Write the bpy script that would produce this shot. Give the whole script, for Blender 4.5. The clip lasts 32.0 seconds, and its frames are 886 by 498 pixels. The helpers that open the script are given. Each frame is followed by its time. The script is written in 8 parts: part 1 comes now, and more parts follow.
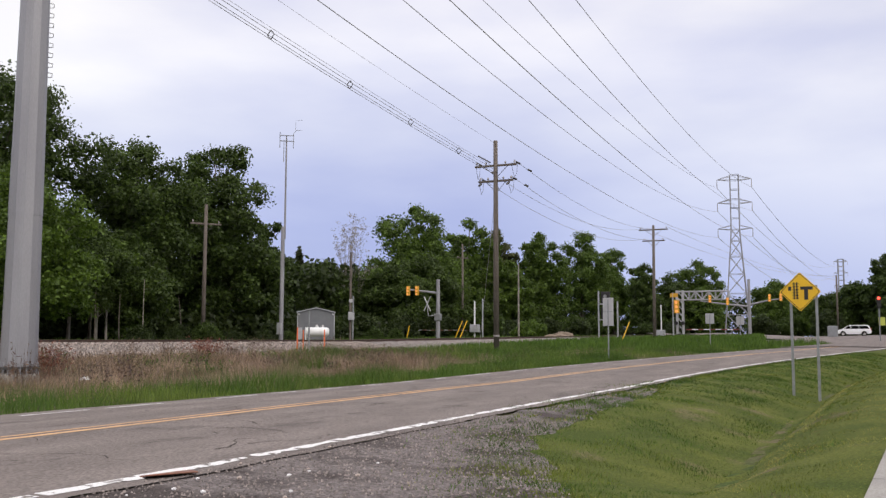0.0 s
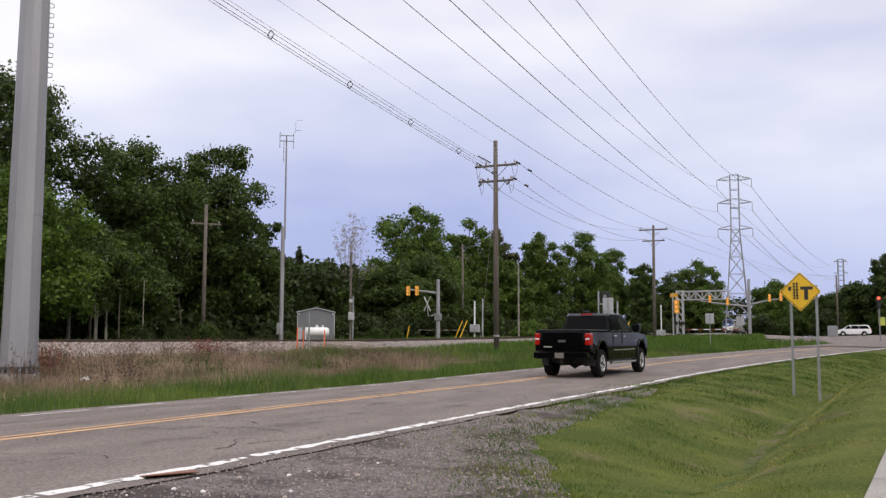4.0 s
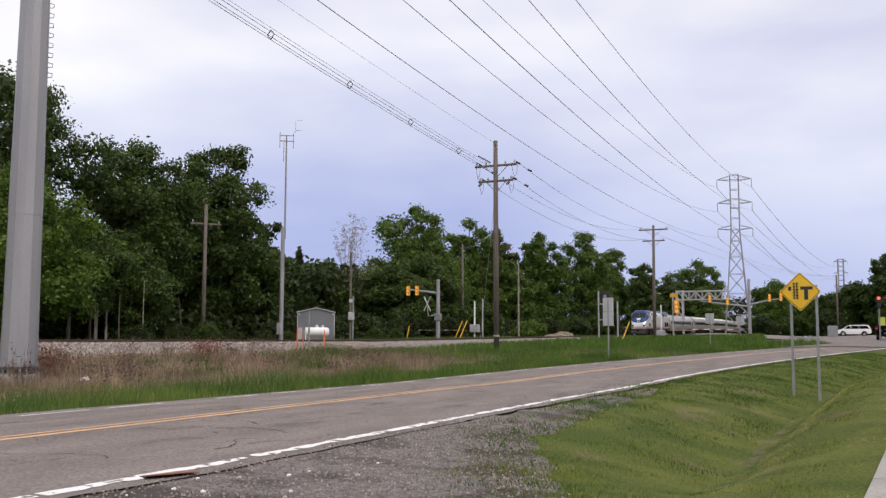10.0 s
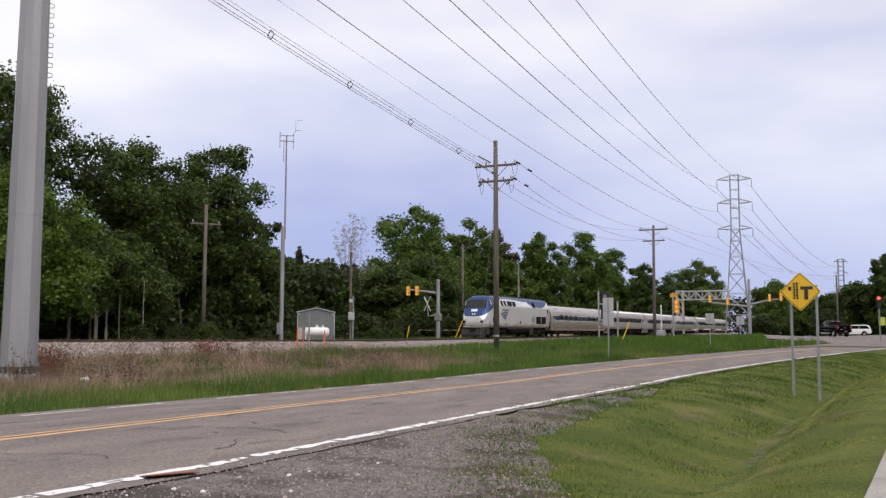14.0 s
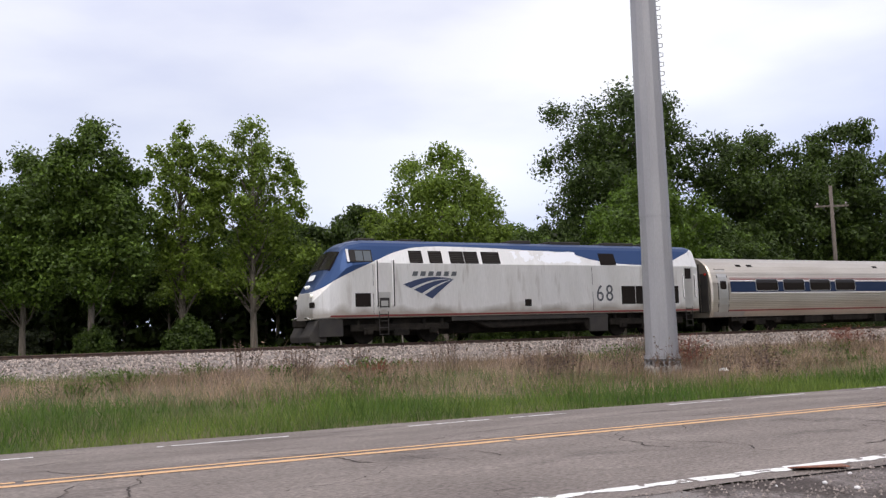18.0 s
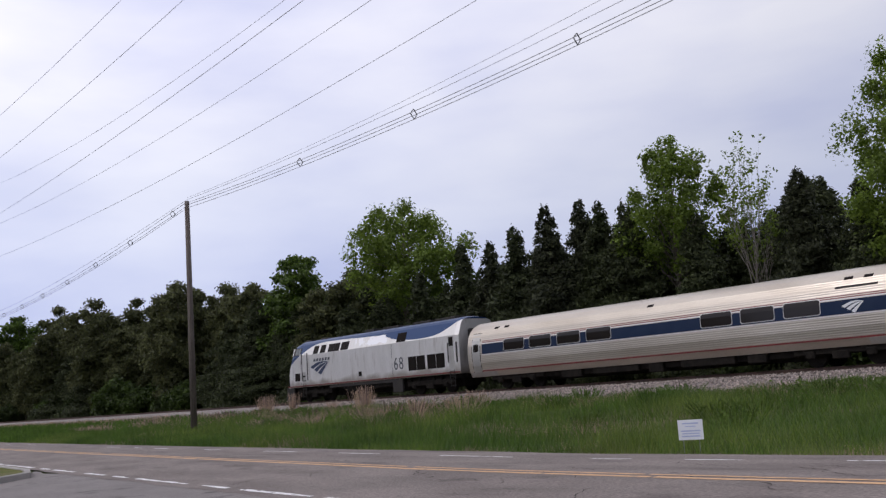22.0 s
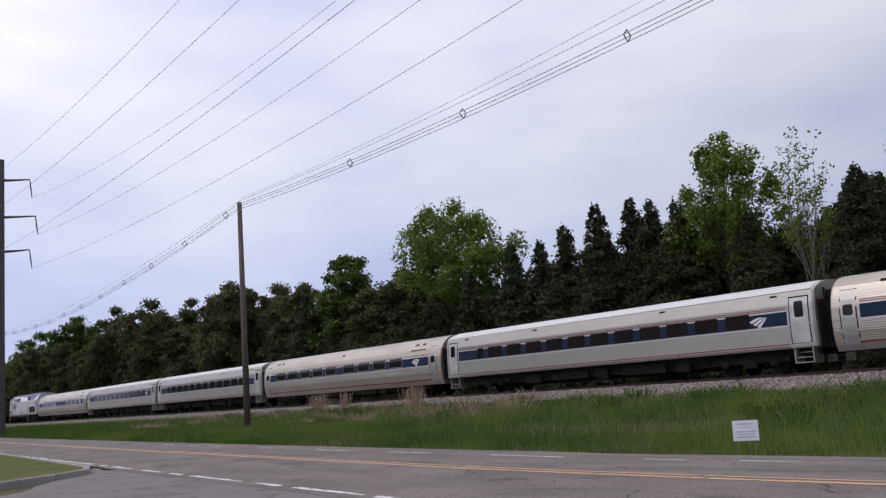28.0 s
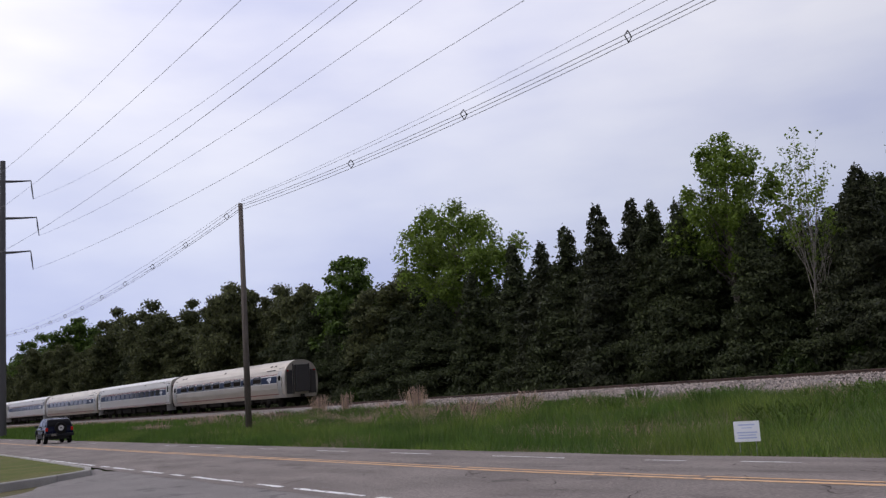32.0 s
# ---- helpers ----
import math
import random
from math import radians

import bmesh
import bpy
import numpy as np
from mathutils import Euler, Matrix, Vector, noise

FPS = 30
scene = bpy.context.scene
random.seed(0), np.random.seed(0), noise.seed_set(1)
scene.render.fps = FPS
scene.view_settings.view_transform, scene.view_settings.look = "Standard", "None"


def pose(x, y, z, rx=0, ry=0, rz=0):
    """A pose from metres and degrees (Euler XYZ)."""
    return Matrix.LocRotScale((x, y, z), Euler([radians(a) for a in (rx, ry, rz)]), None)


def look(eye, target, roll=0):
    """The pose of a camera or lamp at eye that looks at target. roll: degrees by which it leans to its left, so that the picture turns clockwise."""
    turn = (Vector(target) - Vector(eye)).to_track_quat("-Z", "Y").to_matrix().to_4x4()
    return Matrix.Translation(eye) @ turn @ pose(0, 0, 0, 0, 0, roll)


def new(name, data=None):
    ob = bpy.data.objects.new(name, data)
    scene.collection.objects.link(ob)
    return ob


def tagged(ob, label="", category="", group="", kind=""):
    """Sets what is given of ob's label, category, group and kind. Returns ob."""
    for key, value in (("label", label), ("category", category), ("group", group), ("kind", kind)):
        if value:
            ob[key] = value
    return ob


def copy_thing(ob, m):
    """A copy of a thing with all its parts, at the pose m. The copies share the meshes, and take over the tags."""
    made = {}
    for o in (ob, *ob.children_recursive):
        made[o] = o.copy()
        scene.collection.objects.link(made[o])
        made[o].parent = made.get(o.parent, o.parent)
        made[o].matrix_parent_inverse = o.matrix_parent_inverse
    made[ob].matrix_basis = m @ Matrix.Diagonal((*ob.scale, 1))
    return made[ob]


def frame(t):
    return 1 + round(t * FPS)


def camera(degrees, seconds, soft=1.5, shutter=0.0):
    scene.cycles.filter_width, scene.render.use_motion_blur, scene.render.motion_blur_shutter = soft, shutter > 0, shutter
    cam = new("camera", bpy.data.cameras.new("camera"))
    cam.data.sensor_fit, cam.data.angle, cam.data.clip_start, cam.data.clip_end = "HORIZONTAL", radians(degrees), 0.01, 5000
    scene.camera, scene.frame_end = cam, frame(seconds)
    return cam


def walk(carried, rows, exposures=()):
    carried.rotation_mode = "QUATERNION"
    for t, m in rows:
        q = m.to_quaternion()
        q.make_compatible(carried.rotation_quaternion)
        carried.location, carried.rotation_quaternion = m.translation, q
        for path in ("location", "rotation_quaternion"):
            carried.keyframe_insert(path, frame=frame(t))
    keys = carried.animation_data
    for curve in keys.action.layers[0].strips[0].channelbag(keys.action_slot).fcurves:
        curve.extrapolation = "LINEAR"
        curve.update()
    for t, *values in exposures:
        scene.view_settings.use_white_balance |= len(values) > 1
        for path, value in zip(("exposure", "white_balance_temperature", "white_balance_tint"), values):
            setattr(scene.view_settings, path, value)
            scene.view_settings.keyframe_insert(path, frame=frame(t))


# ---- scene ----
# ---- camera ----
cam = camera(50.89, 32.0, soft=1.35, shutter=0.0)
EYE = Vector((0.0, 0.0, 1.2))


def aim(yaw, pitch, roll):
    y, p = radians(yaw), radians(pitch)
    ahead = Vector((-math.sin(y) * math.cos(p), math.cos(y) * math.cos(p), math.sin(p)))
    return look(EYE, EYE + ahead * 10, roll)


# seconds, yaw, pitch, roll: still, a pan to the other side with the train, still again
PAN = [
    (0, -65.44, 5.50, 0.17), (7, -65.44, 5.50, 0.17), (13.5, -65.44, 5.50, 0.16), (14.85, -65.40, 5.50, 0.15), (15.5, -62.47, 5.47, -0.06),
    (16.0, -55.88, 5.38, -0.34), (16.5, -49.94, 5.32, -0.66), (17.0, -44.31, 5.30, -0.90), (17.5, -38.24, 5.34, -1.44),
    (18.0, -28.17, 5.50, -1.88), (18.5, -14.50, 5.86, -2.55), (19.0, -6.78, 6.04, -2.93), (19.5, 5.03, 6.56, -3.45),
    (20.0, 20.61, 7.30, -3.88), (20.5, 30.65, 7.77, -3.98), (21.0, 38.66, 8.14, -4.12), (21.5, 46.32, 8.52, -3.98),
    (22.0, 50.14, 8.65, -3.96), (22.5, 53.02, 8.77, -3.88), (23.0, 53.47, 8.74, -3.79), (24, 53.32, 8.67, -3.81),
    (25.5, 53.27, 8.72, -3.83), (28, 53.23, 8.82, -3.79), (30, 53.23, 8.82, -3.81), (32, 53.29, 8.88, -3.82),
]
walk(cam, [(t, aim(*a)) for t, *a in PAN], exposures=[(0, 0.06, 6680, 12), (15.0, 0.06, 6680, 12), (16.0, 0.10, 6620, 12), (17.0, 0.22, 6550, 12), (18.5, 0.17, 6450, 12), (19.5, 0.03, 6400, 12), (20.5, -0.13, 6320, 13), (21.5, -0.35, 6220, 15), (22.5, -0.52, 6120, 16), (32, -0.52, 6120, 16)])

# ---- sky and sun: bright, thinly overcast afternoon ----
SUN_EL, SUN_AZ = 48.0, 245.0  # degrees; azimuth from +x towards +y
world = bpy.data.worlds.new("sky")
scene.world = world
world.use_nodes = True


sun_dir = Vector((math.cos(radians(SUN_AZ)) * math.cos(radians(SUN_EL)), math.sin(radians(SUN_AZ)) * math.cos(radians(SUN_EL)), math.sin(radians(SUN_EL))))


def sky_nodes(nt):
    nt.nodes.clear()
    n, l = nt.nodes.new, nt.links.new
    out, bg = n("ShaderNodeOutputWorld"), n("ShaderNodeBackground")
    sky = n("ShaderNodeTexSky")
    sky.sky_type, sky.sun_disc = "NISHITA", False
    sky.sun_elevation, sky.sun_rotation = radians(SUN_EL), radians(90 - SUN_AZ)
    dim = n("ShaderNodeMix")
    dim.data_type, dim.blend_type = "RGBA", "MULTIPLY"
    dim.inputs[0].default_value = 1
    l(sky.outputs[0], dim.inputs[6])
    dim.inputs[7].default_value = (0.12, 0.12, 0.12, 1)
    co, mp = n("ShaderNodeTexCoord"), n("ShaderNodeMapping")
    l(co.outputs["Generated"], mp.inputs[0])
    mp.inputs["Scale"].default_value = (1.0, 1.0, 3.2)
    big, fine = n("ShaderNodeTexNoise"), n("ShaderNodeTexNoise")
    big.inputs["Scale"].default_value, big.inputs["Detail"].default_value = 1.7, 3
    fine.inputs["Scale"].default_value, fine.inputs["Detail"].default_value = 4.5, 6
    l(mp.outputs[0], big.inputs["Vector"])
    l(mp.outputs[0], fine.inputs["Vector"])
    both = n("ShaderNodeMath")
    both.operation = "MULTIPLY_ADD"
    l(fine.outputs[0], both.inputs[0])
    both.inputs[1].default_value = 0.45
    l(big.outputs[0], both.inputs[2])
    ramp = n("ShaderNodeValToRGB")
    l(both.outputs[0], ramp.inputs[0])
    e = ramp.color_ramp.elements
    e[0].position, e[0].color = 0.50, (0.655, 0.69, 0.88, 1)
    e[1].position, e[1].color = 0.86, (0.995, 1.0, 1.03, 1)
    # clouds thin towards the horizon into a lilac-blue band, and brighten overhead
    sep = n("ShaderNodeSeparateXYZ")
    l(co.outputs["Generated"], sep.inputs[0])
    lift = n("ShaderNodeValToRGB")
    l(sep.outputs[2], lift.inputs[0])
    f = lift.color_ramp.elements
    f[0].position, f[0].color = 0.02, (0.685, 0.74, 0.945, 1)
    f[1].position, f[1].color = 0.36, (1.22, 1.19, 1.12, 1)
    f.new(0.22).color = (0.985, 0.995, 1.01, 1)
    mul = n("ShaderNodeMix")
    mul.data_type, mul.blend_type = "RGBA", "MULTIPLY"
    mul.inputs[0].default_value = 1
    l(ramp.outputs[0], mul.inputs[6])
    l(lift.outputs[0], mul.inputs[7])
    mix = n("ShaderNodeMix")
    mix.data_type = "RGBA"
    mix.inputs[0].default_value = 0.86
    l(dim.outputs[2], mix.inputs[6])
    l(mul.outputs[2], mix.inputs[7])
    # the veil is thinnest and brightest towards the west
    dot = n("ShaderNodeVectorMath")
    dot.operation = "DOT_PRODUCT"
    l(co.outputs["Generated"], dot.inputs[0])
    dot.inputs[1].default_value = (-0.606, -0.283, 0.743)
    half = n("ShaderNodeMath")
    half.operation = "MULTIPLY_ADD"
    l(dot.outputs["Value"], half.inputs[0])
    half.inputs[1].default_value, half.inputs[2].default_value = 0.5, 0.5
    glow = n("ShaderNodeValToRGB")
    l(half.outputs[0], glow.inputs[0])
    g = glow.color_ramp.elements
    g[0].position, g[0].color = 0.13, (0.57, 0.62, 0.78, 1)
    g[1].position, g[1].color = 1.0, (1.46, 1.43, 1.38, 1)
    for at, c in ((0.215, (0.69, 0.735, 0.90, 1)), (0.29, (1.03, 1.03, 1.03, 1)), (0.37, (0.77, 0.79, 0.85, 1)), (0.46, (0.77, 0.795, 0.87, 1)), (0.54, (0.82, 0.84, 0.90, 1)), (0.64, (0.98, 0.99, 1.03, 1)), (0.75, (1.22, 1.22, 1.24, 1)), (0.88, (1.42, 1.40, 1.38, 1))):
        g.new(at).color = c
    lit = n("ShaderNodeMix")
    lit.data_type, lit.blend_type = "RGBA", "MULTIPLY"
    lit.inputs[0].default_value = 1
    l(mix.outputs[2], lit.inputs[6])
    l(glow.outputs[0], lit.inputs[7])
    l(lit.outputs[2], bg.inputs[0])
    l(bg.outputs[0], out.inputs[0])


sky_nodes(world.node_tree)
sun = new("sun", bpy.data.lights.new("sun", "SUN"))
sun.data.energy, sun.data.angle, sun.data.color = 1.0, radians(14), (1.0, 0.95, 0.88)
sun.matrix_basis = look(sun_dir * 50, (0, 0, 0))
scene.view_settings.exposure = 0.0


# ---- materials ----
def mat(name, color, rough=0.7, metal=0.0, color2=None, scale=3.0, detail=6.0, fine=0.0, bump=0.0, bump_scale=40.0, island=0.0, rand=0.0,
        spot=None, spot_scale=1.0, spot_at=0.62, spot_soft=0.12, coat=0.0, translucent=0.0, emit=None, stretch=(1, 1, 1), spec=0.5, glass=False, neutral=False):
    """Principled material; color2 mixed in by a noise, fine grain, stains (spot) and bump, in metres of object space."""
    m = bpy.data.materials.new(name)
    m.use_nodes = True
    nt = m.node_tree
    n, l = nt.nodes.new, nt.links.new
    b = nt.nodes["Principled BSDF"]
    b.inputs["Roughness"].default_value, b.inputs["Metallic"].default_value = rough, metal
    b.inputs["Specular IOR Level"].default_value = spec
    if coat:
        b.inputs["Coat Weight"].default_value, b.inputs["Coat Roughness"].default_value = coat, 0.08
    co, mp = n("ShaderNodeTexCoord"), n("ShaderNodeMapping")
    l(co.outputs["Object"], mp.inputs[0])
    mp.inputs["Scale"].default_value = stretch
    vec = mp.outputs[0]

    def noise_at(s, d=5.0):
        t = n("ShaderNodeTexNoise")
        t.inputs["Scale"].default_value, t.inputs["Detail"].default_value = s, d
        l(vec, t.inputs["Vector"])
        return t.outputs[0]

    def blend(fac, a, c, how="MIX"):
        x = n("ShaderNodeMix")
        x.data_type, x.blend_type = "RGBA", how
        for sock, value in ((x.inputs[0], fac), (x.inputs[6], a), (x.inputs[7], c)):
            if isinstance(value, bpy.types.NodeSocket):
                l(value, sock)
            else:
                sock.default_value = value if not isinstance(value, tuple) else (*value, 1)[:4]
        return x.outputs[2]

    def ramp_of(value, a, c, va=0.0, vc=1.0):
        r = n("ShaderNodeMapRange")
        l(value, r.inputs[0])
        r.inputs[1].default_value, r.inputs[2].default_value, r.inputs[3].default_value, r.inputs[4].default_value = a, c, va, vc
        return r.outputs[0]

    c = tuple(color)
    if color2:
        c = blend(ramp_of(noise_at(scale, detail), 0.35, 0.65), c, tuple(color2))
    if spot:
        c = blend(ramp_of(noise_at(spot_scale, 4), spot_at, spot_at + spot_soft), c, tuple(spot))
    if fine:
        c = blend(1.0, c, blend(ramp_of(noise_at(bump_scale * 1.3, 3), 0.3, 0.7), (1 - fine,) * 3, (1 + fine,) * 3), "MULTIPLY")
    if island:
        g = n("ShaderNodeNewGeometry")
        c = blend(1.0, c, blend(g.outputs["Random Per Island"], (1 - island, 1 - island, 1 - island * (1.0 if neutral else 0.6)), (1 + island, 1 + island * 0.9, 1 + island * (0.82 if neutral else 0.5))), "MULTIPLY")
    if rand:
        o = n("ShaderNodeObjectInfo")
        c = blend(1.0, c, blend(o.outputs["Random"], (1 - rand,) * 3, (1 + rand,) * 3), "MULTIPLY")
    if isinstance(c, tuple):
        b.inputs["Base Color"].default_value = (*c, 1)[:4]
    else:
        l(c, b.inputs["Base Color"])
    if bump:
        bp = n("ShaderNodeBump")
        bp.inputs["Strength"].default_value, bp.inputs["Distance"].default_value = min(1.0, bump), 0.03
        l(noise_at(bump_scale, 6), bp.inputs["Height"])
        l(bp.outputs[0], b.inputs["Normal"])
    if emit:
        b.inputs["Emission Color"].default_value, b.inputs["Emission Strength"].default_value = (*emit[0], 1), emit[1]
    if translucent:
        tr, mx = n("ShaderNodeBsdfTranslucent"), n("ShaderNodeMixShader")
        if isinstance(c, tuple):
            tr.inputs[0].default_value = (*c, 1)
        else:
            l(c, tr.inputs[0])
        mx.inputs[0].default_value = translucent
        l(b.outputs[0], mx.inputs[1])
        l(tr.outputs[0], mx.inputs[2])
        l(mx.outputs[0], nt.nodes["Material Output"].inputs[0])
    if glass:
        b.inputs["Transmission Weight"].default_value = 0.9
    return m


def part(name, bm, material, parent=None, label="", smooth=False, m=None):
    """Links a bmesh (or a mesh) as one object under parent."""
    if isinstance(bm, bmesh.types.BMesh):
        me = bpy.data.meshes.new(name)
        bm.to_mesh(me)
        bm.free()
    else:
        me = bm
    if material is not None and not me.materials:
        for k in (material if isinstance(material, (list, tuple)) else (material,)):
            me.materials.append(k)
    if smooth:
        me.shade_smooth()
    ob = new(name, me)
    if parent:
        ob.parent = parent
    if m is not None:
        ob.matrix_basis = m
    if label:
        ob["label"] = label
    return ob


def pyd(verts, faces, name="mesh"):
    me = bpy.data.meshes.new(name)
    me.from_pydata([tuple(v) for v in verts], [], [tuple(f) for f in faces])
    me.update()
    return me


def quads_mesh(name, verts, k=4):
    """A mesh of loose polygons of k corners from an (n*k, 3) array."""
    v = np.asarray(verts, np.float32).reshape(-1, 3)
    n = len(v) // k
    me = bpy.data.meshes.new(name)
    me.vertices.add(len(v))
    me.vertices.foreach_set("co", v.ravel())
    me.loops.add(len(v))
    me.loops.foreach_set("vertex_index", np.arange(len(v), dtype=np.int32))
    me.polygons.add(n)
    me.polygons.foreach_set("loop_start", np.arange(0, len(v), k, dtype=np.int32))
    me.update(calc_edges=True)
    return me


def add_box(bm, x0, y0, z0, x1, y1, z1, bevel=0.0, seg=1):
    r = bmesh.ops.create_cube(bm, size=1.0, matrix=Matrix.Translation(((x0 + x1) / 2, (y0 + y1) / 2, (z0 + z1) / 2)) @ Matrix.Diagonal((x1 - x0, y1 - y0, z1 - z0, 1)))
    if bevel:
        es = {e for v in r["verts"] for e in v.link_edges}
        bmesh.ops.bevel(bm, geom=list(es), offset=bevel, segments=seg, affect="EDGES", profile=0.6)
    return bm


def box(x0, y0, z0, x1, y1, z1, bevel=0.0, seg=1):
    return add_box(bmesh.new(), x0, y0, z0, x1, y1, z1, bevel, seg)


def add_tube(bm, pts, radii, seg=8, caps=True):
    """A round tube along pts; radii one number or one a point."""
    pts = [Vector(p) for p in pts]
    if not isinstance(radii, (list, tuple, np.ndarray)):
        radii = [radii] * len(pts)
    rings, side = [], None
    for i, p in enumerate(pts):
        d = (pts[min(i + 1, len(pts) - 1)] - pts[max(i - 1, 0)]).normalized()
        if side is None:
            side = d.orthogonal().normalized()
        side = (side - d * side.dot(d)).normalized()
        up = d.cross(side)
        rings.append([bm.verts.new(p + (side * math.cos(2 * math.pi * k / seg) + up * math.sin(2 * math.pi * k / seg)) * radii[i]) for k in range(seg)])
    for a, c in zip(rings, rings[1:]):
        for k in range(seg):
            bm.faces.new((a[k], a[(k + 1) % seg], c[(k + 1) % seg], c[k]))
    if caps:
        bm.faces.new(rings[0][::-1])
        bm.faces.new(rings[-1])
    return bm


def tube(pts, radii, seg=8, caps=True):
    return add_tube(bmesh.new(), pts, radii, seg, caps)


def prism(outline, y0, y1, bevel=0.0):
    """An outline of (x, z) pushed from y0 to y1."""
    bm = bmesh.new()
    a = [bm.verts.new((x, y0, z)) for x, z in outline]
    c = [bm.verts.new((x, y1, z)) for x, z in outline]
    bm.faces.new(a)
    bm.faces.new(c[::-1])
    for k in range(len(a)):
        j = (k + 1) % len(a)
        bm.faces.new((a[k], c[k], c[j], a[j]))
    bmesh.ops.recalc_face_normals(bm, faces=bm.faces)
    if bevel:
        bmesh.ops.bevel(bm, geom=list(bm.edges), offset=bevel, segments=1, affect="EDGES")
    return bm


def empty(name, m, label="", category="", group="", kind=""):
    ob = new(name)
    ob.empty_display_size = 0.2
    ob.matrix_basis = m
    return tagged(ob, label, category, group, kind)


M_ASPHALT = mat("asphalt", (0.165, 0.140, 0.128), 0.9, color2=(0.225, 0.193, 0.176), scale=1.1, fine=0.42, bump=0.6, bump_scale=42, spot=(0.13, 0.110, 0.102), spot_scale=1.6, spot_at=0.58, stretch=(0.35, 1, 1), spec=0.25)
M_APRON = mat("old_asphalt", (0.19, 0.172, 0.165), 0.92, color2=(0.235, 0.215, 0.205), scale=0.8, fine=0.3, bump=0.5, bump_scale=60, spot=(0.10, 0.09, 0.088), spot_scale=1.6, spot_at=0.6, spec=0.25)
M_GRAVEL = mat("gravel", (0.135, 0.115, 0.11), 0.95, color2=(0.21, 0.185, 0.178), scale=9, fine=0.5, bump=0.9, bump_scale=26, spot=(0.075, 0.062, 0.058), spot_scale=0.9, spot_at=0.5, spec=0.2)
M_BALLAST = mat("ballast_stone", (0.30, 0.265, 0.245), 0.95, color2=(0.16, 0.14, 0.13), scale=6, fine=0.45, bump=1.0, bump_scale=14, spot=(0.20, 0.16, 0.13), spot_scale=0.5, spec=0.2)
M_STONE = mat("loose_stone", (0.30, 0.262, 0.24), 0.9, island=0.7, neutral=True, fine=0.2, bump_scale=30, spec=0.25)
M_CHIP = mat("gravel_chip", (0.22, 0.195, 0.185), 0.9, island=0.6, neutral=True, spec=0.2)
M_SOIL = mat("meadow_soil", (0.085, 0.088, 0.035), 0.95, color2=(0.15, 0.12, 0.075), scale=0.35, fine=0.35, bump=0.8, bump_scale=9, spot=(0.06, 0.085, 0.025), spot_scale=0.12, spot_at=0.45, spec=0.1)
M_WHITE = mat("worn_white_paint", (0.74, 0.73, 0.72), 0.8, spot=(0.19, 0.165, 0.15), spot_scale=7.0, spot_at=0.58, spot_soft=0.04, fine=0.15, bump_scale=50)
M_YELLOW = mat("worn_yellow_paint", (0.60, 0.36, 0.19), 0.8, spot=(0.26, 0.20, 0.155), spot_scale=5, spot_at=0.60, spot_soft=0.10, fine=0.15, bump_scale=50)
M_CRACK = mat("crack_tar", (0.070, 0.060, 0.056), 0.95, spec=0.1)
M_CONCRETE = mat("concrete", (0.36, 0.34, 0.31), 0.9, color2=(0.28, 0.265, 0.245), scale=1.2, fine=0.2, bump=0.3, bump_scale=40)
M_STEEL = mat("galvanised_steel", (0.32, 0.315, 0.33), 0.55, 0.35, color2=(0.27, 0.265, 0.285), scale=0.8, detail=3, stretch=(2, 2, 0.35), fine=0.06, bump_scale=20)
M_DARKSTEEL = mat("dark_steel", (0.09, 0.085, 0.085), 0.6, 0.4)
M_RUST = mat("rail_steel", (0.10, 0.06, 0.045), 0.75, 0.3, color2=(0.06, 0.04, 0.035), scale=5, fine=0.3)
M_TIE = mat("creosote_timber", (0.075, 0.06, 0.05), 0.9, color2=(0.12, 0.10, 0.085), scale=8, rand=0.35, bump=0.5, bump_scale=20)
M_POLE = mat("weathered_pole", (0.095, 0.077, 0.064), 0.9, color2=(0.15, 0.125, 0.108), scale=2.5, stretch=(5, 5, 0.4), fine=0.25, bump=0.5, bump_scale=12)
M_WIRE = mat("wire", (0.42, 0.42, 0.43), 0.6, 0.4)
M_PORCELAIN = mat("insulator", (0.30, 0.27, 0.26), 0.25)
M_BARK = mat("bark", (0.10, 0.082, 0.066), 0.95, color2=(0.17, 0.145, 0.12), scale=3, stretch=(4, 4, 0.7), bump=0.8, bump_scale=10)
M_PALEBARK = mat("pale_bark", (0.30, 0.27, 0.235), 0.9, color2=(0.18, 0.155, 0.13), scale=3, stretch=(4, 4, 0.7), bump=0.5, bump_scale=10)


def leafmat(name, c, island=0.5, trans=0.35, spec=0.3):
    return mat(name, c, 0.5, color2=tuple(k * 0.66 for k in c), scale=0.5, island=island, translucent=trans, spec=spec)


M_LEAF_DARK = leafmat("leaf_dark_green", (0.064, 0.104, 0.020))
M_LEAF_MID = leafmat("leaf_green", (0.096, 0.158, 0.025))
M_LEAF_LIGHT = leafmat("leaf_light_green", (0.175, 0.255, 0.038), 0.35, 0.45)
M_LEAF_YELLOW = leafmat("leaf_yellow_green", (0.100, 0.170, 0.022))
M_NEEDLE = leafmat("needle_dark", (0.058, 0.072, 0.031), 0.4, 0.15, 0.12)
M_NEEDLE_BROWN = leafmat("needle_brownish", (0.055, 0.064, 0.034), 0.4, 0.15, 0.1)
M_GREY_LEAF = leafmat("leaf_grey_green", (0.125, 0.138, 0.062), 0.4, 0.3, 0.08)
# darker copy of the leaf green: the wood's inner shade as colour
M_SHADED_LEAF = leafmat("shaded_wood_leaf", (0.040, 0.062, 0.015))
M_GRASS = leafmat("grass_blade", (0.098, 0.180, 0.026), 0.45, 0.4)
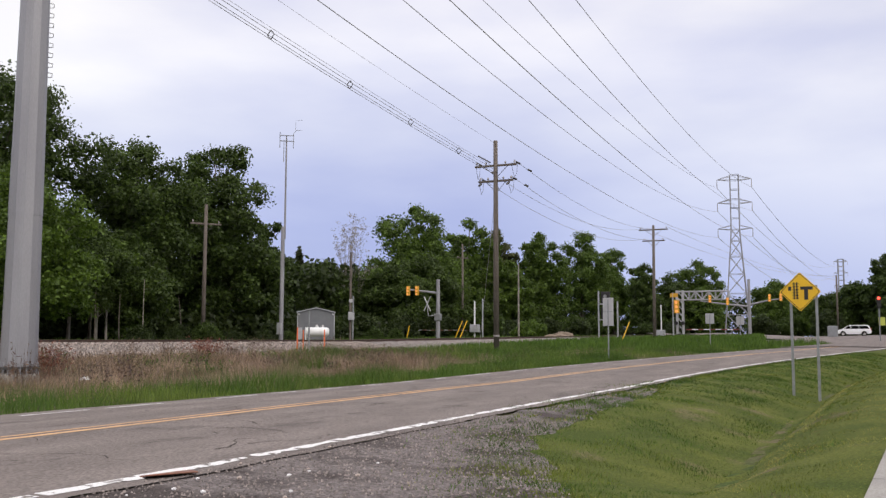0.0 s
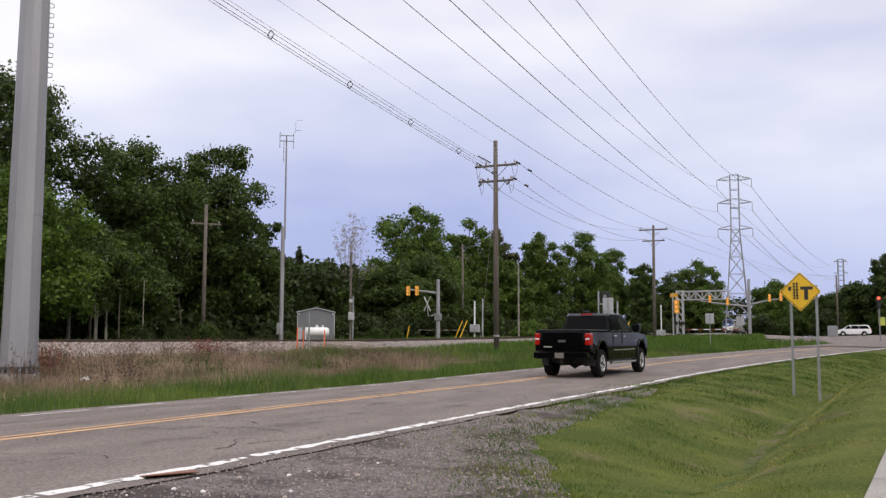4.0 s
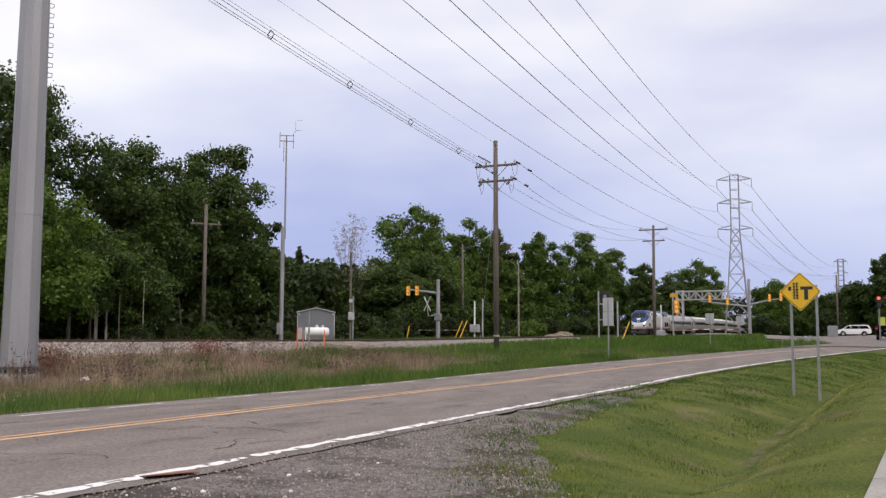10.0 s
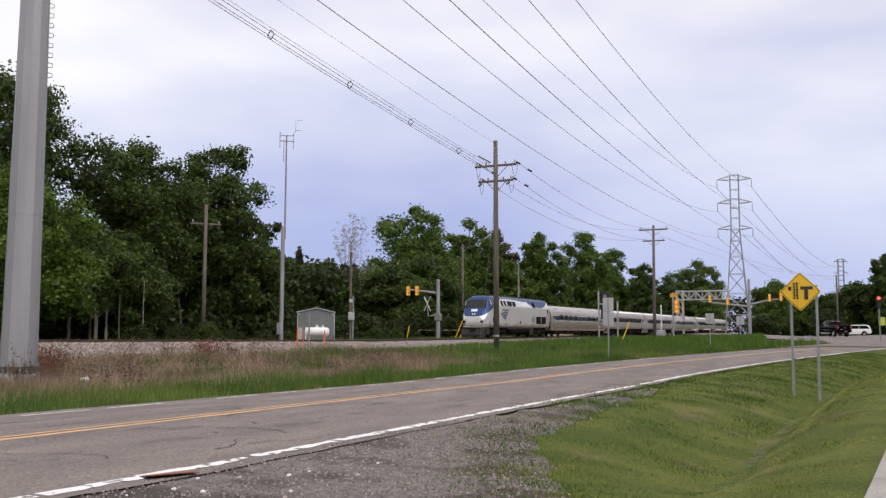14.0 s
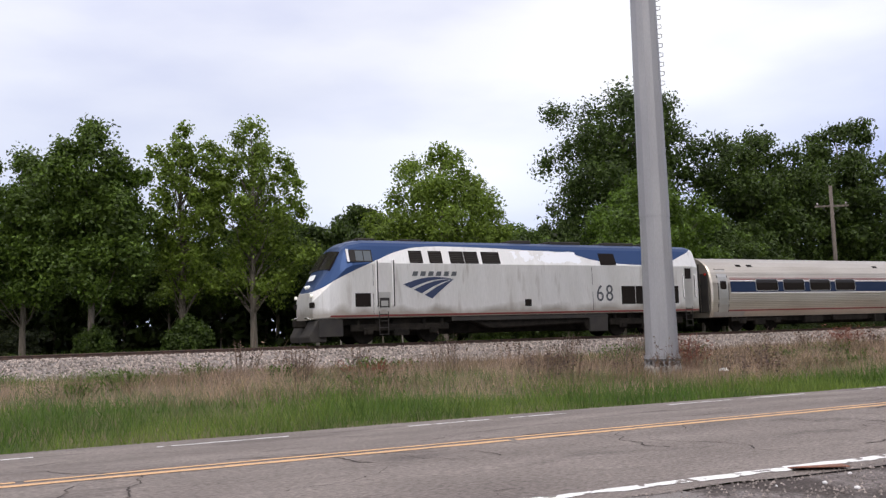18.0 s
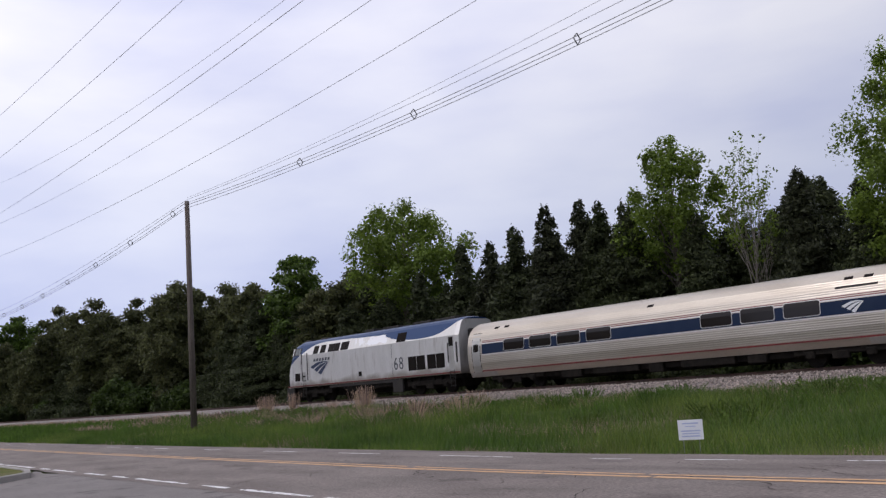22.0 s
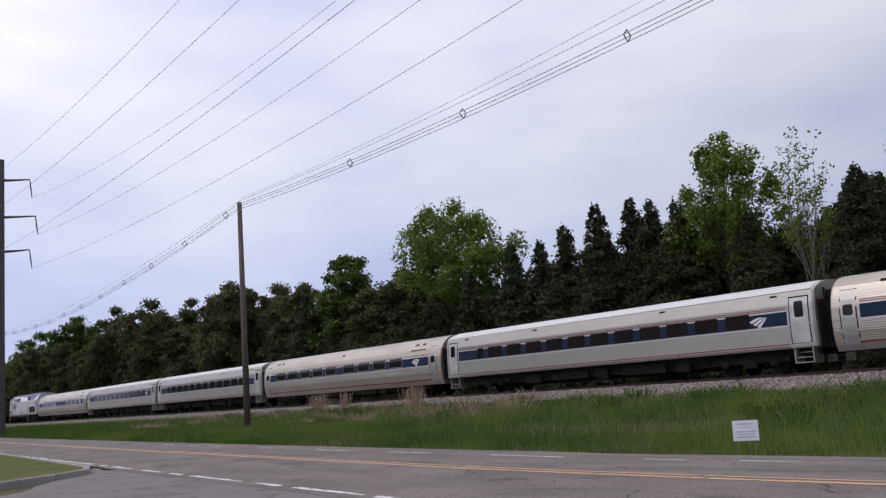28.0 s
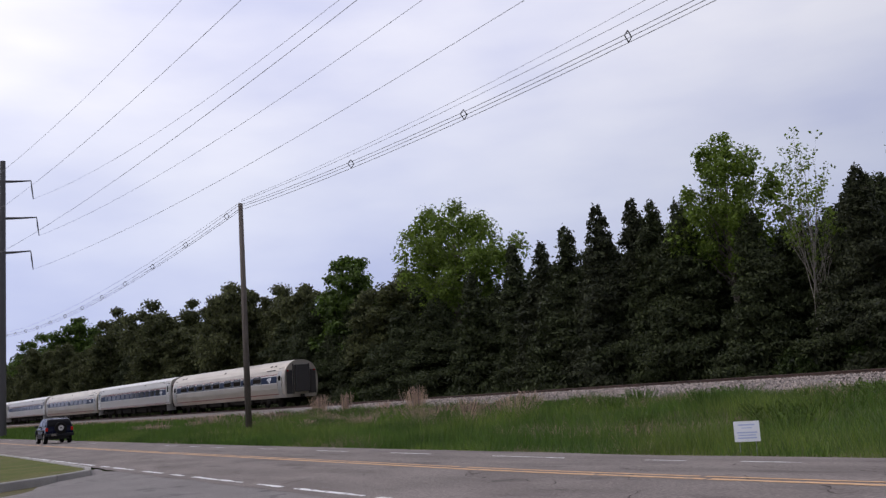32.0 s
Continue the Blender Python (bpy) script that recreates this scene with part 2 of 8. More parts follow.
M_GRASS_DEEP = leafmat("deep_green_grass_blade", (0.082, 0.155, 0.022), 0.4, 0.35)
M_GRASS_PALE = leafmat("pale_grass_blade", (0.170, 0.240, 0.046), 0.4, 0.4)
M_STRAW = leafmat("dry_grass_blade", (0.46, 0.335, 0.25), 0.35, 0.3)
M_LAWN = leafmat("lawn_blade", (0.158, 0.202, 0.030), 0.5, 0.35)
M_RUSTWEED = leafmat("rust_red_weed", (0.23, 0.085, 0.055), 0.4, 0.2)


# ---- lie of the land ----
def smooth01(x):
    x = np.clip(x, 0, 1)
    return x * x * (3 - 2 * x)


def rise(X):
    s = np.clip((np.asarray(X, float) - 25) / 175, 0, 1)
    return 2.7 * (smooth01(s) * 0.35 + s * 0.65)


ROAD_X = (-400, -200, -90, -40, -14, 0, 12, 24, 38, 52, 73, 90, 120, 160, 220, 300)
ROAD_Y = (35, 22.5, 15.2, 11.7, 10.2, 9.45, 9.5, 9.45, 8.7, 6.75, 2.8, -1.3, -9.5, -21, -39, -62)


def road_y(X):
    """The double line of the road."""
    X = np.asarray(X, float)
    return np.mean([np.interp(X + d, ROAD_X, ROAD_Y) for d in np.linspace(-8, 8, 9)], axis=0)


def road_z(X):
    return rise(X) - 0.10 * smooth01((-np.asarray(X, float) + 2) / 16)


def lane_far(X):
    return np.interp(X, (-12, 8), (2.55, 3.3))


def lane_near(X):
    return np.interp(X, (-12, 8), (2.9, 3.3))


def rail_z(X):
    return 1.09 + 0.0085 * np.clip(np.asarray(X, float) - 62, 0, 190)


TRACK_Y = 36.3


def ground_z(X, Y):
    X, Y = np.broadcast_arrays(np.asarray(X, float), np.asarray(Y, float))
    yc, zr, zt = road_y(X), road_z(X), rail_z(X)
    d = Y - yc
    z = zr - 0.027 * np.minimum(np.abs(d), 4.2) - 0.05
    # verge up to the track
    v = np.clip((d - 4.2) / np.maximum(31.8 - (yc + 4.2), 1), 0, 1)
    verge = (zr - 0.17) * (1 - smooth01(v)) + (zt - 0.80) * smooth01(v) - 0.16 * np.sin(math.pi * np.clip(v * 1.6, 0, 1)) * (X < 90)
    z = np.where(d > 4.2, verge, z)
    # beyond the track: level, then gently up into the woods
    z = np.where(Y > 31.8, zt - 0.80, z)
    z = np.where(Y > 40.6, zt - 0.55 + 0.012 * np.clip(Y - 40.6, 0, 60) - 0.25 * np.exp(-np.clip(Y - 40.6, 0, 50)), z)
    # shallow grass ditch along the near side, right of the apron
    k = smooth01((X - 7) / 6)
    u = d + 7.75
    ditch = -0.60 * np.exp(-np.abs(u / np.where(u > 0, 1.55, 0.62)) ** 1.35) + 0.10 * smooth01((-d - 8.6) / 1.2)
    z = np.where(d < -4.2, zr - 0.165 + k * ditch, z)
    return z
# ---- ground, road, track ----
def sheet(name, xs, ys, zf, material):
    X, Y = np.meshgrid(xs, ys, indexing="ij")
    Z = zf(X, Y)
    V = np.stack([X, Y, Z], -1).reshape(-1, 3)
    n = len(ys)
    F = [(i * n + j, (i + 1) * n + j, (i + 1) * n + j + 1, i * n + j + 1) for i in range(len(xs) - 1) for j in range(n - 1)]
    return part(name, pyd(V, F), material, smooth=True)


GX = np.concatenate([np.linspace(-2500, -420, 14), np.linspace(-380, -62, 60), np.linspace(-60, 80, 141), np.linspace(83, 300, 62), np.linspace(330, 2600, 14)])
GY = np.concatenate([np.linspace(-2500, -90, 14), np.linspace(-70, -16, 19), np.linspace(-15, 48, 127), np.linspace(52, 130, 14), np.linspace(160, 2600, 12)])
ground = tagged(sheet("ground", GX, GY, ground_z, M_SOIL), "grassy ground with bare soil beside the road and tracks", "ground", kind="structure")


def strip(name, xs, offs, lift, material, zcross=0.027, parent=None, label=""):
    """A band that follows the road: offs gives the offsets from the double line at x."""
    V, F = [], []
    n = len(offs(0.0))
    for x in xs:
        yc, zr = float(road_y(x)), float(road_z(x))
        slope = float(road_y(x + 0.5) - road_y(x - 0.5))
        k = math.sqrt(1 + slope * slope)
        for o in offs(x):
            V.append((x, yc + o * k, zr - zcross * abs(o) + lift))
    for i in range(len(xs) - 1):
        for j in range(n - 1):
            F.append((i * n + j, (i + 1) * n + j, (i + 1) * n + j + 1, i * n + j + 1))
    return part(name, pyd(V, F), material, parent, label)


def road_offs(x):
    rag = 0.14 * noise.noise((x * 0.35, 3.1, 0)) + 0.07 * noise.noise((x * 1.7, 9.1, 0))
    far = float(lane_far(x)) + np.interp(x, (-12, 4, 20), (1.25, 0.9, 0.35)) + rag
    near = float(lane_near(x)) + 0.28 + 0.10 * noise.noise((x * 0.6, 1.1, 4)) + 0.06 * noise.noise((x * 2.3, 7.7, 0))
    return [-near, -near + 0.4, -1.7, -0.6, 0, 0.6, 1.7, far - 0.4, far]


RX = np.concatenate([np.linspace(-400, -70, 60), np.linspace(-69, 90, 400), np.linspace(91, 290, 60)])
road = tagged(strip("road", RX, road_offs, 0.0, M_ASPHALT), "worn two-lane asphalt road with cracks", "road", kind="structure")

line_rng = random.Random(5)


def painted(name, label, x0, x1, off, width, material, dash, gap, ragged):
    top = empty(name, Matrix(), label, "road marking", "road markings", "structure")
    x = x0
    while x < x1:
        length = line_rng.uniform(*dash)
        xs = np.arange(x, min(x + length, x1), 0.09 if -14 < x < 40 else 0.22 if x > -40 else 1.0)
        if len(xs) > 2:
            seedv = line_rng.uniform(0, 90)

            def offs(q, s=seedv):
                w = width * (1 - ragged * max(0.0, noise.noise((q * 1.9, s, 0.3))) - ragged * 0.7 * max(0, noise.noise((q * 6.0, s, 5.3))))
                o = float(off(q)) + width * 0.35 * ragged * noise.noise((q * 4.0, s, 2.2))
                return [o - w / 2, o + w / 2]

            strip("stroke", xs, offs, 0.005, material, parent=top)
        x += length + line_rng.uniform(*gap)
    return top


painted("yellow_line", "worn double yellow centre line, upper stroke", -330, 78, lambda x: 0.125, 0.12, M_YELLOW, (5, 14), (0.02, 0.10), 0.4)
painted("yellow_line", "worn double yellow centre line, lower stroke", -330, 78, lambda x: -0.125, 0.12, M_YELLOW, (5, 14), (0.02, 0.10), 0.4)
painted("white_line", "cracked white edge line on the near side", 3.5, 80, lambda x: -lane_near(x), 0.17, M_WHITE, (1.2, 5.0), (0.01, 0.07), 0.75)
painted("white_line", "faded broken white edge line on the near side", -60, 3, lambda x: -lane_near(x), 0.13, M_WHITE, (0.6, 3.2), (0.2, 0.9), 0.8)
painted("white_line", "faded broken white edge line along the verge", -16, 70, lambda x: lane_far(x), 0.11, M_WHITE, (0.7, 2.6), (0.3, 2.4), 0.8)
painted("white_line", "faded broken white edge line along the verge", -120, -16, lambda x: lane_far(x), 0.11, M_WHITE, (0.7, 2.4), (1.0, 4.0), 0.8)

# cracks: crooked dark seams across and along the lanes
crack_rng = random.Random(11)


def crack(parent, x, o, ang, length):
    pts, a = [], ang
    p = [x, o]
    step = 0.07
    for k in range(int(length / step)):
        pts.append(tuple(p))
        a += crack_rng.uniform(-0.85, 0.85)
        a = ang + (a - ang) * 0.86
        p = [p[0] + math.cos(a) * step, p[1] + math.sin(a) * step]
    V, F = [], []
    for k, (px, po) in enumerate(pts):
        w = 0.009 * (1.2 - k / len(pts)) * crack_rng.uniform(0.2, 1.9) + 0.002
        po = max(-3.4, min(3.3, po))
        yc, zr = float(road_y(px)), float(road_z(px))
        for sgn in (-1, 1):
            oo = po + sgn * w * abs(math.cos(ang)) + 0
            V.append((px + sgn * w * abs(math.sin(ang)), yc + oo, zr - 0.027 * abs(oo) + 0.004))
    for k in range(len(pts) - 1):
        F.append((2 * k, 2 * k + 2, 2 * k + 3, 2 * k + 1))
    if F:
        part("crack", pyd(V, F), M_CRACK, parent)


for x in np.arange(-34, 46, 0.62):
    s = crack_rng.random()
    if s < 0.5:
        crack(road, x, crack_rng.uniform(-2.9, -0.4), math.pi / 2 + crack_rng.uniform(-0.7, 0.7), crack_rng.uniform(0.7, 3.2))
    if s > 0.3:
        crack(road, x, crack_rng.uniform(0.3, 2.6), crack_rng.uniform(-0.5, 0.5), crack_rng.uniform(0.8, 3.0))
    if s > 0.55:
        crack(road, x, crack_rng.choice((-0.28, 0.27, -1.7, -2.6, 1.8)), crack_rng.uniform(-0.12, 0.12), crack_rng.uniform(1.0, 3))


# apron of the drive on which the camera's side stands, and its gravel edge
def patch(name, pts, lift, material, label, category, res=0.5, kind="structure"):
    """A flat patch with an uneven outline that lies on the ground."""
    bm = bmesh.new()
    c = Vector((sum(p[0] for p in pts) / len(pts), sum(p[1] for p in pts) / len(pts), 0))
    ring = []
    for a, b in zip(pts, pts[1:] + pts[:1]):
        n = max(1, int(math.dist(a, b) / res))
        for k in range(n):
            x, y = a[0] + (b[0] - a[0]) * k / n, a[1] + (b[1] - a[1]) * k / n
            ring.append((x + 0.22 * noise.noise((x, y, 1)), y + 0.22 * noise.noise((x, y, 7))))
    rings = []
    for s in (1.0, 0.8, 0.6, 0.4, 0.2):
        rings.append([bm.verts.new((c.x + (x - c.x) * s, c.y + (y - c.y) * s, 0)) for x, y in ring])
    mid = bm.verts.new(c)
    for a, b in zip(rings, rings[1:]):
        for k in range(len(ring)):
            j = (k + 1) % len(ring)
            bm.faces.new((a[k], a[j], b[j], b[k]))
    for k in range(len(ring)):
        bm.faces.new((rings[-1][k], rings[-1][(k + 1) % len(ring)], mid))
    for v in bm.verts:
        v.co.z = float(ground_z(v.co.x, v.co.y)) + lift
    bmesh.ops.recalc_face_normals(bm, faces=bm.faces)
    return tagged(part(name, bm, material), label, category, kind=kind)


patch("drive_apron", [(-27, 7.6), (-20.5, 4.2), (-17, -9), (4.6, -9), (5.0, 2.2), (5.3, 6.3), (-9, 7.6)], 0.045, M_APRON, "cracked asphalt drive apron joining the road", "driveway")
patch("gravel_shoulder", [(4.2, 6.0), (4.8, 0.2), (6.8, 1.1), (8.6, 2.3), (9.8, 2.9), (11.4, 3.9), (15.5, 4.5), (24, 5.1), (27, 5.55), (9.5, 6.0)], 0.034, M_GRAVEL, "dark loose gravel beside the road edge", "gravel")

# side street that leaves to the crossing, and the crossing itself
SIDE = [(88, -4.5), (106, 3), (128, 11.5), (155, 21), (182, 31), (196, 37), (230, 52), (300, 84)]


def ribbon(name, pts, half, zf, material, label, category):
    V, F = [], []
    dense = []
    for a, b in zip(pts, pts[1:]):
        for k in range(8):
            dense.append((a[0] + (b[0] - a[0]) * k / 8, a[1] + (b[1] - a[1]) * k / 8))
    dense.append(pts[-1])
    for i, p in enumerate(dense):
        a, b = dense[max(0, i - 1)], dense[min(len(dense) - 1, i + 1)]
        t = Vector((b[0] - a[0], b[1] - a[1])).normalized()
        w = half + (4.5 * max(0, 1 - i / 12) ** 2)
        for s in (-1, -0.5, 0, 0.5, 1):
            x, y = p[0] - t.y * w * s, p[1] + t.x * w * s
            V.append((x, y, zf(x, y)))
    for i in range(len(dense) - 1):
        for j in range(4):
            F.append((i * 5 + j, (i + 1) * 5 + j, (i + 1) * 5 + j + 1, i * 5 + j + 1))
    return tagged(part(name, pyd(V, F), material), label, category, kind="structure")


def side_z(x, y):
    k = float(np.exp(-((y - TRACK_Y) / 6.0) ** 2))
    return float(max(ground_z(x, y) + 0.07, road_z(x) - 0.06)) * (1 - k) + k * (float(rail_z(x)) - 0.03)


ribbon("side_street", SIDE, 4.2, side_z, M_ASPHALT, "grey asphalt side street that leads over the railway", "road")

# railway: ballast bed, ties, two rails
bx = np.concatenate([np.linspace(-420, -62, 40), np.linspace(-60, 90, 301), np.linspace(95, 420, 50)])
prof = ((-5.4, -0.90), (-4.1, -0.76), (-3.2, -0.58), (-2.3, -0.34), (-1.75, -0.20), (-1.2, -0.17), (0, -0.17), (1.2, -0.17), (1.75, -0.2), (2.6, -0.45), (4.2, -0.9))
V, F = [], []
for x in bx:
    for o, dz in prof:
        j = 0.10 * noise.noise((x * 1.3, o * 1.5, 2.0)) + 0.05 * noise.noise((x * 4, o * 4, 5.0))
        V.append((x, TRACK_Y + o + j, float(rail_z(x)) + dz + j * 0.5))
n = len(prof)
for i in range(len(bx) - 1):
    for j in range(n - 1):
        F.append((i * n + j, (i + 1) * n + j, (i + 1) * n + j + 1, i * n + j + 1))
tagged(part("ballast_bed", pyd(V, F), M_BALLAST), "pale grey crushed stone ballast bed under the tracks", "ballast", kind="structure")

track = empty("railway_track", Matrix(), "single railway track with rusty rails on dark ties", "railway track", kind="structure")
rail_prof = ((-0.07, -0.17), (0.07, -0.17), (0.07, -0.155), (0.012, -0.135), (0.012, -0.045), (0.036, -0.035), (0.036, -0.006), (0.026, 0), (-0.026, 0), (-0.036, -0.006), (-0.036, -0.035), (-0.012, -0.045), (-0.012, -0.135), (-0.07, -0.155))
for side in (-0.7525, 0.7525):
    xs = np.concatenate([np.linspace(-420, 60, 30), np.linspace(64, 260, 50), np.linspace(270, 420, 8)])
    V, F, m = [], [], len(rail_prof)
    for x in xs:
        V += [(x, TRACK_Y + side + o, float(rail_z(x)) + dz) for o, dz in rail_prof]
    for i in range(len(xs) - 1):
        F += [(i * m + j, i * m + (j + 1) % m, (i + 1) * m + (j + 1) % m, (i + 1) * m + j) for j in range(m)]
    part("rail", pyd(V, F), M_RUST, track)
tie = bpy.data.meshes.new("tie")
bm_tie = box(-0.115, -1.3, -0.35, 0.115, 1.3, -0.165, 0.012)
bm_tie.to_mesh(tie)
bm_tie.free()
tie.materials.append(M_TIE)
for k in range(260):
    x = -62 + k * 0.5
    part("tie", tie, None, track, m=pose(x, TRACK_Y + line_rng.uniform(-0.04, 0.04), float(rail_z(x)), 0, 0, line_rng.uniform(-0.6, 0.6)))

# loose ballast stones on the shoulder that faces the road
st_rng = np.random.RandomState(4)
N = 60000
sx = st_rng.uniform(-58, 62, N)
so = st_rng.uniform(-5.3, -0.95, N)
sz = rail_z(sx) + np.interp(so, [p[0] for p in prof], [p[1] for p in prof]) + 0.01
size = st_rng.uniform(0.022, 0.06, N)
octa = np.array([(1, 0, 0), (0, 1, 0), (-1, 0, 0), (0, -1, 0), (0, 0, 1), (0, 0, -1)], float)
of = np.array([(0, 1, 4), (1, 2, 4), (2, 3, 4), (3, 0, 4), (1, 0, 5), (2, 1, 5), (3, 2, 5), (0, 3, 5)])
jit = 1 + st_rng.uniform(-0.4, 0.4, (N, 6, 3))
rotz = st_rng.uniform(0, 6.28, N)
P = octa[None] * jit * size[:, None, None]
P = np.stack([P[..., 0] * np.cos(rotz)[:, None] - P[..., 1] * np.sin(rotz)[:, None], P[..., 0] * np.sin(rotz)[:, None] + P[..., 1] * np.cos(rotz)[:, None], P[..., 2]], -1)
P += np.stack([sx, TRACK_Y + so, sz], -1)[:, None]
stones = bpy.data.meshes.new("ballast_stones")
stones.vertices.add(N * 6)
stones.vertices.foreach_set("co", P.astype(np.float32).ravel())
idx = (of[None] + 6 * np.arange(N)[:, None, None]).astype(np.int32)
stones.loops.add(N * 24)
stones.loops.foreach_set("vertex_index", idx.ravel())
stones.polygons.add(N * 8)
stones.polygons.foreach_set("loop_start", np.arange(0, N * 24, 3, dtype=np.int32))
stones.update(calc_edges=True)
tagged(part("ballast_stones", stones, M_STONE), "loose pale and dark ballast stones", "stones", kind="stuff")
# ---- trees ----
def leaf_cloud(centres, radii, per, size, rs, squash=0.75, droop=0.0):
    """Loose leaves, a folded pair of triangles each, round clump centres."""
    C = np.repeat(np.asarray(centres), per, axis=0)
    R = np.repeat(np.asarray(radii), per)
    d = rs.normal(size=C.shape)
    d /= np.linalg.norm(d, axis=1)[:, None]
    r = R * rs.uniform(0.15, 1.0, len(R)) ** 0.5
    p = C + d * (r * np.array([1, 1, squash])[:, None]).T
    a = rs.normal(size=p.shape)
    a /= np.linalg.norm(a, axis=1)[:, None]
    a[:, 2] -= droop
    b = np.cross(a, rs.normal(size=p.shape))
    b /= np.linalg.norm(b, axis=1)[:, None] + 1e-6
    s = size * rs.uniform(0.6, 1.35, len(p))[:, None]
    q = np.stack([p - a * s, p + b * s * 0.55, p + a * s, p - b * s * 0.55], 1)
    return q.reshape(-1, 3)


def limbs(bm, base, tips, r0, rs, seg=6, kinks=4):
    for tip in tips:
        a, b = Vector(base), Vector(tip)
        pts, rad = [], []
        for k in range(kinks + 1):
            f = k / kinks
            p = a.lerp(b, f) + Vector(rs.uniform(-1, 1, 3)) * (0.06 * (b - a).length * (0 < k < kinks))
            p.z += (b - a).length * 0.10 * math.sin(math.pi * f)
            pts.append(p)
            rad.append(max(0.012, r0 * (1 - 0.85 * f)))
        add_tube(bm, pts, rad, seg, caps=False)


def leaf_quads(p, n, size, rs, narrow=0.55):
    """Diamond leaves at p whose faces look along n."""
    n = n / (np.linalg.norm(n, axis=1)[:, None] + 1e-6)
    a = np.cross(n, rs.normal(size=n.shape))
    a /= np.linalg.norm(a, axis=1)[:, None] + 1e-6
    b = np.cross(n, a)
    s = size * rs.uniform(0.6, 1.35, len(p))[:, None]
    return np.stack([p - a * s, p + b * s * narrow, p + a * s, p - b * s * narrow], 1).reshape(-1, 3)


def billow(centres, radii, count, size, rs, squash=0.8, tufts=15):
    """Foliage in rounded billows: each bears tufts of leaves that look outwards and up."""
    C, R = np.asarray(centres), np.asarray(radii)
    share = R ** 2 / np.sum(R ** 2)
    who = rs.choice(len(C), count, p=share)
    tuft_dir = rs.normal(size=(len(C), tufts, 3))
    tuft_dir[..., 2] = np.where((tuft_dir[..., 2] < -0.2) & (rs.uniform(size=(len(C), tufts)) < 0.65), -tuft_dir[..., 2], tuft_dir[..., 2])
    tuft_dir /= np.linalg.norm(tuft_dir, axis=2)[..., None]
    tuft_len = rs.uniform(0.55, 1.42, (len(C), tufts))
    which = rs.randint(0, tufts, count)
    d = tuft_dir[who, which] + 0.34 * rs.normal(size=(count, 3))
    d /= np.linalg.norm(d, axis=1)[:, None]
    reach = R[who] * tuft_len[who, which] * rs.uniform(0.5, 1.06, count)
    p = C[who] + d * reach[:, None] * np.array([1, 1, squash])
    n = 0.6 * d + np.array([0, 0, 0.45]) + 0.8 * rs.normal(size=(count, 3))
    return leaf_quads(p, n, size, rs)


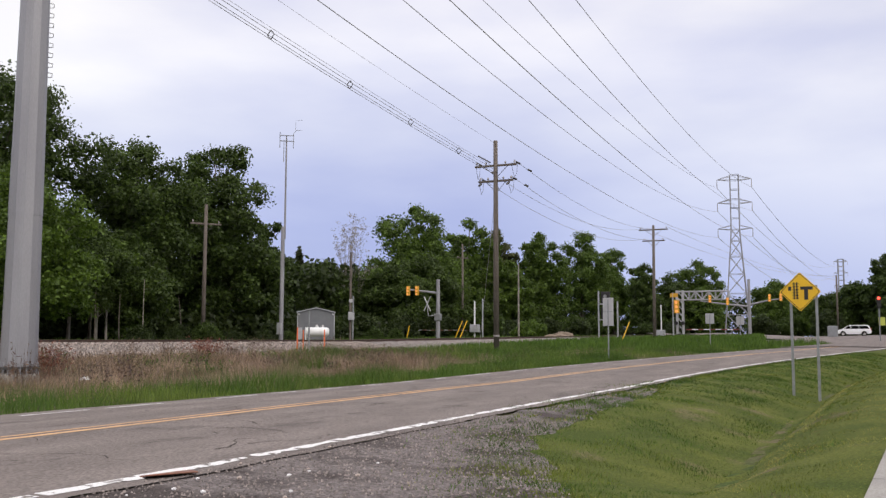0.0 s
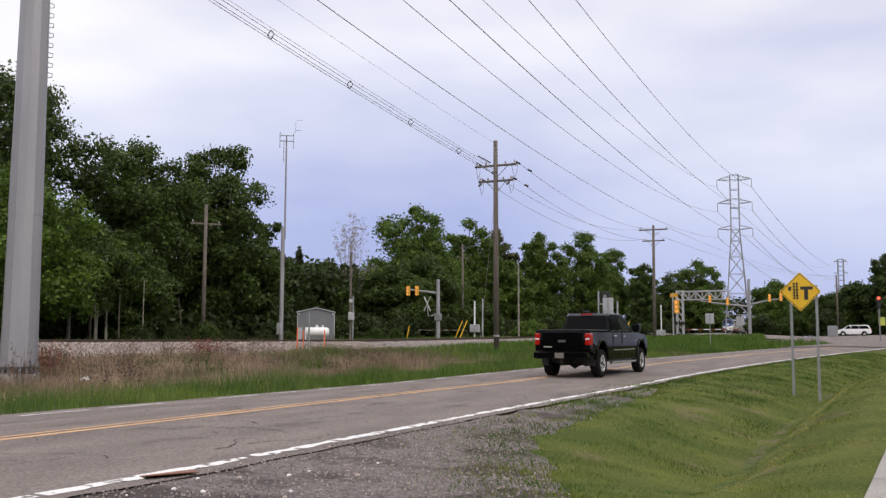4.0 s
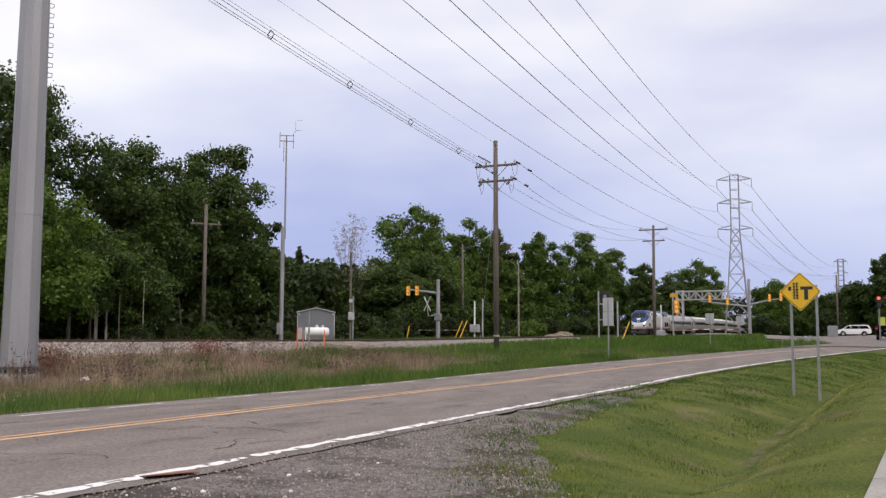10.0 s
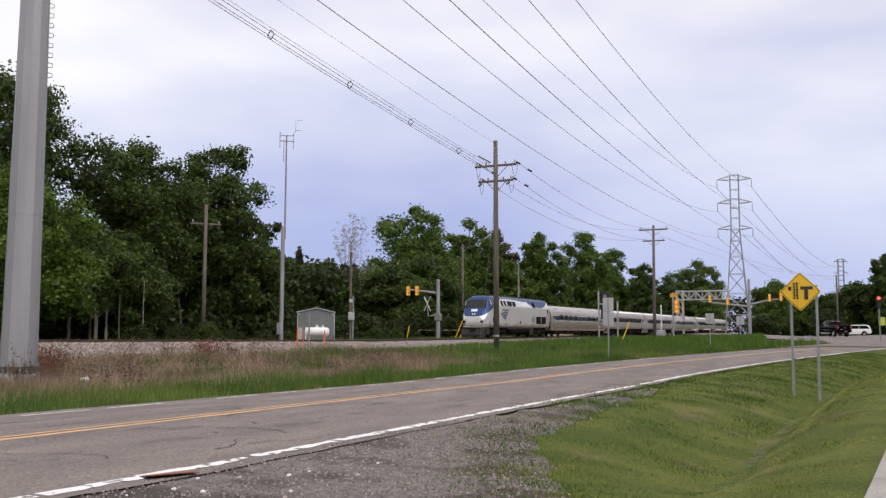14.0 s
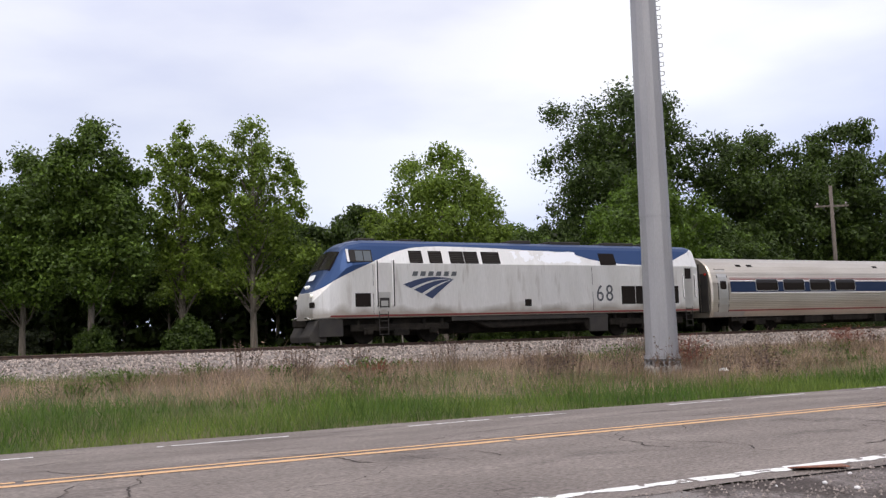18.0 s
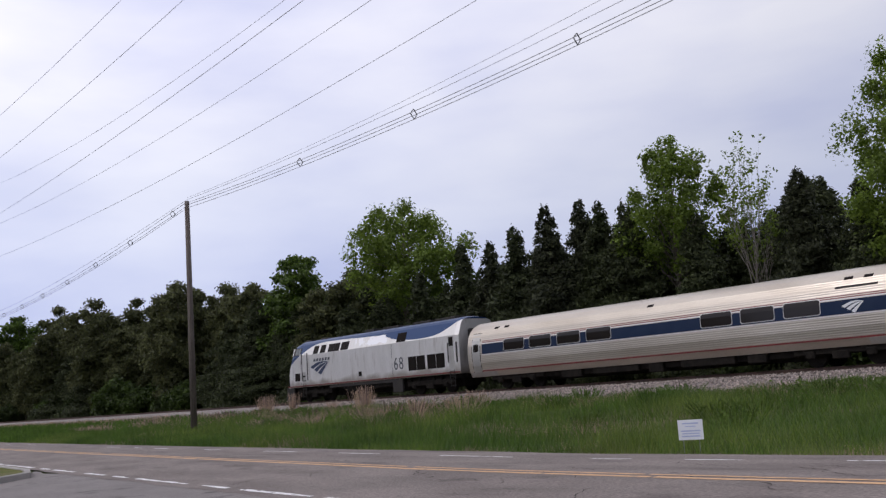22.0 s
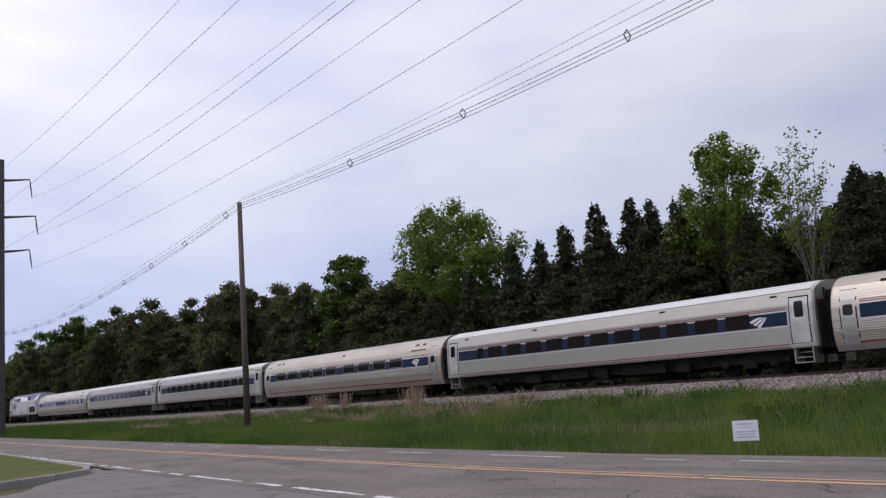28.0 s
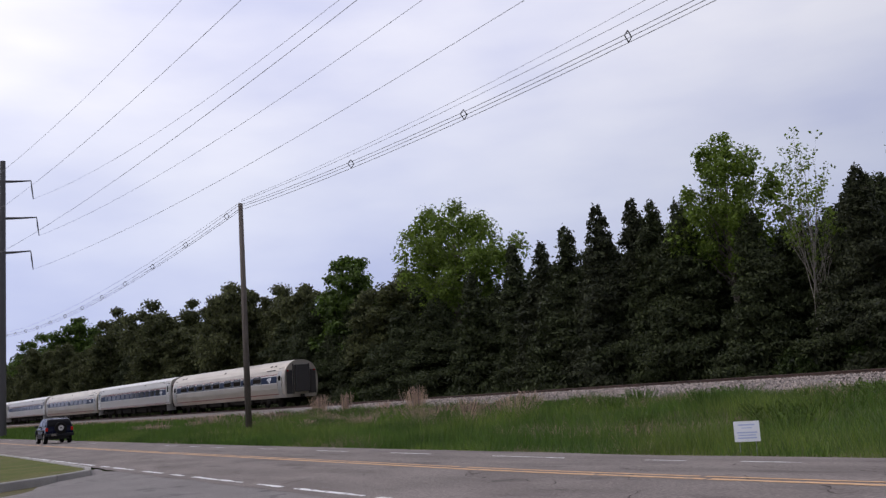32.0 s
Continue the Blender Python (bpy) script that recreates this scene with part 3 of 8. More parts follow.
def broadleaf(x, y, top, r, leaf, label, low=0.2, seed=1, density=1.0, bark=None, lobes=7, gap=0.0, lean=0.0, name="tree", size=None, group="lineside trees"):
    """A broadleaf tree: trunk with limbs, and a crown of billows of leaves."""
    rs = np.random.RandomState(seed)
    z0 = float(ground_z(x, y)) - 0.1
    h = top - z0
    dist = math.hypot(x, y)
    size = size or max(0.10, min(0.30, (0.0019 if dist < 110 else 0.0015) * dist))
    airy = gap >= 0.15
    ob = empty(name, pose(x, y, z0), label, "tree", group)
    zc0 = h * low
    hc = h - zc0
    n = int(np.clip((40 if airy else 46) * density * math.sqrt(hc / (2 * r)), 14, 84))
    cc, cr = [], []
    for k in range(n):
        best, far = None, -1.0
        for trial in range(7):
            f = 0.97 if k == 0 else rs.uniform(0, 1) ** 0.85
            ang = rs.uniform(0, 2 * math.pi)
            rho = 0.15 if k == 0 else rs.uniform(0.15, 1.0) ** 0.5
            br = r * (rs.uniform(0.17, 0.28) if airy else rs.uniform(0.17, 0.32))
            ca, sa = math.cos(ang), math.sin(ang)
            wob = noise.noise((ca * 1.1 + seed * 3.7, sa * 1.1, f * 2.2))
            topk = 1.0 - 0.34 * max(0.0, 0.1 + noise.noise((ca * rho * 1.7, sa * rho * 1.7, seed * 1.9))) * (k > 0)
            env = r * math.sqrt(max(0.05, 1 - ((f - 0.44) / 0.60) ** 2)) * (1.0 + 0.40 * wob)
            out = max(0.0, env * rho - br * 0.75)
            p = (lean * f * h + ca * out, sa * out, zc0 + br * 0.5 + (hc - br * 1.45) * f * topk)
            near = min((math.dist(p, q) / (w + br) for q, w in zip(cc, cr)), default=9.0)
            if near > far:
                best, far = (p, br), near
        if gap and k and noise.noise((best[0][0] * 0.45 + seed, best[0][1] * 0.45, best[0][2] * 0.5)) < -0.62 + gap * 0.9:
            continue
        cc.append(best[0])
        cr.append(best[1])
    cc, cr = np.array(cc), np.array(cr)
    # the billows together fill the crown's height and width
    fill = (1.06 * r) / np.percentile(np.hypot(cc[:, 0] - lean * h * 0.5, cc[:, 1]) + cr * 0.9, 92)
    cc[:, :2] *= max(1.0, fill)
    up = (hc - cr * 0.85) * np.clip((cc[:, 2] - zc0) / np.max(cc[:, 2] - zc0 + cr * 0.0), 0, 1)
    cc[:, 2] = zc0 + np.maximum(up, cr * 0.5)
    area = float(np.sum(cr ** 2)) * 12.6
    count = int(min(30000 if dist < 110 else 24000, (0.80 if airy else 0.85) * area / (1.1 * size * size)))
    leaves = [billow(cc, cr, count, size, rs, 1.2 if airy or dist < 58 else 0.8, 11 if airy else 16)]
    leaves.append(leaf_cloud(cc, cr * 1.3, int(count * 0.22 / len(cc)), size, rs, 1.1 if airy else 0.75))
    if not airy:  # inner foliage closes the crown
        leaves.append(leaf_cloud(cc, cr * 0.72, max(10, int(60 / density)), size * 1.5, rs, 0.8))
        heart = np.array([0, 0, zc0 + hc * 0.45])
        leaves.append(leaf_cloud(heart + (cc - heart) * 0.55, cr * 1.1, 50, size * 1.7, rs))
    part("crown", quads_mesh("crown", np.concatenate(leaves)), leaf, ob)
    bm = bmesh.new()
    r0 = max(0.09, h * 0.0135)
    tp = [(lean * h * f ** 2 + 0.12 * r * noise.noise((x, f * 3, seed)) * f, 0.1 * r * noise.noise((y, f * 3, seed + 9)) * f, h * f) for f in (0, 0.15, 0.35, 0.55, 0.75, 0.93)]
    add_tube(bm, tp, [r0 * 1.35, r0, r0 * 0.8, r0 * 0.55, r0 * 0.3, 0.02], 8)
    for lx, ly, lz in cc[:: 1 if airy else 2]:
        f = max(0.22, min(0.85, lz / h - 0.13))
        i = f * 5
        a, b = tp[int(min(4, i))], tp[int(min(5, i + 1))]
        base = Vector(a).lerp(Vector(b), i - int(i)) if i < 5 else Vector(b)
        limbs(bm, base, [(lx, ly, lz)], r0 * 0.24, rs, 5)
    part("trunk", bm, bark or M_BARK, ob)
    return ob


def conifer(x, y, top, r, leaf, label, seed=1, low=0.05, name="conifer", group="lineside conifers"):
    """A dense pointed evergreen of many short boughs with a ragged edge."""
    rs = np.random.RandomState(seed)
    z0 = float(ground_z(x, y)) - 0.1
    h = top - z0
    size = max(0.10, min(0.30, 0.0022 * math.hypot(x, y)))
    ob = empty(name, pose(x, y, z0), label, "tree", group)
    r0 = max(0.09, h * 0.014)
    bm = bmesh.new()
    add_tube(bm, [(0, 0, 0), (0.05, 0, h * 0.5), (0, 0, h * 0.97)], [r0, r0 * 0.6, 0.02], 7)
    n = int(h * 18)
    f = low + (1 - low) * np.linspace(0, 1, n) ** 1.15
    a = rs.uniform(0, 2 * math.pi, n)
    lump = np.array([noise.noise((math.cos(q) * 1.2 + seed, math.sin(q) * 1.2, z * 4.5)) for q, z in zip(a, f)])
    L = (1.62 * r * (1 - f) ** 0.82 * np.interp(f, (0, 0.12, 0.3), (0.85, 1.0, 1.0)) + 0.16) * (0.92 + 0.5 * lump + rs.uniform(-0.16, 0.16, n))
    L = np.maximum(L, 0.12)
    for k in range(0, n, 5):
        add_tube(bm, [(0, 0, f[k] * h), (math.cos(a[k]) * L[k] * 0.85, math.sin(a[k]) * L[k] * 0.85, f[k] * h + 0.05 * L[k])], [r0 * 0.2, 0.01], 4, False)
    count = int(min(28000, 3.0 * math.pi * r * h * 1.3 / (0.8 * size * size)))
    who = rs.choice(n, count, p=(L + 0.2) / np.sum(L + 0.2))
    u = rs.uniform(0.12, 1.0, count) ** 0.55
    d = np.stack([np.cos(a[who]), np.sin(a[who]), np.zeros(count)], -1)
    t = np.stack([-d[:, 1], d[:, 0], d[:, 2]], -1)
    wide = (0.16 + 0.20 * L[who]) * (1.15 - 0.75 * u)
    p = d * (L[who] * u)[:, None] + t * (rs.normal(size=count) * wide)[:, None]
    p[:, 2] = f[who] * h + L[who] * (0.16 * u - 0.20 * u * u) + rs.normal(0, 0.13, count)
    nrm = 0.55 * d + np.array([0, 0, 0.5]) + 0.75 * rs.normal(size=d.shape)
    zc = rs.uniform(0, 1, 260) ** 1.3
    core = np.stack([rs.normal(0, 0.25, 260) * r * (1 - zc), rs.normal(0, 0.25, 260) * r * (1 - zc), h * (low + (0.93 - low) * zc)], -1)
    leaves = np.concatenate([leaf_quads(p, nrm, size, rs, 0.4), leaf_cloud(core, 0.12 + 0.42 * r * (1 - zc), 26, size * 1.5, rs, 1.0)])
    part("crown", quads_mesh("crown", leaves), leaf, ob)
    part("trunk", bm, M_BARK, ob)
    return ob


def bare_tree(x, y, top, r, label, seed=1, leaf=None, bark=None, name="bare_tree"):
    """A thin tree of bare forking twigs, with a few leaves left."""
    rs = np.random.RandomState(seed)
    z0 = float(ground_z(x, y)) - 0.1
    h = top - z0
    ob = empty(name, pose(x, y, z0), label, "tree", "lineside trees")
    bm = bmesh.new()
    ends = []

    def fork(p, d, length, rad, depth):
        q = p + d * length
        mid = p.lerp(q, 0.5) + Vector(rs.uniform(-1, 1, 3)) * length * 0.07
        add_tube(bm, [p, mid, q], [rad, rad * 0.8, rad * 0.62], 5, False)
        if depth == 0:
            ends.append(q)
            return
        for k in range(3 if depth > 1 else 2):
            nd = (d + Vector(rs.uniform(-1, 1, 3)) * 0.52 + Vector((0, 0, 0.22))).normalized()
            fork(q if k else mid, nd, length * rs.uniform(0.6, 0.85), rad * 0.6, depth - 1)

    for k in range(3):
        fork(Vector((rs.uniform(-0.4, 0.4), rs.uniform(-0.4, 0.4), 0)), Vector((rs.uniform(-0.16, 0.16) * r / 2, rs.uniform(-0.1, 0.1), 1)).normalized(), h * 0.42, 0.13, 4)
    zmax = max(e.z for e in ends)
    xm = max(max(abs(e.x), abs(e.y)) for e in ends)
    for v in bm.verts:
        v.co.z *= h / zmax
        v.co.x *= r / xm
        v.co.y *= r / xm
    part("trunk", bm, bark or M_PALEBARK, ob)
    if leaf:
        pts = [(e.x * r / xm, e.y * r / xm, e.z * h / zmax) for e in ends]
        part("crown", quads_mesh("crown", leaf_cloud(pts, [0.42] * len(pts), 12, 0.10, rs)), leaf, ob)
    return ob


M_WITHERED = leafmat("withered_leaf", (0.34, 0.31, 0.27), 0.3, 0.3)
OAK = "tall dark green broadleaf tree with gaps in its crown"
MAPLE = "dense dark green broadleaf tree at the wood's edge"
ASH = "slender light green tree with sparse feathery leaves"
FRESH = "bright green leafy tree behind the tracks"
CEDAR = "dark narrow evergreen tree beside the tracks"
FAR = "distant rounded green tree beyond the crossing"

broadleaf(51.5, 62, 22.5, 8.1, M_LEAF_DARK, OAK, 0.38, 1, 1.2, lobes=10, gap=0.12)
broadleaf(41.0, 47, 12.0, 4.7, M_LEAF_YELLOW, FRESH, 0.08, 2, 1.5, lobes=9)
broadleaf(64.5, 60, 19.4, 6.6, M_LEAF_DARK, MAPLE, 0.08, 3, 1.5, lobes=11)
broadleaf(75.3, 60, 20.9, 6.2, M_LEAF_DARK, MAPLE, 0.08, 4, 1.4, lobes=11)
broadleaf(81.5, 58, 13.5, 3.6, M_LEAF_DARK, OAK, 0.1, 5, 1.0, lobes=8, gap=0.1)
broadleaf(58.0, 55, 10.0, 4.0, M_LEAF_DARK, MAPLE, 0.02, 6, 1.3)
broadleaf(24.6, 46, 11.8, 4.0, M_LEAF_LIGHT, ASH, 0.40, 7, 1.3, lobes=9, gap=0.34)
broadleaf(110.6, 70, 12.1, 5.4, M_LEAF_DARK, MAPLE, 0.02, 8, 1.3)
conifer(113.9, 75, 14.3, 1.6, M_NEEDLE, CEDAR, 9)
bare_tree(113, 66, 18.9, 3.5, "pale half-dead tree with thin twigs and withered leaves", 10, M_WITHERED)
broadleaf(145.7, 72, 24.8, 9.6, M_LEAF_MID, FRESH, 0.05, 11, 1.2, lobes=13)
broadleaf(137, 66, 15.0, 6.5, M_LEAF_DARK, MAPLE, 0.03, 12, 1.2, lobes=8)
broadleaf(184, 78, 27.0, 7.5, M_LEAF_MID, FRESH, 0.05, 13, 1.0, lobes=11)
broadleaf(219, 85, 28.6, 7.0, M_GREY_LEAF, "grey-green tree behind the others", 0.1, 14, 1.0)
broadleaf(117.4, 62, 11.6, 5.2, M_LEAF_DARK, MAPLE, 0.01, 15, 1.2)
broadleaf(222.8, 75, 28.0, 7.2, M_LEAF_MID, FAR, 0.04, 16, 1.0, lobes=10)
broadleaf(278, 80, 34.4, 9.4, M_LEAF_MID, FAR, 0.04, 17, 1.0, lobes=10)
broadleaf(297, 75, 30.6, 8.2, M_LEAF_MID, FAR, 0.04, 18, 1.0, lobes=9)
broadleaf(187, 70, 18.1, 5.6, M_LEAF_MID, FRESH, 0.03, 19, 1.0)
broadleaf(260, 57, 22.3, 5.5, M_LEAF_DARK, FAR, 0.05, 20, 1.0)
broadleaf(320, 52, 28.0, 10.6, M_LEAF_MID, FAR, 0.04, 21, 1.0, lobes=9)
broadleaf(280, 54.5, 20.0, 7.4, M_LEAF_DARK, FAR, 0.04, 22, 1.0)
broadleaf(300, 26, 19.5, 8.7, M_LEAF_MID, FAR, 0.03, 23, 1.0)
broadleaf(282, 45, 16.8, 6.0, M_LEAF_MID, FAR, 0.03, 24, 1.0)
broadleaf(232, 2.4, 14.6, 7.0, M_LEAF_DARK, "dark broadleaf tree at the far end of the road", 0.03, 25, 1.1)
broadleaf(224, -4.0, 20.0, 5.4, M_LEAF_DARK, "dark broadleaf tree at the far end of the road", 0.03, 26, 1.1)
broadleaf(228, -9.0, 17.0, 5.4, M_LEAF_DARK, "dark broadleaf tree at the far end of the road", 0.03, 27, 1.1)
broadleaf(238, 8.5, 12.0, 5.0, M_LEAF_DARK, "dark broadleaf tree at the far end of the road", 0.03, 28, 1.1)
broadleaf(262, 14.0, 12.5, 6.0, M_LEAF_MID, FAR, 0.03, 29, 1.0)

broadleaf(124, 43.5, 3.9, 2.3, M_LEAF_YELLOW, "bright yellow-green bush beside the tracks", 0.0, 30, 1.2, name="bush", group="shrubs at the wood's edge", size=0.16)["category"] = "shrub"
conifer(-10.5, 45, 11.6, 2.7, M_NEEDLE, CEDAR, 31)
conifer(-7.2, 47, 11.8, 2.3, M_NEEDLE, CEDAR, 32)
conifer(-5.0, 46, 10.0, 1.8, M_NEEDLE, CEDAR, 33)
broadleaf(3.3, 50, 11.1, 2.6, M_LEAF_MID, FRESH, 0.24, 34, 1.1, gap=0.1)
broadleaf(6.1, 47, 12.3, 3.1, M_LEAF_MID, FRESH, 0.26, 35, 1.3, gap=0.1, lobes=8)
broadleaf(10.6, 48, 12.6, 2.3, M_LEAF_LIGHT, ASH, 0.24, 36, 1.3, gap=0.22)
broadleaf(14.3, 48, 13.2, 3.0, M_LEAF_LIGHT, ASH, 0.24, 37, 1.3, gap=0.22, lobes=8)
broadleaf(26.1, 62, 10.2, 4.2, M_LEAF_DARK, MAPLE, 0.1, 38, 1.0)
broadleaf(-19.2, 47, 17.1, 4.3, M_LEAF_LIGHT, "tall light green tree with a full crown behind the tracks", 0.3, 39, 1.3, lobes=12, gap=0.12)
broadleaf(-34.1, 47, 15.7, 3.5, M_LEAF_LIGHT, ASH, 0.42, 40, 1.1, gap=0.18, lobes=8)
bare_tree(-28.4, 46, 14.3, 3.0, "half-dead pale tree with bare twigs", 41, M_LEAF_LIGHT)
conifer(-42.9, 45, 12.9, 2.0, M_NEEDLE_BROWN, CEDAR, 42)
conifer(-41.2, 46.5, 13.1, 1.9, M_NEEDLE_BROWN, CEDAR, 43)
conifer(-39.2, 46, 12.5, 1.9, M_NEEDLE, CEDAR, 44)
conifer(-36.3, 45, 11.8, 2.1, M_NEEDLE, CEDAR, 45)
conifer(-25.2, 46, 11.5, 2.4, M_NEEDLE_BROWN, CEDAR, 46)
conifer(-47.1, 46, 12.3, 2.3, M_NEEDLE, CEDAR, 47)
conifer(-31.5, 45.5, 10.2, 2.2, M_NEEDLE, CEDAR, 48)
conifer(-22.2, 46.5, 10.4, 2.2, M_NEEDLE, CEDAR, 49)
broadleaf(-67.9, 52, 18.7, 5.8, M_LEAF_LIGHT, "light green round-topped tree above the dark evergreens", 0.45, 50, 1.2, lobes=10, gap=0.15)
broadleaf(-84, 50, 16.4, 4.4, M_LEAF_MID, FRESH, 0.1, 51, 1.2, lobes=9)
conifer(-55.3, 48, 12.5, 1.7, M_NEEDLE, CEDAR, 52)
conifer(-50.8, 47, 11.9, 1.9, M_NEEDLE_BROWN, CEDAR, 53)
conifer(-59.5, 47, 10.8, 2.0, M_NEEDLE, CEDAR, 54)
broadleaf(-103.8, 52, 16.2, 4.0, M_GREY_LEAF, "grey-green tree in the far wood", 0.12, 55, 1.0)
broadleaf(-124, 54, 16.8, 4.4, M_LEAF_DARK, "dark tree in the far wood", 0.08, 56, 1.0)
broadleaf(-143, 56, 19.0, 5.0, M_GREY_LEAF, "grey-green tree in the far wood", 0.08, 57, 1.0)
broadleaf(-156, 54, 20.4, 6.0, M_GREY_LEAF, "grey-green tree in the far wood", 0.08, 58, 1.0)
broadleaf(-182, 56, 22.0, 6.0, M_GREY_LEAF, "grey-green tree in the far wood", 0.08, 59, 1.0)
broadleaf(-208, 56, 23.1, 7.0, M_LEAF_MID, "green tree in the far wood", 0.06, 60, 1.0)
broadleaf(-240, 56, 22.4, 8.0, M_LEAF_MID, "green tree in the far wood", 0.06, 61, 1.0)
broadleaf(-280, 58, 18.2, 7.0, M_LEAF_MID, "green tree in the far wood", 0.06, 62, 1.0)

mat_grey2 = leafmat("leaf_dull_green", (0.086, 0.098, 0.042), 0.4, 0.3, 0.08)
# filler of the wood: a few kinds, repeated as trees of their own
wood_rng = random.Random(21)
kinds = [
    broadleaf(34, 56, 8.6, 3.2, M_LEAF_DARK, "leafy tree with a thin trunk in the wood", 0.36, 71, 1.0, bark=M_PALEBARK, name="wood_tree", group="trees of the wood"),
    broadleaf(17, 57, 9.4, 3.0, M_LEAF_MID, "leafy tree with a thin trunk in the wood", 0.38, 72, 1.0, name="wood_tree", group="trees of the wood"),
    broadleaf(20.5, 60, 9.8, 3.4, M_LEAF_DARK, "leafy tree with a thin trunk in the wood", 0.34, 73, 1.0, bark=M_PALEBARK, name="wood_tree", group="trees of the wood"),
    conifer(1.5, 56, 8.8, 2.8, M_NEEDLE, "dark evergreen in the wood", 74, name="wood_conifer", group="evergreens of the wood"),
    conifer(-23.5, 52, 9.2, 3.1, M_NEEDLE, "dark evergreen in the wood", 75, name="wood_conifer", group="evergreens of the wood"),
]
grey_kinds = [
    broadleaf(-96, 50, 11.5, 3.4, M_GREY_LEAF, "grey-green tree in the far wood", 0.1, 76, 1.0, size=0.15, name="wood_tree", group="trees of the wood"),
    broadleaf(-88, 49, 11.0, 3.2, mat_grey2, "dull green tree in the far wood", 0.1, 77, 1.0, size=0.15, name="wood_tree", group="trees of the wood"),
]
shrubs = [
    broadleaf(30, 44.6, 3.6, 1.9, M_LEAF_DARK, "low leafy shrub at the wood's edge", 0.0, 81, 1.6, name="shrub", group="shrubs at the wood's edge", size=0.12),
    broadleaf(-2, 44.2, 3.0, 1.7, M_SHADED_LEAF, "low shrub at the wood's edge in the shaded leaf colour", 0.0, 82, 1.6, name="shrub", group="shrubs at the wood's edge", size=0.12),
]
for s in shrubs:
    s["category"] = "shrub"


def scatter(src, x, y, s):
    return copy_thing(src, pose(x, y, float(ground_z(x, y)) - 0.1, 0, 0, wood_rng.uniform(0, 360)) @ Matrix.Diagonal((s, s, s * wood_rng.uniform(0.9, 1.15), 1)))


for k in range(46):  # deciduous wood to the right of the evergreens
    scatter(kinds[k % 3], wood_rng.uniform(18, 60), wood_rng.uniform(50, 66), wood_rng.uniform(0.72, 1.02))
for k in range(16):
    scatter(kinds[k % 3], wood_rng.uniform(84, 135), wood_rng.uniform(60, 80), wood_rng.uniform(0.85, 1.15))
for k in range(52):  # evergreens along the track, running to the left
    x = -21 - k * 1.4 + wood_rng.uniform(-1, 1)
    scatter(kinds[3 + k % 2], x, wood_rng.uniform(46, 54), wood_rng.uniform(0.85, 1.12) * (1.0 if x > -60 else 1.1))
for k in range(22):
    scatter(kinds[3 + k % 2], wood_rng.uniform(-52, -23), wood_rng.uniform(49, 55), wood_rng.uniform(1.1, 1.3))
for k in range(64):  # far wood on the left
    x = -74 - k * 3.3
    scatter(grey_kinds[k % 2] if k % 5 < 4 else kinds[3], x, wood_rng.uniform(46, 58), wood_rng.uniform(1.05, 1.42))
for k in range(20):
    scatter(kinds[k % 3], wood_rng.uniform(-6, 18), wood_rng.uniform(55, 66), wood_rng.uniform(0.6, 0.8))
for k in range(44):
    x = wood_rng.uniform(-90, 92)
    scatter(shrubs[k % 2], x, wood_rng.uniform(44.0, 48.5), wood_rng.uniform(0.35, 0.7) if x > -2 else wood_rng.uniform(0.5, 1.0))
for k in range(24):
    scatter(shrubs[k % 2], wood_rng.uniform(92, 300), wood_rng.uniform(46, 60), wood_rng.uniform(0.9, 1.6))
for k in range(24):
    scatter(shrubs[k % 2], wood_rng.uniform(-240, -90), wood_rng.uniform(44, 48), wood_rng.uniform(0.9, 1.6))
for k in range(14):
    scatter(shrubs[k % 2], wood_rng.uniform(215, 260), wood_rng.uniform(-14, 26), wood_rng.uniform(1.2, 2.0))

# thin pale trunks that stand at the wood's edge
for k in range(11):
    x = wood_rng.uniform(16, 58)
    y = wood_rng.uniform(45.5, 49)
    h = wood_rng.uniform(2.8, 4.8)
    z = float(ground_z(x, y))
    ob = tagged(part("sapling", tube([(x, y, z - 0.1), (x + wood_rng.uniform(-0.15, 0.15), y, z + h * 0.5), (x + wood_rng.uniform(-0.3, 0.3), y, z + h)], [0.05, 0.038, 0.018], 6), M_BARK if k % 3 else M_PALEBARK),
                "thin bare trunk at the wood's edge", "tree trunk", "saplings at the wood's edge")

# deep wood behind: one mass of foliage that closes the gaps, coloured as if shaded
rs = np.random.RandomState(77)
n = 7600
wx = rs.uniform(-300, 330, n)
wy = 62 + rs.uniform(0, 10, n) + np.clip((wx - 90) * 0.16, 0, 40)
hmax = np.interp(wx, (-300, -160, -90, -60, -24, -18, -10, 16, 40, 90, 140, 330), (15, 15, 12.5, 11.5, 8.5, 4.5, 5.5, 7.5, 8.5, 9, 11, 13))
wz = ground_z(wx, wy) + hmax * rs.uniform(0.0, 1.0, n) ** 1.25
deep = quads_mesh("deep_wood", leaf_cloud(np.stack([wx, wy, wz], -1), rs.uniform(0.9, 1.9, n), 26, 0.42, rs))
tagged(part("deep_wood", deep, M_SHADED_LEAF), "foliage deep in the wood, its shade put into the leaf colour", "woodland", kind="stuff")

# unseen trees added behind the camera to shape reflections; kept low here
for k in range(16):
    scatter(kinds[k % 3], -85 + k * 5.6, wood_rng.uniform(-62, -50), wood_rng.uniform(0.36, 0.5))
# tall unseen trees, added so that flanks reflect dark towards the right
for k in range(44):
    scatter(kinds[k % 3], 8 + k * 5.4, wood_rng.uniform(-36, -28), wood_rng.uniform(2.2, 2.9))

# likewise unseen, added to darken far-left reflections and block sky light there
for k in range(28):
    scatter(kinds[k % 3], -72 - k * 8.0, wood_rng.uniform(-36, -26), wood_rng.uniform(2.0, 2.7))

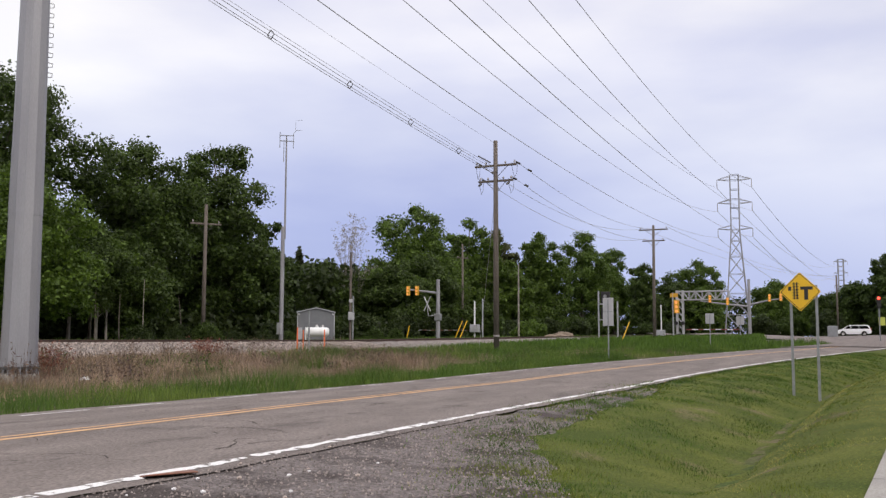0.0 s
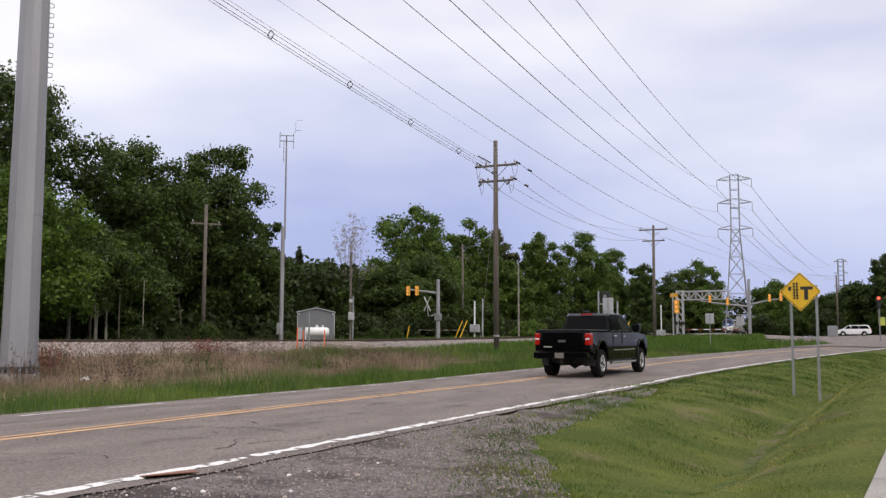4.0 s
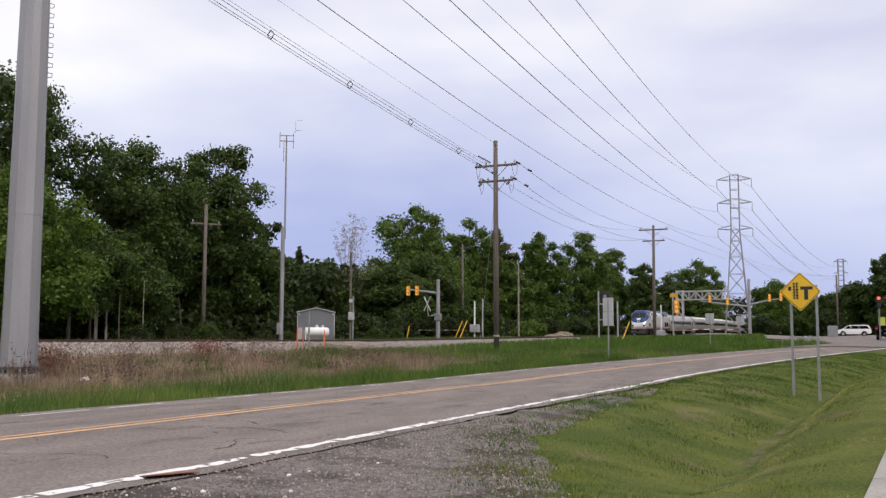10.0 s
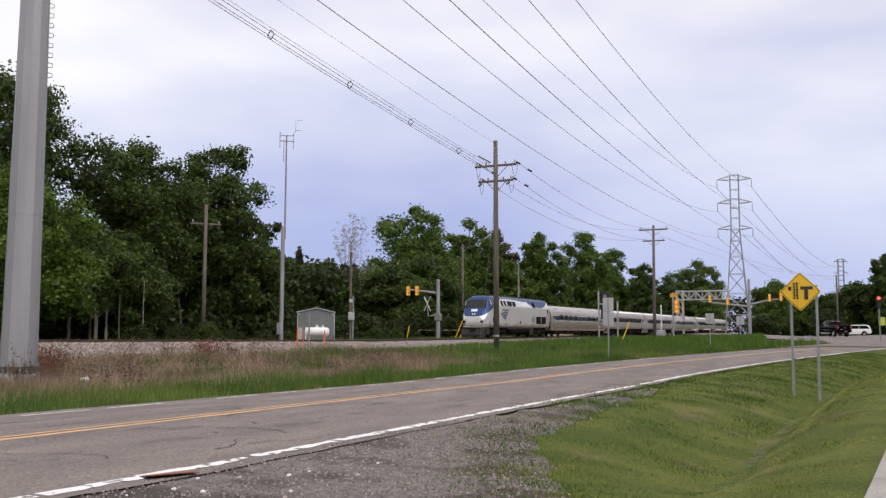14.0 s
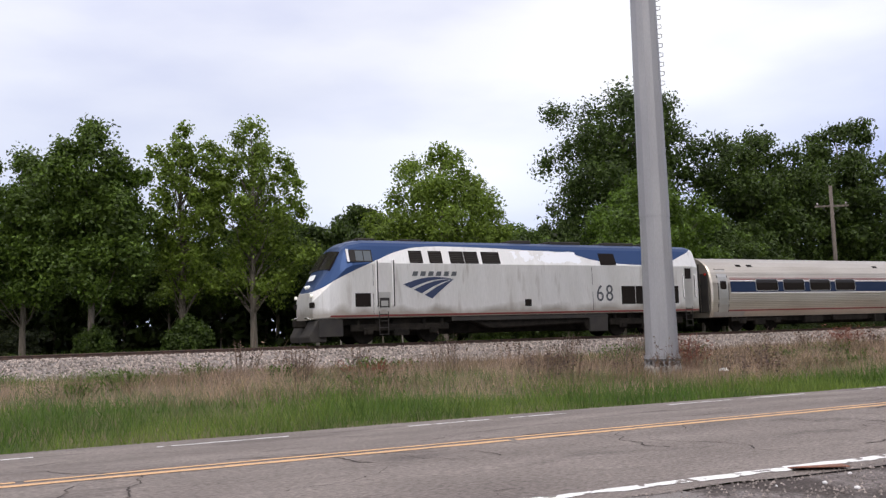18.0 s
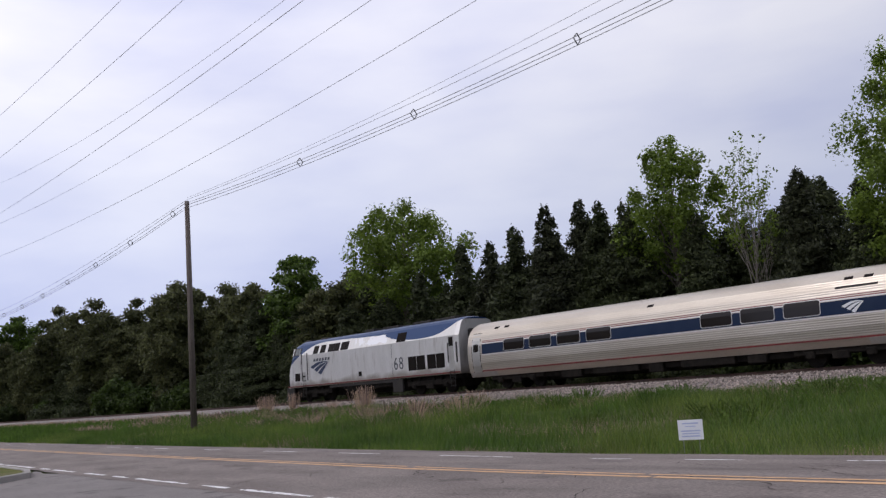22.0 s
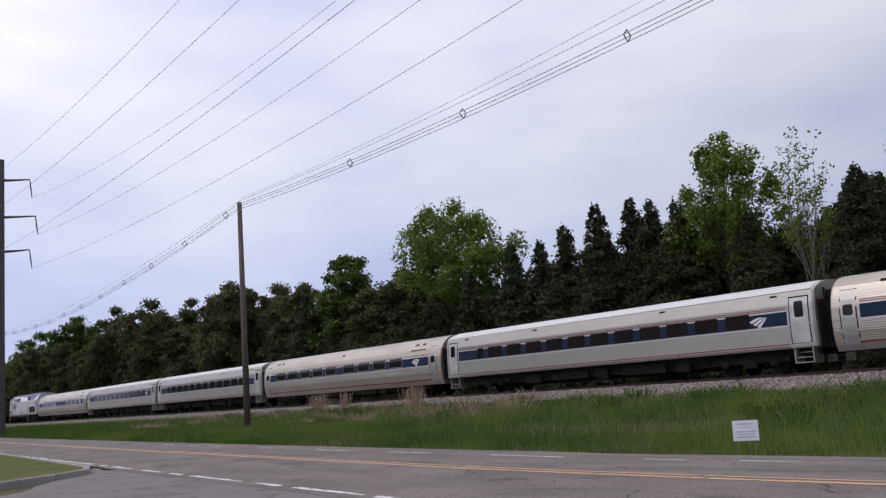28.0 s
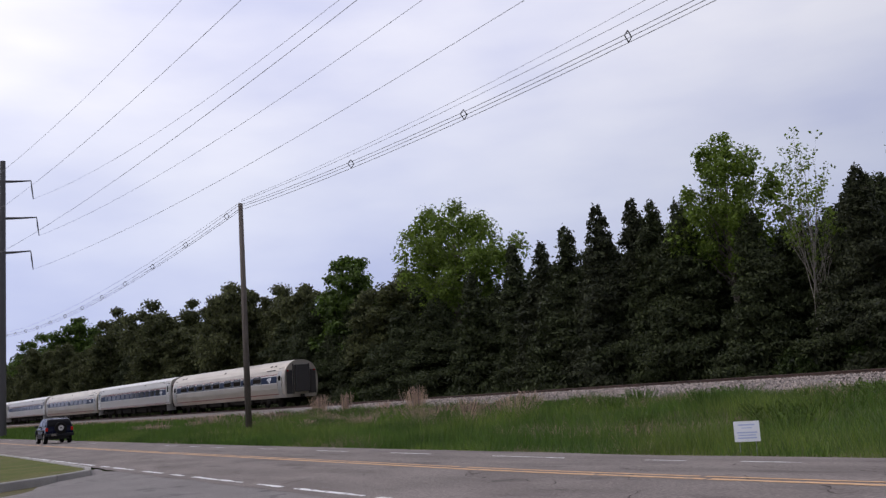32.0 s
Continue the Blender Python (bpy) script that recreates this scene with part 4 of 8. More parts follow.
# undergrowth along the wood's foot and the far ends of the view, coloured as if shaded
n = 7500
ux = rs.uniform(-310, 330, n)
uy = 55 + rs.uniform(0, 7, n) + np.clip((ux - 90) * 0.10, 0, 25)
uz = ground_z(ux, uy) + rs.uniform(0.0, 2.4, n) ** 1.15
under = leaf_cloud(np.stack([ux, uy, uz], -1), rs.uniform(0.5, 1.1, n), 16, 0.30, rs)
n = 1500
ex = rs.uniform(330, 352, n)
ey = rs.uniform(-90, 130, n)
ez = 2.5 + 13 * rs.uniform(0, 1, n) ** 1.1
right = leaf_cloud(np.stack([ex, ey, ez], -1), rs.uniform(1.4, 2.6, n), 22, 0.6, rs)
n = 700
ex = rs.uniform(-345, -330, n)
ey = rs.uniform(0, 80, n)
ez = 12 * rs.uniform(0, 1, n) ** 1.1
left = leaf_cloud(np.stack([ex, ey, ez], -1), rs.uniform(1.4, 2.6, n), 22, 0.6, rs)
tagged(part("undergrowth", quads_mesh("undergrowth", np.concatenate([under, right, left])), M_SHADED_LEAF), "undergrowth at the foot of the wood, its shade put into the leaf colour", "undergrowth", kind="stuff")
# ---- power lines and poles ----
def wire(name, label, a, b, sag, rad=0.014, n=24, parent=None):
    a, b = Vector(a), Vector(b)
    pts = [a.lerp(b, k / n) - Vector((0, 0, sag * 4 * (k / n) * (1 - k / n))) for k in range(n + 1)]
    ob = part(name, tube(pts, rad, 5, False), M_WIRE, parent)
    return ob if parent else tagged(ob, label, "wire", "overhead wires")


def gz(x, y):
    return float(ground_z(x, y))


def wood_pole(x, y, top, r, label, arms=(), yaw=0.0, lean=0.0):
    z0 = gz(x, y)
    ob = empty("utility_pole", pose(x, y, z0, 0, 0, yaw), label, "utility pole", "utility poles")
    h = top - z0
    part("shaft", tube([(0, 0, -0.3), (lean * 0.5, 0, h * 0.5), (lean, 0, h)], [r, r * 0.86, r * 0.7], 12), M_POLE, ob, smooth=True)
    for z, length, pins in arms:
        k = lean * (z / h)
        part("crossarm", box(k - 0.06, -length / 2, z - 0.07, k + 0.06, length / 2, z + 0.07, 0.012), M_POLE, ob)
        for sgn in (-1, 1):
            part("brace", tube([(k + 0.07, sgn * length * 0.28, z - 0.05), (k + r, 0, z - 0.75)], 0.02, 5), M_DARKSTEEL, ob)
        for o in pins:
            part("insulator", tube([(k, o, z + 0.07), (k, o, z + 0.13), (k, o, z + 0.15), (k, o, z + 0.22), (k, o, z + 0.28)], [0.03, 0.03, 0.075, 0.06, 0.035], 8), M_PORCELAIN, ob)
    return ob


p1 = wood_pole(57.8, 22.5, 14.5, 0.20, "weathered brown wooden utility pole with two crossarms", ((12.8 - gz(57.8, 22.5), 3.0, (-1.35, -0.7, 0.7, 1.35)), (11.75 - gz(57.8, 22.5), 2.5, (-1.1, -0.55, 0.55, 1.1))), lean=-0.1)
p2 = wood_pole(-49.5, 22.5, 13.0, 0.19, "grey-brown wooden utility pole without crossarm", yaw=0, lean=-0.15)
p3 = wood_pole(107.8, 22.5, 14.4, 0.2, "dark wooden utility pole with two crossarms", ((13.9 - gz(107.8, 22.5), 3.4, (-1.5, 0, 1.5)), (12.6 - gz(107.8, 22.5), 2.6, (-1.1, 1.1))), lean=0.35)
p4 = wood_pole(56.9, 46.0, 11.4, 0.17, "thin grey wooden pole with one crossarm before the trees", ((9.9 - gz(56.9, 46), 2.4, (-1.0, 1.0)),), yaw=55)
p5 = wood_pole(139, 60.0, 16.6, 0.2, "grey wooden pole with a crossarm before the trees", ((14.3 - gz(139, 60), 2.4, (-1, 1)),), yaw=60)
p6 = wood_pole(205, 5.8, 14.3, 0.22, "wooden pole beside the far road", ())

# spacer cable between the wooden poles: four strands held by diamond spacers
SPAN = ((6.2, 6.6, (57.75, 22.5, 12.3), (19.2, 22.6, 15.0), 0.25), (3.2, 8.85, (19.2, 22.6, 15.0), (-49.6, 22.5, 12.75), 1.5), (2.4, 8.0, (-49.6, 22.5, 12.75), (-150, 28.5, 14.0), 1.7))
cable = empty("spacer_cable", Matrix(), "bundled spacer cable with small diamond spacers", "cable", "overhead wires")


def cable_at(a, b, sag, k):
    return Vector(a).lerp(Vector(b), k) - Vector((0, 0, sag * 4 * k * (1 - k)))


for first, gap_, a, b, sag in SPAN:
    for dy, dz in ((0, 0.34), (-0.16, 0.1), (0.16, 0.1), (0, -0.14)):
        wire("strand", "", Vector(a) + Vector((0, dy, dz)), Vector(b) + Vector((0, dy, dz)), sag if dz < 0.3 else sag * 0.82, 0.010 if dz > 0.3 else 0.014, 40, cable)
    L = (Vector(b) - Vector(a)).length
    for k in range(int((L - first) / gap_)):
        f = (first + gap_ * k) / L
        c = cable_at(a, b, sag, f)
        bm = bmesh.new()
        q = [(0, 0, 0.28), (0, 0.17, 0.08), (0, 0, -0.14), (0, -0.17, 0.08)]
        for u, v in zip(q, q[1:] + q[:1]):
            add_tube(bm, [c + Vector(u), c + Vector(v)], 0.02, 5)
        part("spacer", bm, M_DARKSTEEL, cable)
for o, z in ((-1.35, 13.1), (1.35, 13.1), (-1.1, 12.05), (1.1, 12.05)):
    wire("power_wire", "thin sagging power wire between wooden poles", (57.8, 22.5 + o, z), (107.9, 22.5 + o * 1.1, z + 0.9 if z > 13 else 12.8), 1.5, 0.016)
for o in (-1.5, 1.5):
    wire("power_wire", "thin sagging power wire between wooden poles", (107.9, 22.5 + o, 14.2), (205, 5.8 + o * 0.3, 14.1), 1.6, 0.02)
wire("guy_wire", "thin steel guy wire above the spacer cable", (57.8, 22.5, 14.3), (19.2, 22.6, 16.6), 0.2, 0.008, 30)
wire("guy_wire", "thin steel guy wire above the spacer cable", (19.2, 22.6, 16.6), (-49.6, 22.5, 13.2), 1.5, 0.008, 30)


for o, z in ((-1.35, 12.8), (1.35, 12.8), (-1.1, 11.75), (1.1, 11.75)):  # strain insulators and jumper loops on the first pole
    for d in (0.25, 2.6):
        part("strain_insulator", tube([(d, o, z - gz(57.8, 22.5) + 0.22 - 0.05 * d)] + [(d + 0.09 * k, o * (1 + 0.002 * k), z - gz(57.8, 22.5) + 0.22 - 0.05 * d) for k in range(1, 8)], [0.02] + [0.075 if k % 2 else 0.035 for k in range(1, 8)], 8), M_DARKSTEEL, p1)
    part("jumper", tube([(0.5, o, z - gz(57.8, 22.5) + 0.18), (0.35, o, z - gz(57.8, 22.5) - 0.55), (0.0, o * 0.97, z - gz(57.8, 22.5) - 0.85), (-0.3, o * 0.95, z - gz(57.8, 22.5) - 0.4), (-0.4, o * 0.95, z - gz(57.8, 22.5) + 0.1)], 0.014, 5), M_DARKSTEEL, p1)
for o in (-1.0, 1.0):
    part("strain_insulator", tube([(-0.12 - 0.09 * k, o, 11.62 - gz(57.8, 22.5) - 0.04 * k) for k in range(7)], [0.075 if k % 2 else 0.035 for k in range(7)], 8), M_DARKSTEEL, p1)
part("fuse_cutout", tube([(-0.15, 1.25, 13.55 - gz(57.8, 22.5)), (-0.15, 0.35, 13.02 - gz(57.8, 22.5))], 0.05, 6), M_DARKSTEEL, p1)
part("pole_band", tube([(0, 0, 1.1), (0, 0, 1.22)], 0.215, 12), M_PORCELAIN, p1)
for dx, dy in ((5.2, 3.4), (6.0, 2.2)):
    wire("guy_wire", "steel guy wire of the wooden pole with strain insulators", (57.8, 22.5, 11.4), (57.8 + dx, 22.5 + dy, gz(57.8 + dx, 22.5 + dy)), 0.0, 0.012, 8)
x, y = 117.6, 42.6
ob = empty("utility_pole", pose(x, y, gz(x, y)), "slim pale wooden service pole before the trees", "utility pole", "utility poles")
part("shaft", tube([(0, 0, -0.3), (0, 0, 5.5), (0.05, 0, 10.2)], [0.13, 0.11, 0.08], 10), M_PALEBARK, ob)


# tall steel pole close by: a twelve-sided tapered shaft with step bolts
def steel_pole(x, y, top, r0, r1, label, joint, arms):
    z0 = gz(x, y)
    ob = empty("steel_pole", pose(x, y, z0), label, "steel pole", "transmission poles")
    part("foundation", tube([(0, 0, -0.3), (0, 0, 0.22), (0, 0, 0.28)], [r0 * 1.12, r0 * 1.12, r0 * 1.02], 20), M_CONCRETE, ob)
    part("base_plate", tube([(0, 0, 0.40), (0, 0, 0.47)], [r0 * 1.10, r0 * 1.10], 20), M_DARKSTEEL, ob)
    bolt = bpy.data.meshes.new("anchor_bolt")
    bmb = tube([(0, 0, 0.2), (0, 0, 0.58)], 0.032, 6)
    bmb.to_mesh(bolt)
    bmb.free()
    bolt.materials.append(M_STEEL)
    for k in range(20):
        a = k * math.pi / 10
        part("anchor_bolt", bolt, None, ob, m=pose(math.cos(a) * r0 * 1.03, math.sin(a) * r0 * 1.03, 0))
    rj = r0 + (r1 - r0) * joint / top
    part("lower_shaft", tube([(0, 0, 0.47), (0, 0, joint)], [r0, rj], 12), M_STEEL, ob)
    part("upper_shaft", tube([(0, 0, joint - 0.03), (0, 0, top)], [rj * 1.025, r1], 12), M_STEEL, ob)
    for z, s in arms:
        L = 2.6 if s > 0 else 5.0
        part("arm", tube([(0, 0, z), (0, s * L * 0.5, z + 0.35), (0, s * L, z + 0.5)], [0.17, 0.13, 0.08], 8), M_STEEL, ob)
        part("insulator_string", tube([(0, s * L, z + 0.5)] + [(0, s * L, z + 0.45 - 0.12 * k) for k in range(1, 10)], [0.02] + [0.09 if k % 2 else 0.04 for k in range(1, 10)], 8), M_PORCELAIN, ob)
    return ob, z0


SP = (19.2, 22.0)
sp, sz0 = steel_pole(SP[0], SP[1], 29.2, 0.50, 0.22, "tall grey galvanised steel transmission pole on a bolted concrete base", 4.72 - gz(*SP), ((18.6, -1), (20.2, 1), (23.4, -1), (24.2, 1), (26.6, -1), (28.2, 1)))
zz = 8.9
while zz < 20:
    rr = 0.50 + (0.22 - 0.50) * zz / 26.0
    a = radians(-40)
    part("climbing_rung", tube([(math.cos(a) * (rr + d), math.sin(a) * (rr + d), zz + dz) for d, dz in ((0.01, 0), (0.13, 0.02), (0.14, 0.13), (0.01, 0.15))], 0.012, 5), M_DARKSTEEL, sp)
    zz += 0.3
sp2 = empty("steel_pole", pose(-107.6, 21.0, gz(-107.6, 21)), "distant dark steel transmission pole with curved arms", "steel pole", "transmission poles")
part("shaft", tube([(0, 0, 0), (0, 0, 29.6 - gz(-107.6, 21))], [0.55, 0.28], 12), M_DARKSTEEL, sp2)
ARM2 = ((27.3, 2.9), (23.2, 3.5), (19.4, 2.9))
for z, s in ARM2:
    z -= gz(-107.6, 21)
    for sg in (1, -1):
        part("arm", tube([(0, 0, z), (0, sg * s * 0.5, z + 0.15), (0, sg * s, z + 0.35)], [0.16, 0.12, 0.07], 7), M_DARKSTEEL, sp2)
        part("insulator_string", tube([(0, sg * s, z + 0.35), (0, sg * (s + 0.1), z - 0.6), (0, sg * (s + 0.25), z - 1.7)], [0.05, 0.09, 0.05], 6), M_DARKSTEEL, sp2)


# lattice tower
def lattice_tower(x, y, top, half, label, scale=1.0):
    z0 = gz(x, y) + 0.0
    h = top - z0
    ob = empty("lattice_tower", pose(x, y, z0, 0, 0, 8), label, "transmission tower", "transmission towers")
    lv = (0, 0.13, 0.25, 0.36, 0.46, 0.55, 0.615, 0.68, 0.74, 0.79, 0.845, 0.90, 0.93)

    def wid(f):
        return half * (1 - 0.67 * min(f / 0.60, 1))

    for sx in (-1, 1):
        for sy in (-1, 1):
            part("leg", tube([(sx * wid(f), sy * wid(f), h * f) for f in lv], 0.13 * scale, 5), M_STEEL, ob)
    bm = bmesh.new()
    for f0, f1 in zip(lv, lv[1:]):
        a, b = wid(f0), wid(f1)
        for s in (-1, 1):
            for u, v in (((-a, s * a), (b, s * b)), ((a, s * a), (-b, s * b)), ((s * a, -a), (s * b, b)), ((s * a, a), (s * b, -b)), ((-b, s * b), (b, s * b)), ((s * b, -b), (s * b, b))):
                z1 = h * f1 if u[0] in (-b, s * b) and abs(u[0]) == b and abs(u[1]) == b else h * f0
                add_tube(bm, [(u[0], u[1], z1), (v[0], v[1], h * f1)], 0.065 * scale, 4)
    part("bracing", bm, M_STEEL, ob)
    tips = []
    for f, L in ((0.90, 3.5), (0.765, 3.5), (0.615, 3.5)):
        for s in (-1, 1):
            w, z = wid(f), h * f
            bm = bmesh.new()
            for sx in (-1, 1):
                add_tube(bm, [(sx * w, s * w, z + 0.9), (0, s * L, z + 0.2)], 0.07 * scale, 4)
                add_tube(bm, [(sx * w, s * w, z), (0, s * L, z + 0.2)], 0.08 * scale, 4)
            part("crossarm", bm, M_STEEL, ob)
            part("insulator_string", tube([(0, s * L, z + 0.2), (0, s * L, z - 1.6)], [0.06, 0.09], 6), M_PORCELAIN, ob)
            tips.append(Matrix.Translation((x, y, z0)) @ pose(0, 0, 0, 0, 0, 8) @ Vector((0, s * L, z - 1.6)))
    return ob, tips


tower, tips = lattice_tower(203, 25.0, 38.5, 2.6, "tall grey steel lattice transmission tower")
tower2, tips2 = lattice_tower(560, 13.4, 49.0, 4.2, "distant steel lattice transmission tower", 2.0)
# two circuits: side, height at the near pole, then sag towards the tower and towards the far pole
CIRCUITS = ((1, 19.4, 2, 3.5, 2.3), (1, 23.4, 1, 4.3, 3.1), (1, 27.4, 0, 3.1, 4.2), (-1, 17.8, 2, 3.1, 2.2), (-1, 22.6, 1, 3.9, 2.7), (-1, 25.8, 0, 3.4, 3.0))
for s, z, i, sag_r, sag_l in CIRCUITS:
    start = (SP[0], SP[1] + (2.6 if s > 0 else -5.0), z)
    j = 2 * i + (1 if s > 0 else 0)
    zz, L = ARM2[i]
    wire("power_wire", "high-voltage wire hung between steel pole and lattice tower", start, tips[j], sag_r, 0.027, 40)
    wire("power_wire", "high-voltage wire hung between two steel poles", start, (-107.6, 21 + s * (L + 0.25), zz - 1.7), sag_l, 0.013, 36)
    wire("power_wire", "high-voltage wire hung between lattice towers", tips[j], tips2[j], 7.0, 0.05, 30)
# ---- the train ----
M_GREYMETAL = mat("dull_silver_paint", (0.56, 0.545, 0.52), 0.45, 0.75, color2=(0.43, 0.415, 0.395), scale=0.9, stretch=(1, 1, 0.5), spot=(0.30, 0.27, 0.24), spot_scale=1.3, spot_at=0.66, fine=0.05, bump_scale=12)
M_RIBBED = mat("ribbed_stainless", (0.57, 0.515, 0.445), 0.34, 0.8, color2=(0.48, 0.425, 0.36), scale=0.7, stretch=(0.4, 1, 2), fine=0.06, bump_scale=15)
M_FLATCAR = mat("smooth_aluminium_paint", (0.53, 0.50, 0.455), 0.36, 0.65, color2=(0.49, 0.46, 0.42), scale=0.8, stretch=(0.5, 1, 1.5), fine=0.05, bump_scale=15)
M_CARBLUE = mat("blue_band", (0.014, 0.025, 0.060), 0.4, color2=(0.019, 0.031, 0.066), scale=1.2, spec=0.1)
M_STRIPE_RED = mat("red_stripe", (0.21, 0.034, 0.034), 0.5, color2=(0.15, 0.034, 0.032), scale=1.5)
M_STRIPE_BROWN = mat("brown_stripe", (0.20, 0.09, 0.07), 0.5)
M_STRIPE_WHITE = mat("white_stripe", (0.72, 0.70, 0.70), 0.5)
M_TRAINGLASS = mat("dark_train_glass", (0.018, 0.015, 0.014), 0.12, spec=0.25)
M_DOOR = mat("pale_door_paint", (0.64, 0.63, 0.61), 0.45, 0.5, color2=(0.48, 0.465, 0.44), scale=2)
# grey base colour in place of the light on the sliding cab panes
M_LIT_PANE = mat("grey_lit_cab_glass", (0.085, 0.10, 0.115), 0.12, spec=0.4)
M_GRILLE = mat("black_grille", (0.016, 0.013, 0.012), 0.8, spec=0.05)
M_UNDER = mat("black_underframe", (0.013, 0.012, 0.011), 0.9, 0.0, color2=(0.024, 0.021, 0.018), scale=3, fine=0.3, spec=0.04)
M_FRAMEGREY = mat("dark_grey_sill", (0.032, 0.030, 0.030), 0.7, color2=(0.045, 0.041, 0.037), scale=2, spec=0.15)
M_CHROME = mat("bright_steel", (0.75, 0.75, 0.74), 0.2, 0.9)
M_HEADLIGHT = mat("lit_headlight", (0.9, 0.88, 0.8), 0.2, emit=((1.0, 0.96, 0.85), 0.12))
M_LENS_RED = mat("red_lens", (0.35, 0.015, 0.01), 0.2)
M_DARKBLUE = mat("dark_blue_emblem", (0.024, 0.036, 0.085), 0.45)
M_RUBBER = mat("rubber_bellows", (0.03, 0.027, 0.025), 0.85)
M_NUMBER = mat("dark_grey_number", (0.075, 0.08, 0.09), 0.5)
M_EMBLEM = mat("white_emblem", (0.75, 0.76, 0.78), 0.5)


def livery():
    """Silver below, blue above a curved edge along the locomotive."""
    m = mat("locomotive_paint", (0.72, 0.705, 0.69), 0.35, 0.5, spec=0.25, color2=(0.65, 0.635, 0.61), scale=0.8, stretch=(2.2, 1, 0.35), spot=(0.37, 0.33, 0.29), spot_scale=1.5, spot_at=0.58, spot_soft=0.25, fine=0.05, bump_scale=10)
    nt = m.node_tree
    n, l = nt.nodes.new, nt.links.new
    b = nt.nodes["Principled BSDF"]
    silver = b.inputs["Base Color"].links[0].from_socket
    co, sep = n("ShaderNodeTexCoord"), n("ShaderNodeSeparateXYZ")
    l(co.outputs["Object"], sep.inputs[0])
    fx = n("ShaderNodeMapRange")
    l(sep.outputs[0], fx.inputs[0])
    fx.inputs[2].default_value = 20.6
    cur = n("ShaderNodeFloatCurve")
    l(fx.outputs[0], cur.inputs[1])
    c = cur.mapping.curves[0]
    pts = ((0.0, 1.98), (0.5, 2.12), (1.6, 2.72), (3.05, 3.36), (4.4, 3.86), (5.2, 4.0), (8.0, 4.03), (10.5, 3.95), (12.7, 3.86), (14.4, 3.50), (15.8, 3.36), (17.4, 3.33), (18.6, 3.45), (19.6, 3.78), (20.6, 4.2))
    for i, (x, z) in enumerate(pts):
        if i == 0 or i == len(pts) - 1:
            c.points[0 if i == 0 else -1].location = (x / 20.6, z / 5)
        else:
            c.points.new(x / 20.6, z / 5)
    cur.mapping.update()
    edge, over = n("ShaderNodeMath"), n("ShaderNodeMath")
    edge.operation, over.operation = "MULTIPLY", "GREATER_THAN"
    l(cur.outputs[0], edge.inputs[0])
    edge.inputs[1].default_value = 5.0
    l(sep.outputs[2], over.inputs[0])
    l(edge.outputs[0], over.inputs[1])
    mix = n("ShaderNodeMix")
    mix.data_type = "RGBA"
    l(over.outputs[0], mix.inputs[0])
    l(silver, mix.inputs[6])
    mix.inputs[7].default_value = (0.030, 0.060, 0.148, 1)
    # white primer where the paint has flaked along the upper band
    flake = n("ShaderNodeTexNoise")
    flake.inputs["Scale"].default_value, flake.inputs["Detail"].default_value = 1.7, 5
    l(co.outputs["Object"], flake.inputs["Vector"])
    value = flake.outputs[0]
    for axis, mid, reach in ((0, 11.6, 3.4), (2, 3.66, 0.42)):
        away, near = n("ShaderNodeMath"), n("ShaderNodeMapRange")
        away.operation = "SUBTRACT"
        l(sep.outputs[axis], away.inputs[0])
        away.inputs[1].default_value = mid
        size = n("ShaderNodeMath")
        size.operation = "ABSOLUTE"
        l(away.outputs[0], size.inputs[0])
        l(size.outputs[0], near.inputs[0])
        near.inputs[1].default_value, near.inputs[2].default_value, near.inputs[3].default_value, near.inputs[4].default_value = reach * 0.5, reach, 0.0, 0.35
        less = n("ShaderNodeMath")
        less.operation = "SUBTRACT"
        l(value, less.inputs[0])
        l(near.outputs[0], less.inputs[1])
        value = less.outputs[0]
    bare = n("ShaderNodeMath")
    bare.operation = "GREATER_THAN"
    l(value, bare.inputs[0])
    bare.inputs[1].default_value = 0.50
    worn = n("ShaderNodeMix")
    worn.data_type = "RGBA"
    l(bare.outputs[0], worn.inputs[0])
    l(mix.outputs[2], worn.inputs[6])
    worn.inputs[7].default_value = (0.80, 0.80, 0.82, 1)
    # road dirt thrown up along the foot of the flank
    dust = n("ShaderNodeTexNoise")
    dust.inputs["Scale"].default_value, dust.inputs["Detail"].default_value = 1.1, 6
    l(co.outputs["Object"], dust.inputs["Vector"])
    rim = n("ShaderNodeMath")
    rim.operation = "MULTIPLY_ADD"
    l(dust.outputs[0], rim.inputs[0])
    rim.inputs[1].default_value = -0.9
    l(sep.outputs[2], rim.inputs[2])
    amount = n("ShaderNodeMapRange")
    l(rim.outputs[0], amount.inputs[0])
    amount.inputs[1].default_value, amount.inputs[2].default_value, amount.inputs[3].default_value, amount.inputs[4].default_value = 0.78, 1.12, 0.85, 0.0
    dirty = n("ShaderNodeMix")
    dirty.data_type = "RGBA"
    l(amount.outputs[0], dirty.inputs[0])
    l(worn.outputs[2], dirty.inputs[6])
    dirty.inputs[7].default_value = (0.30, 0.265, 0.225, 1)
    l(dirty.outputs[2], b.inputs["Base Color"])
    return m


M_LIVERY = livery()


def loft(stations, close=True):
    """Skin over rings of equal length; ends closed."""
    bm = bmesh.new()
    rings = [[bm.verts.new(p) for p in ring] for ring in stations]
    n = len(rings[0])
    for a, b in zip(rings, rings[1:]):
        for k in range(n if close else n - 1):
            bm.faces.new((a[k], a[(k + 1) % n], b[(k + 1) % n], b[k]))
    bm.faces.new(rings[0])
    bm.faces.new(rings[-1][::-1])
    bmesh.ops.recalc_face_normals(bm, faces=bm.faces)
    return bm


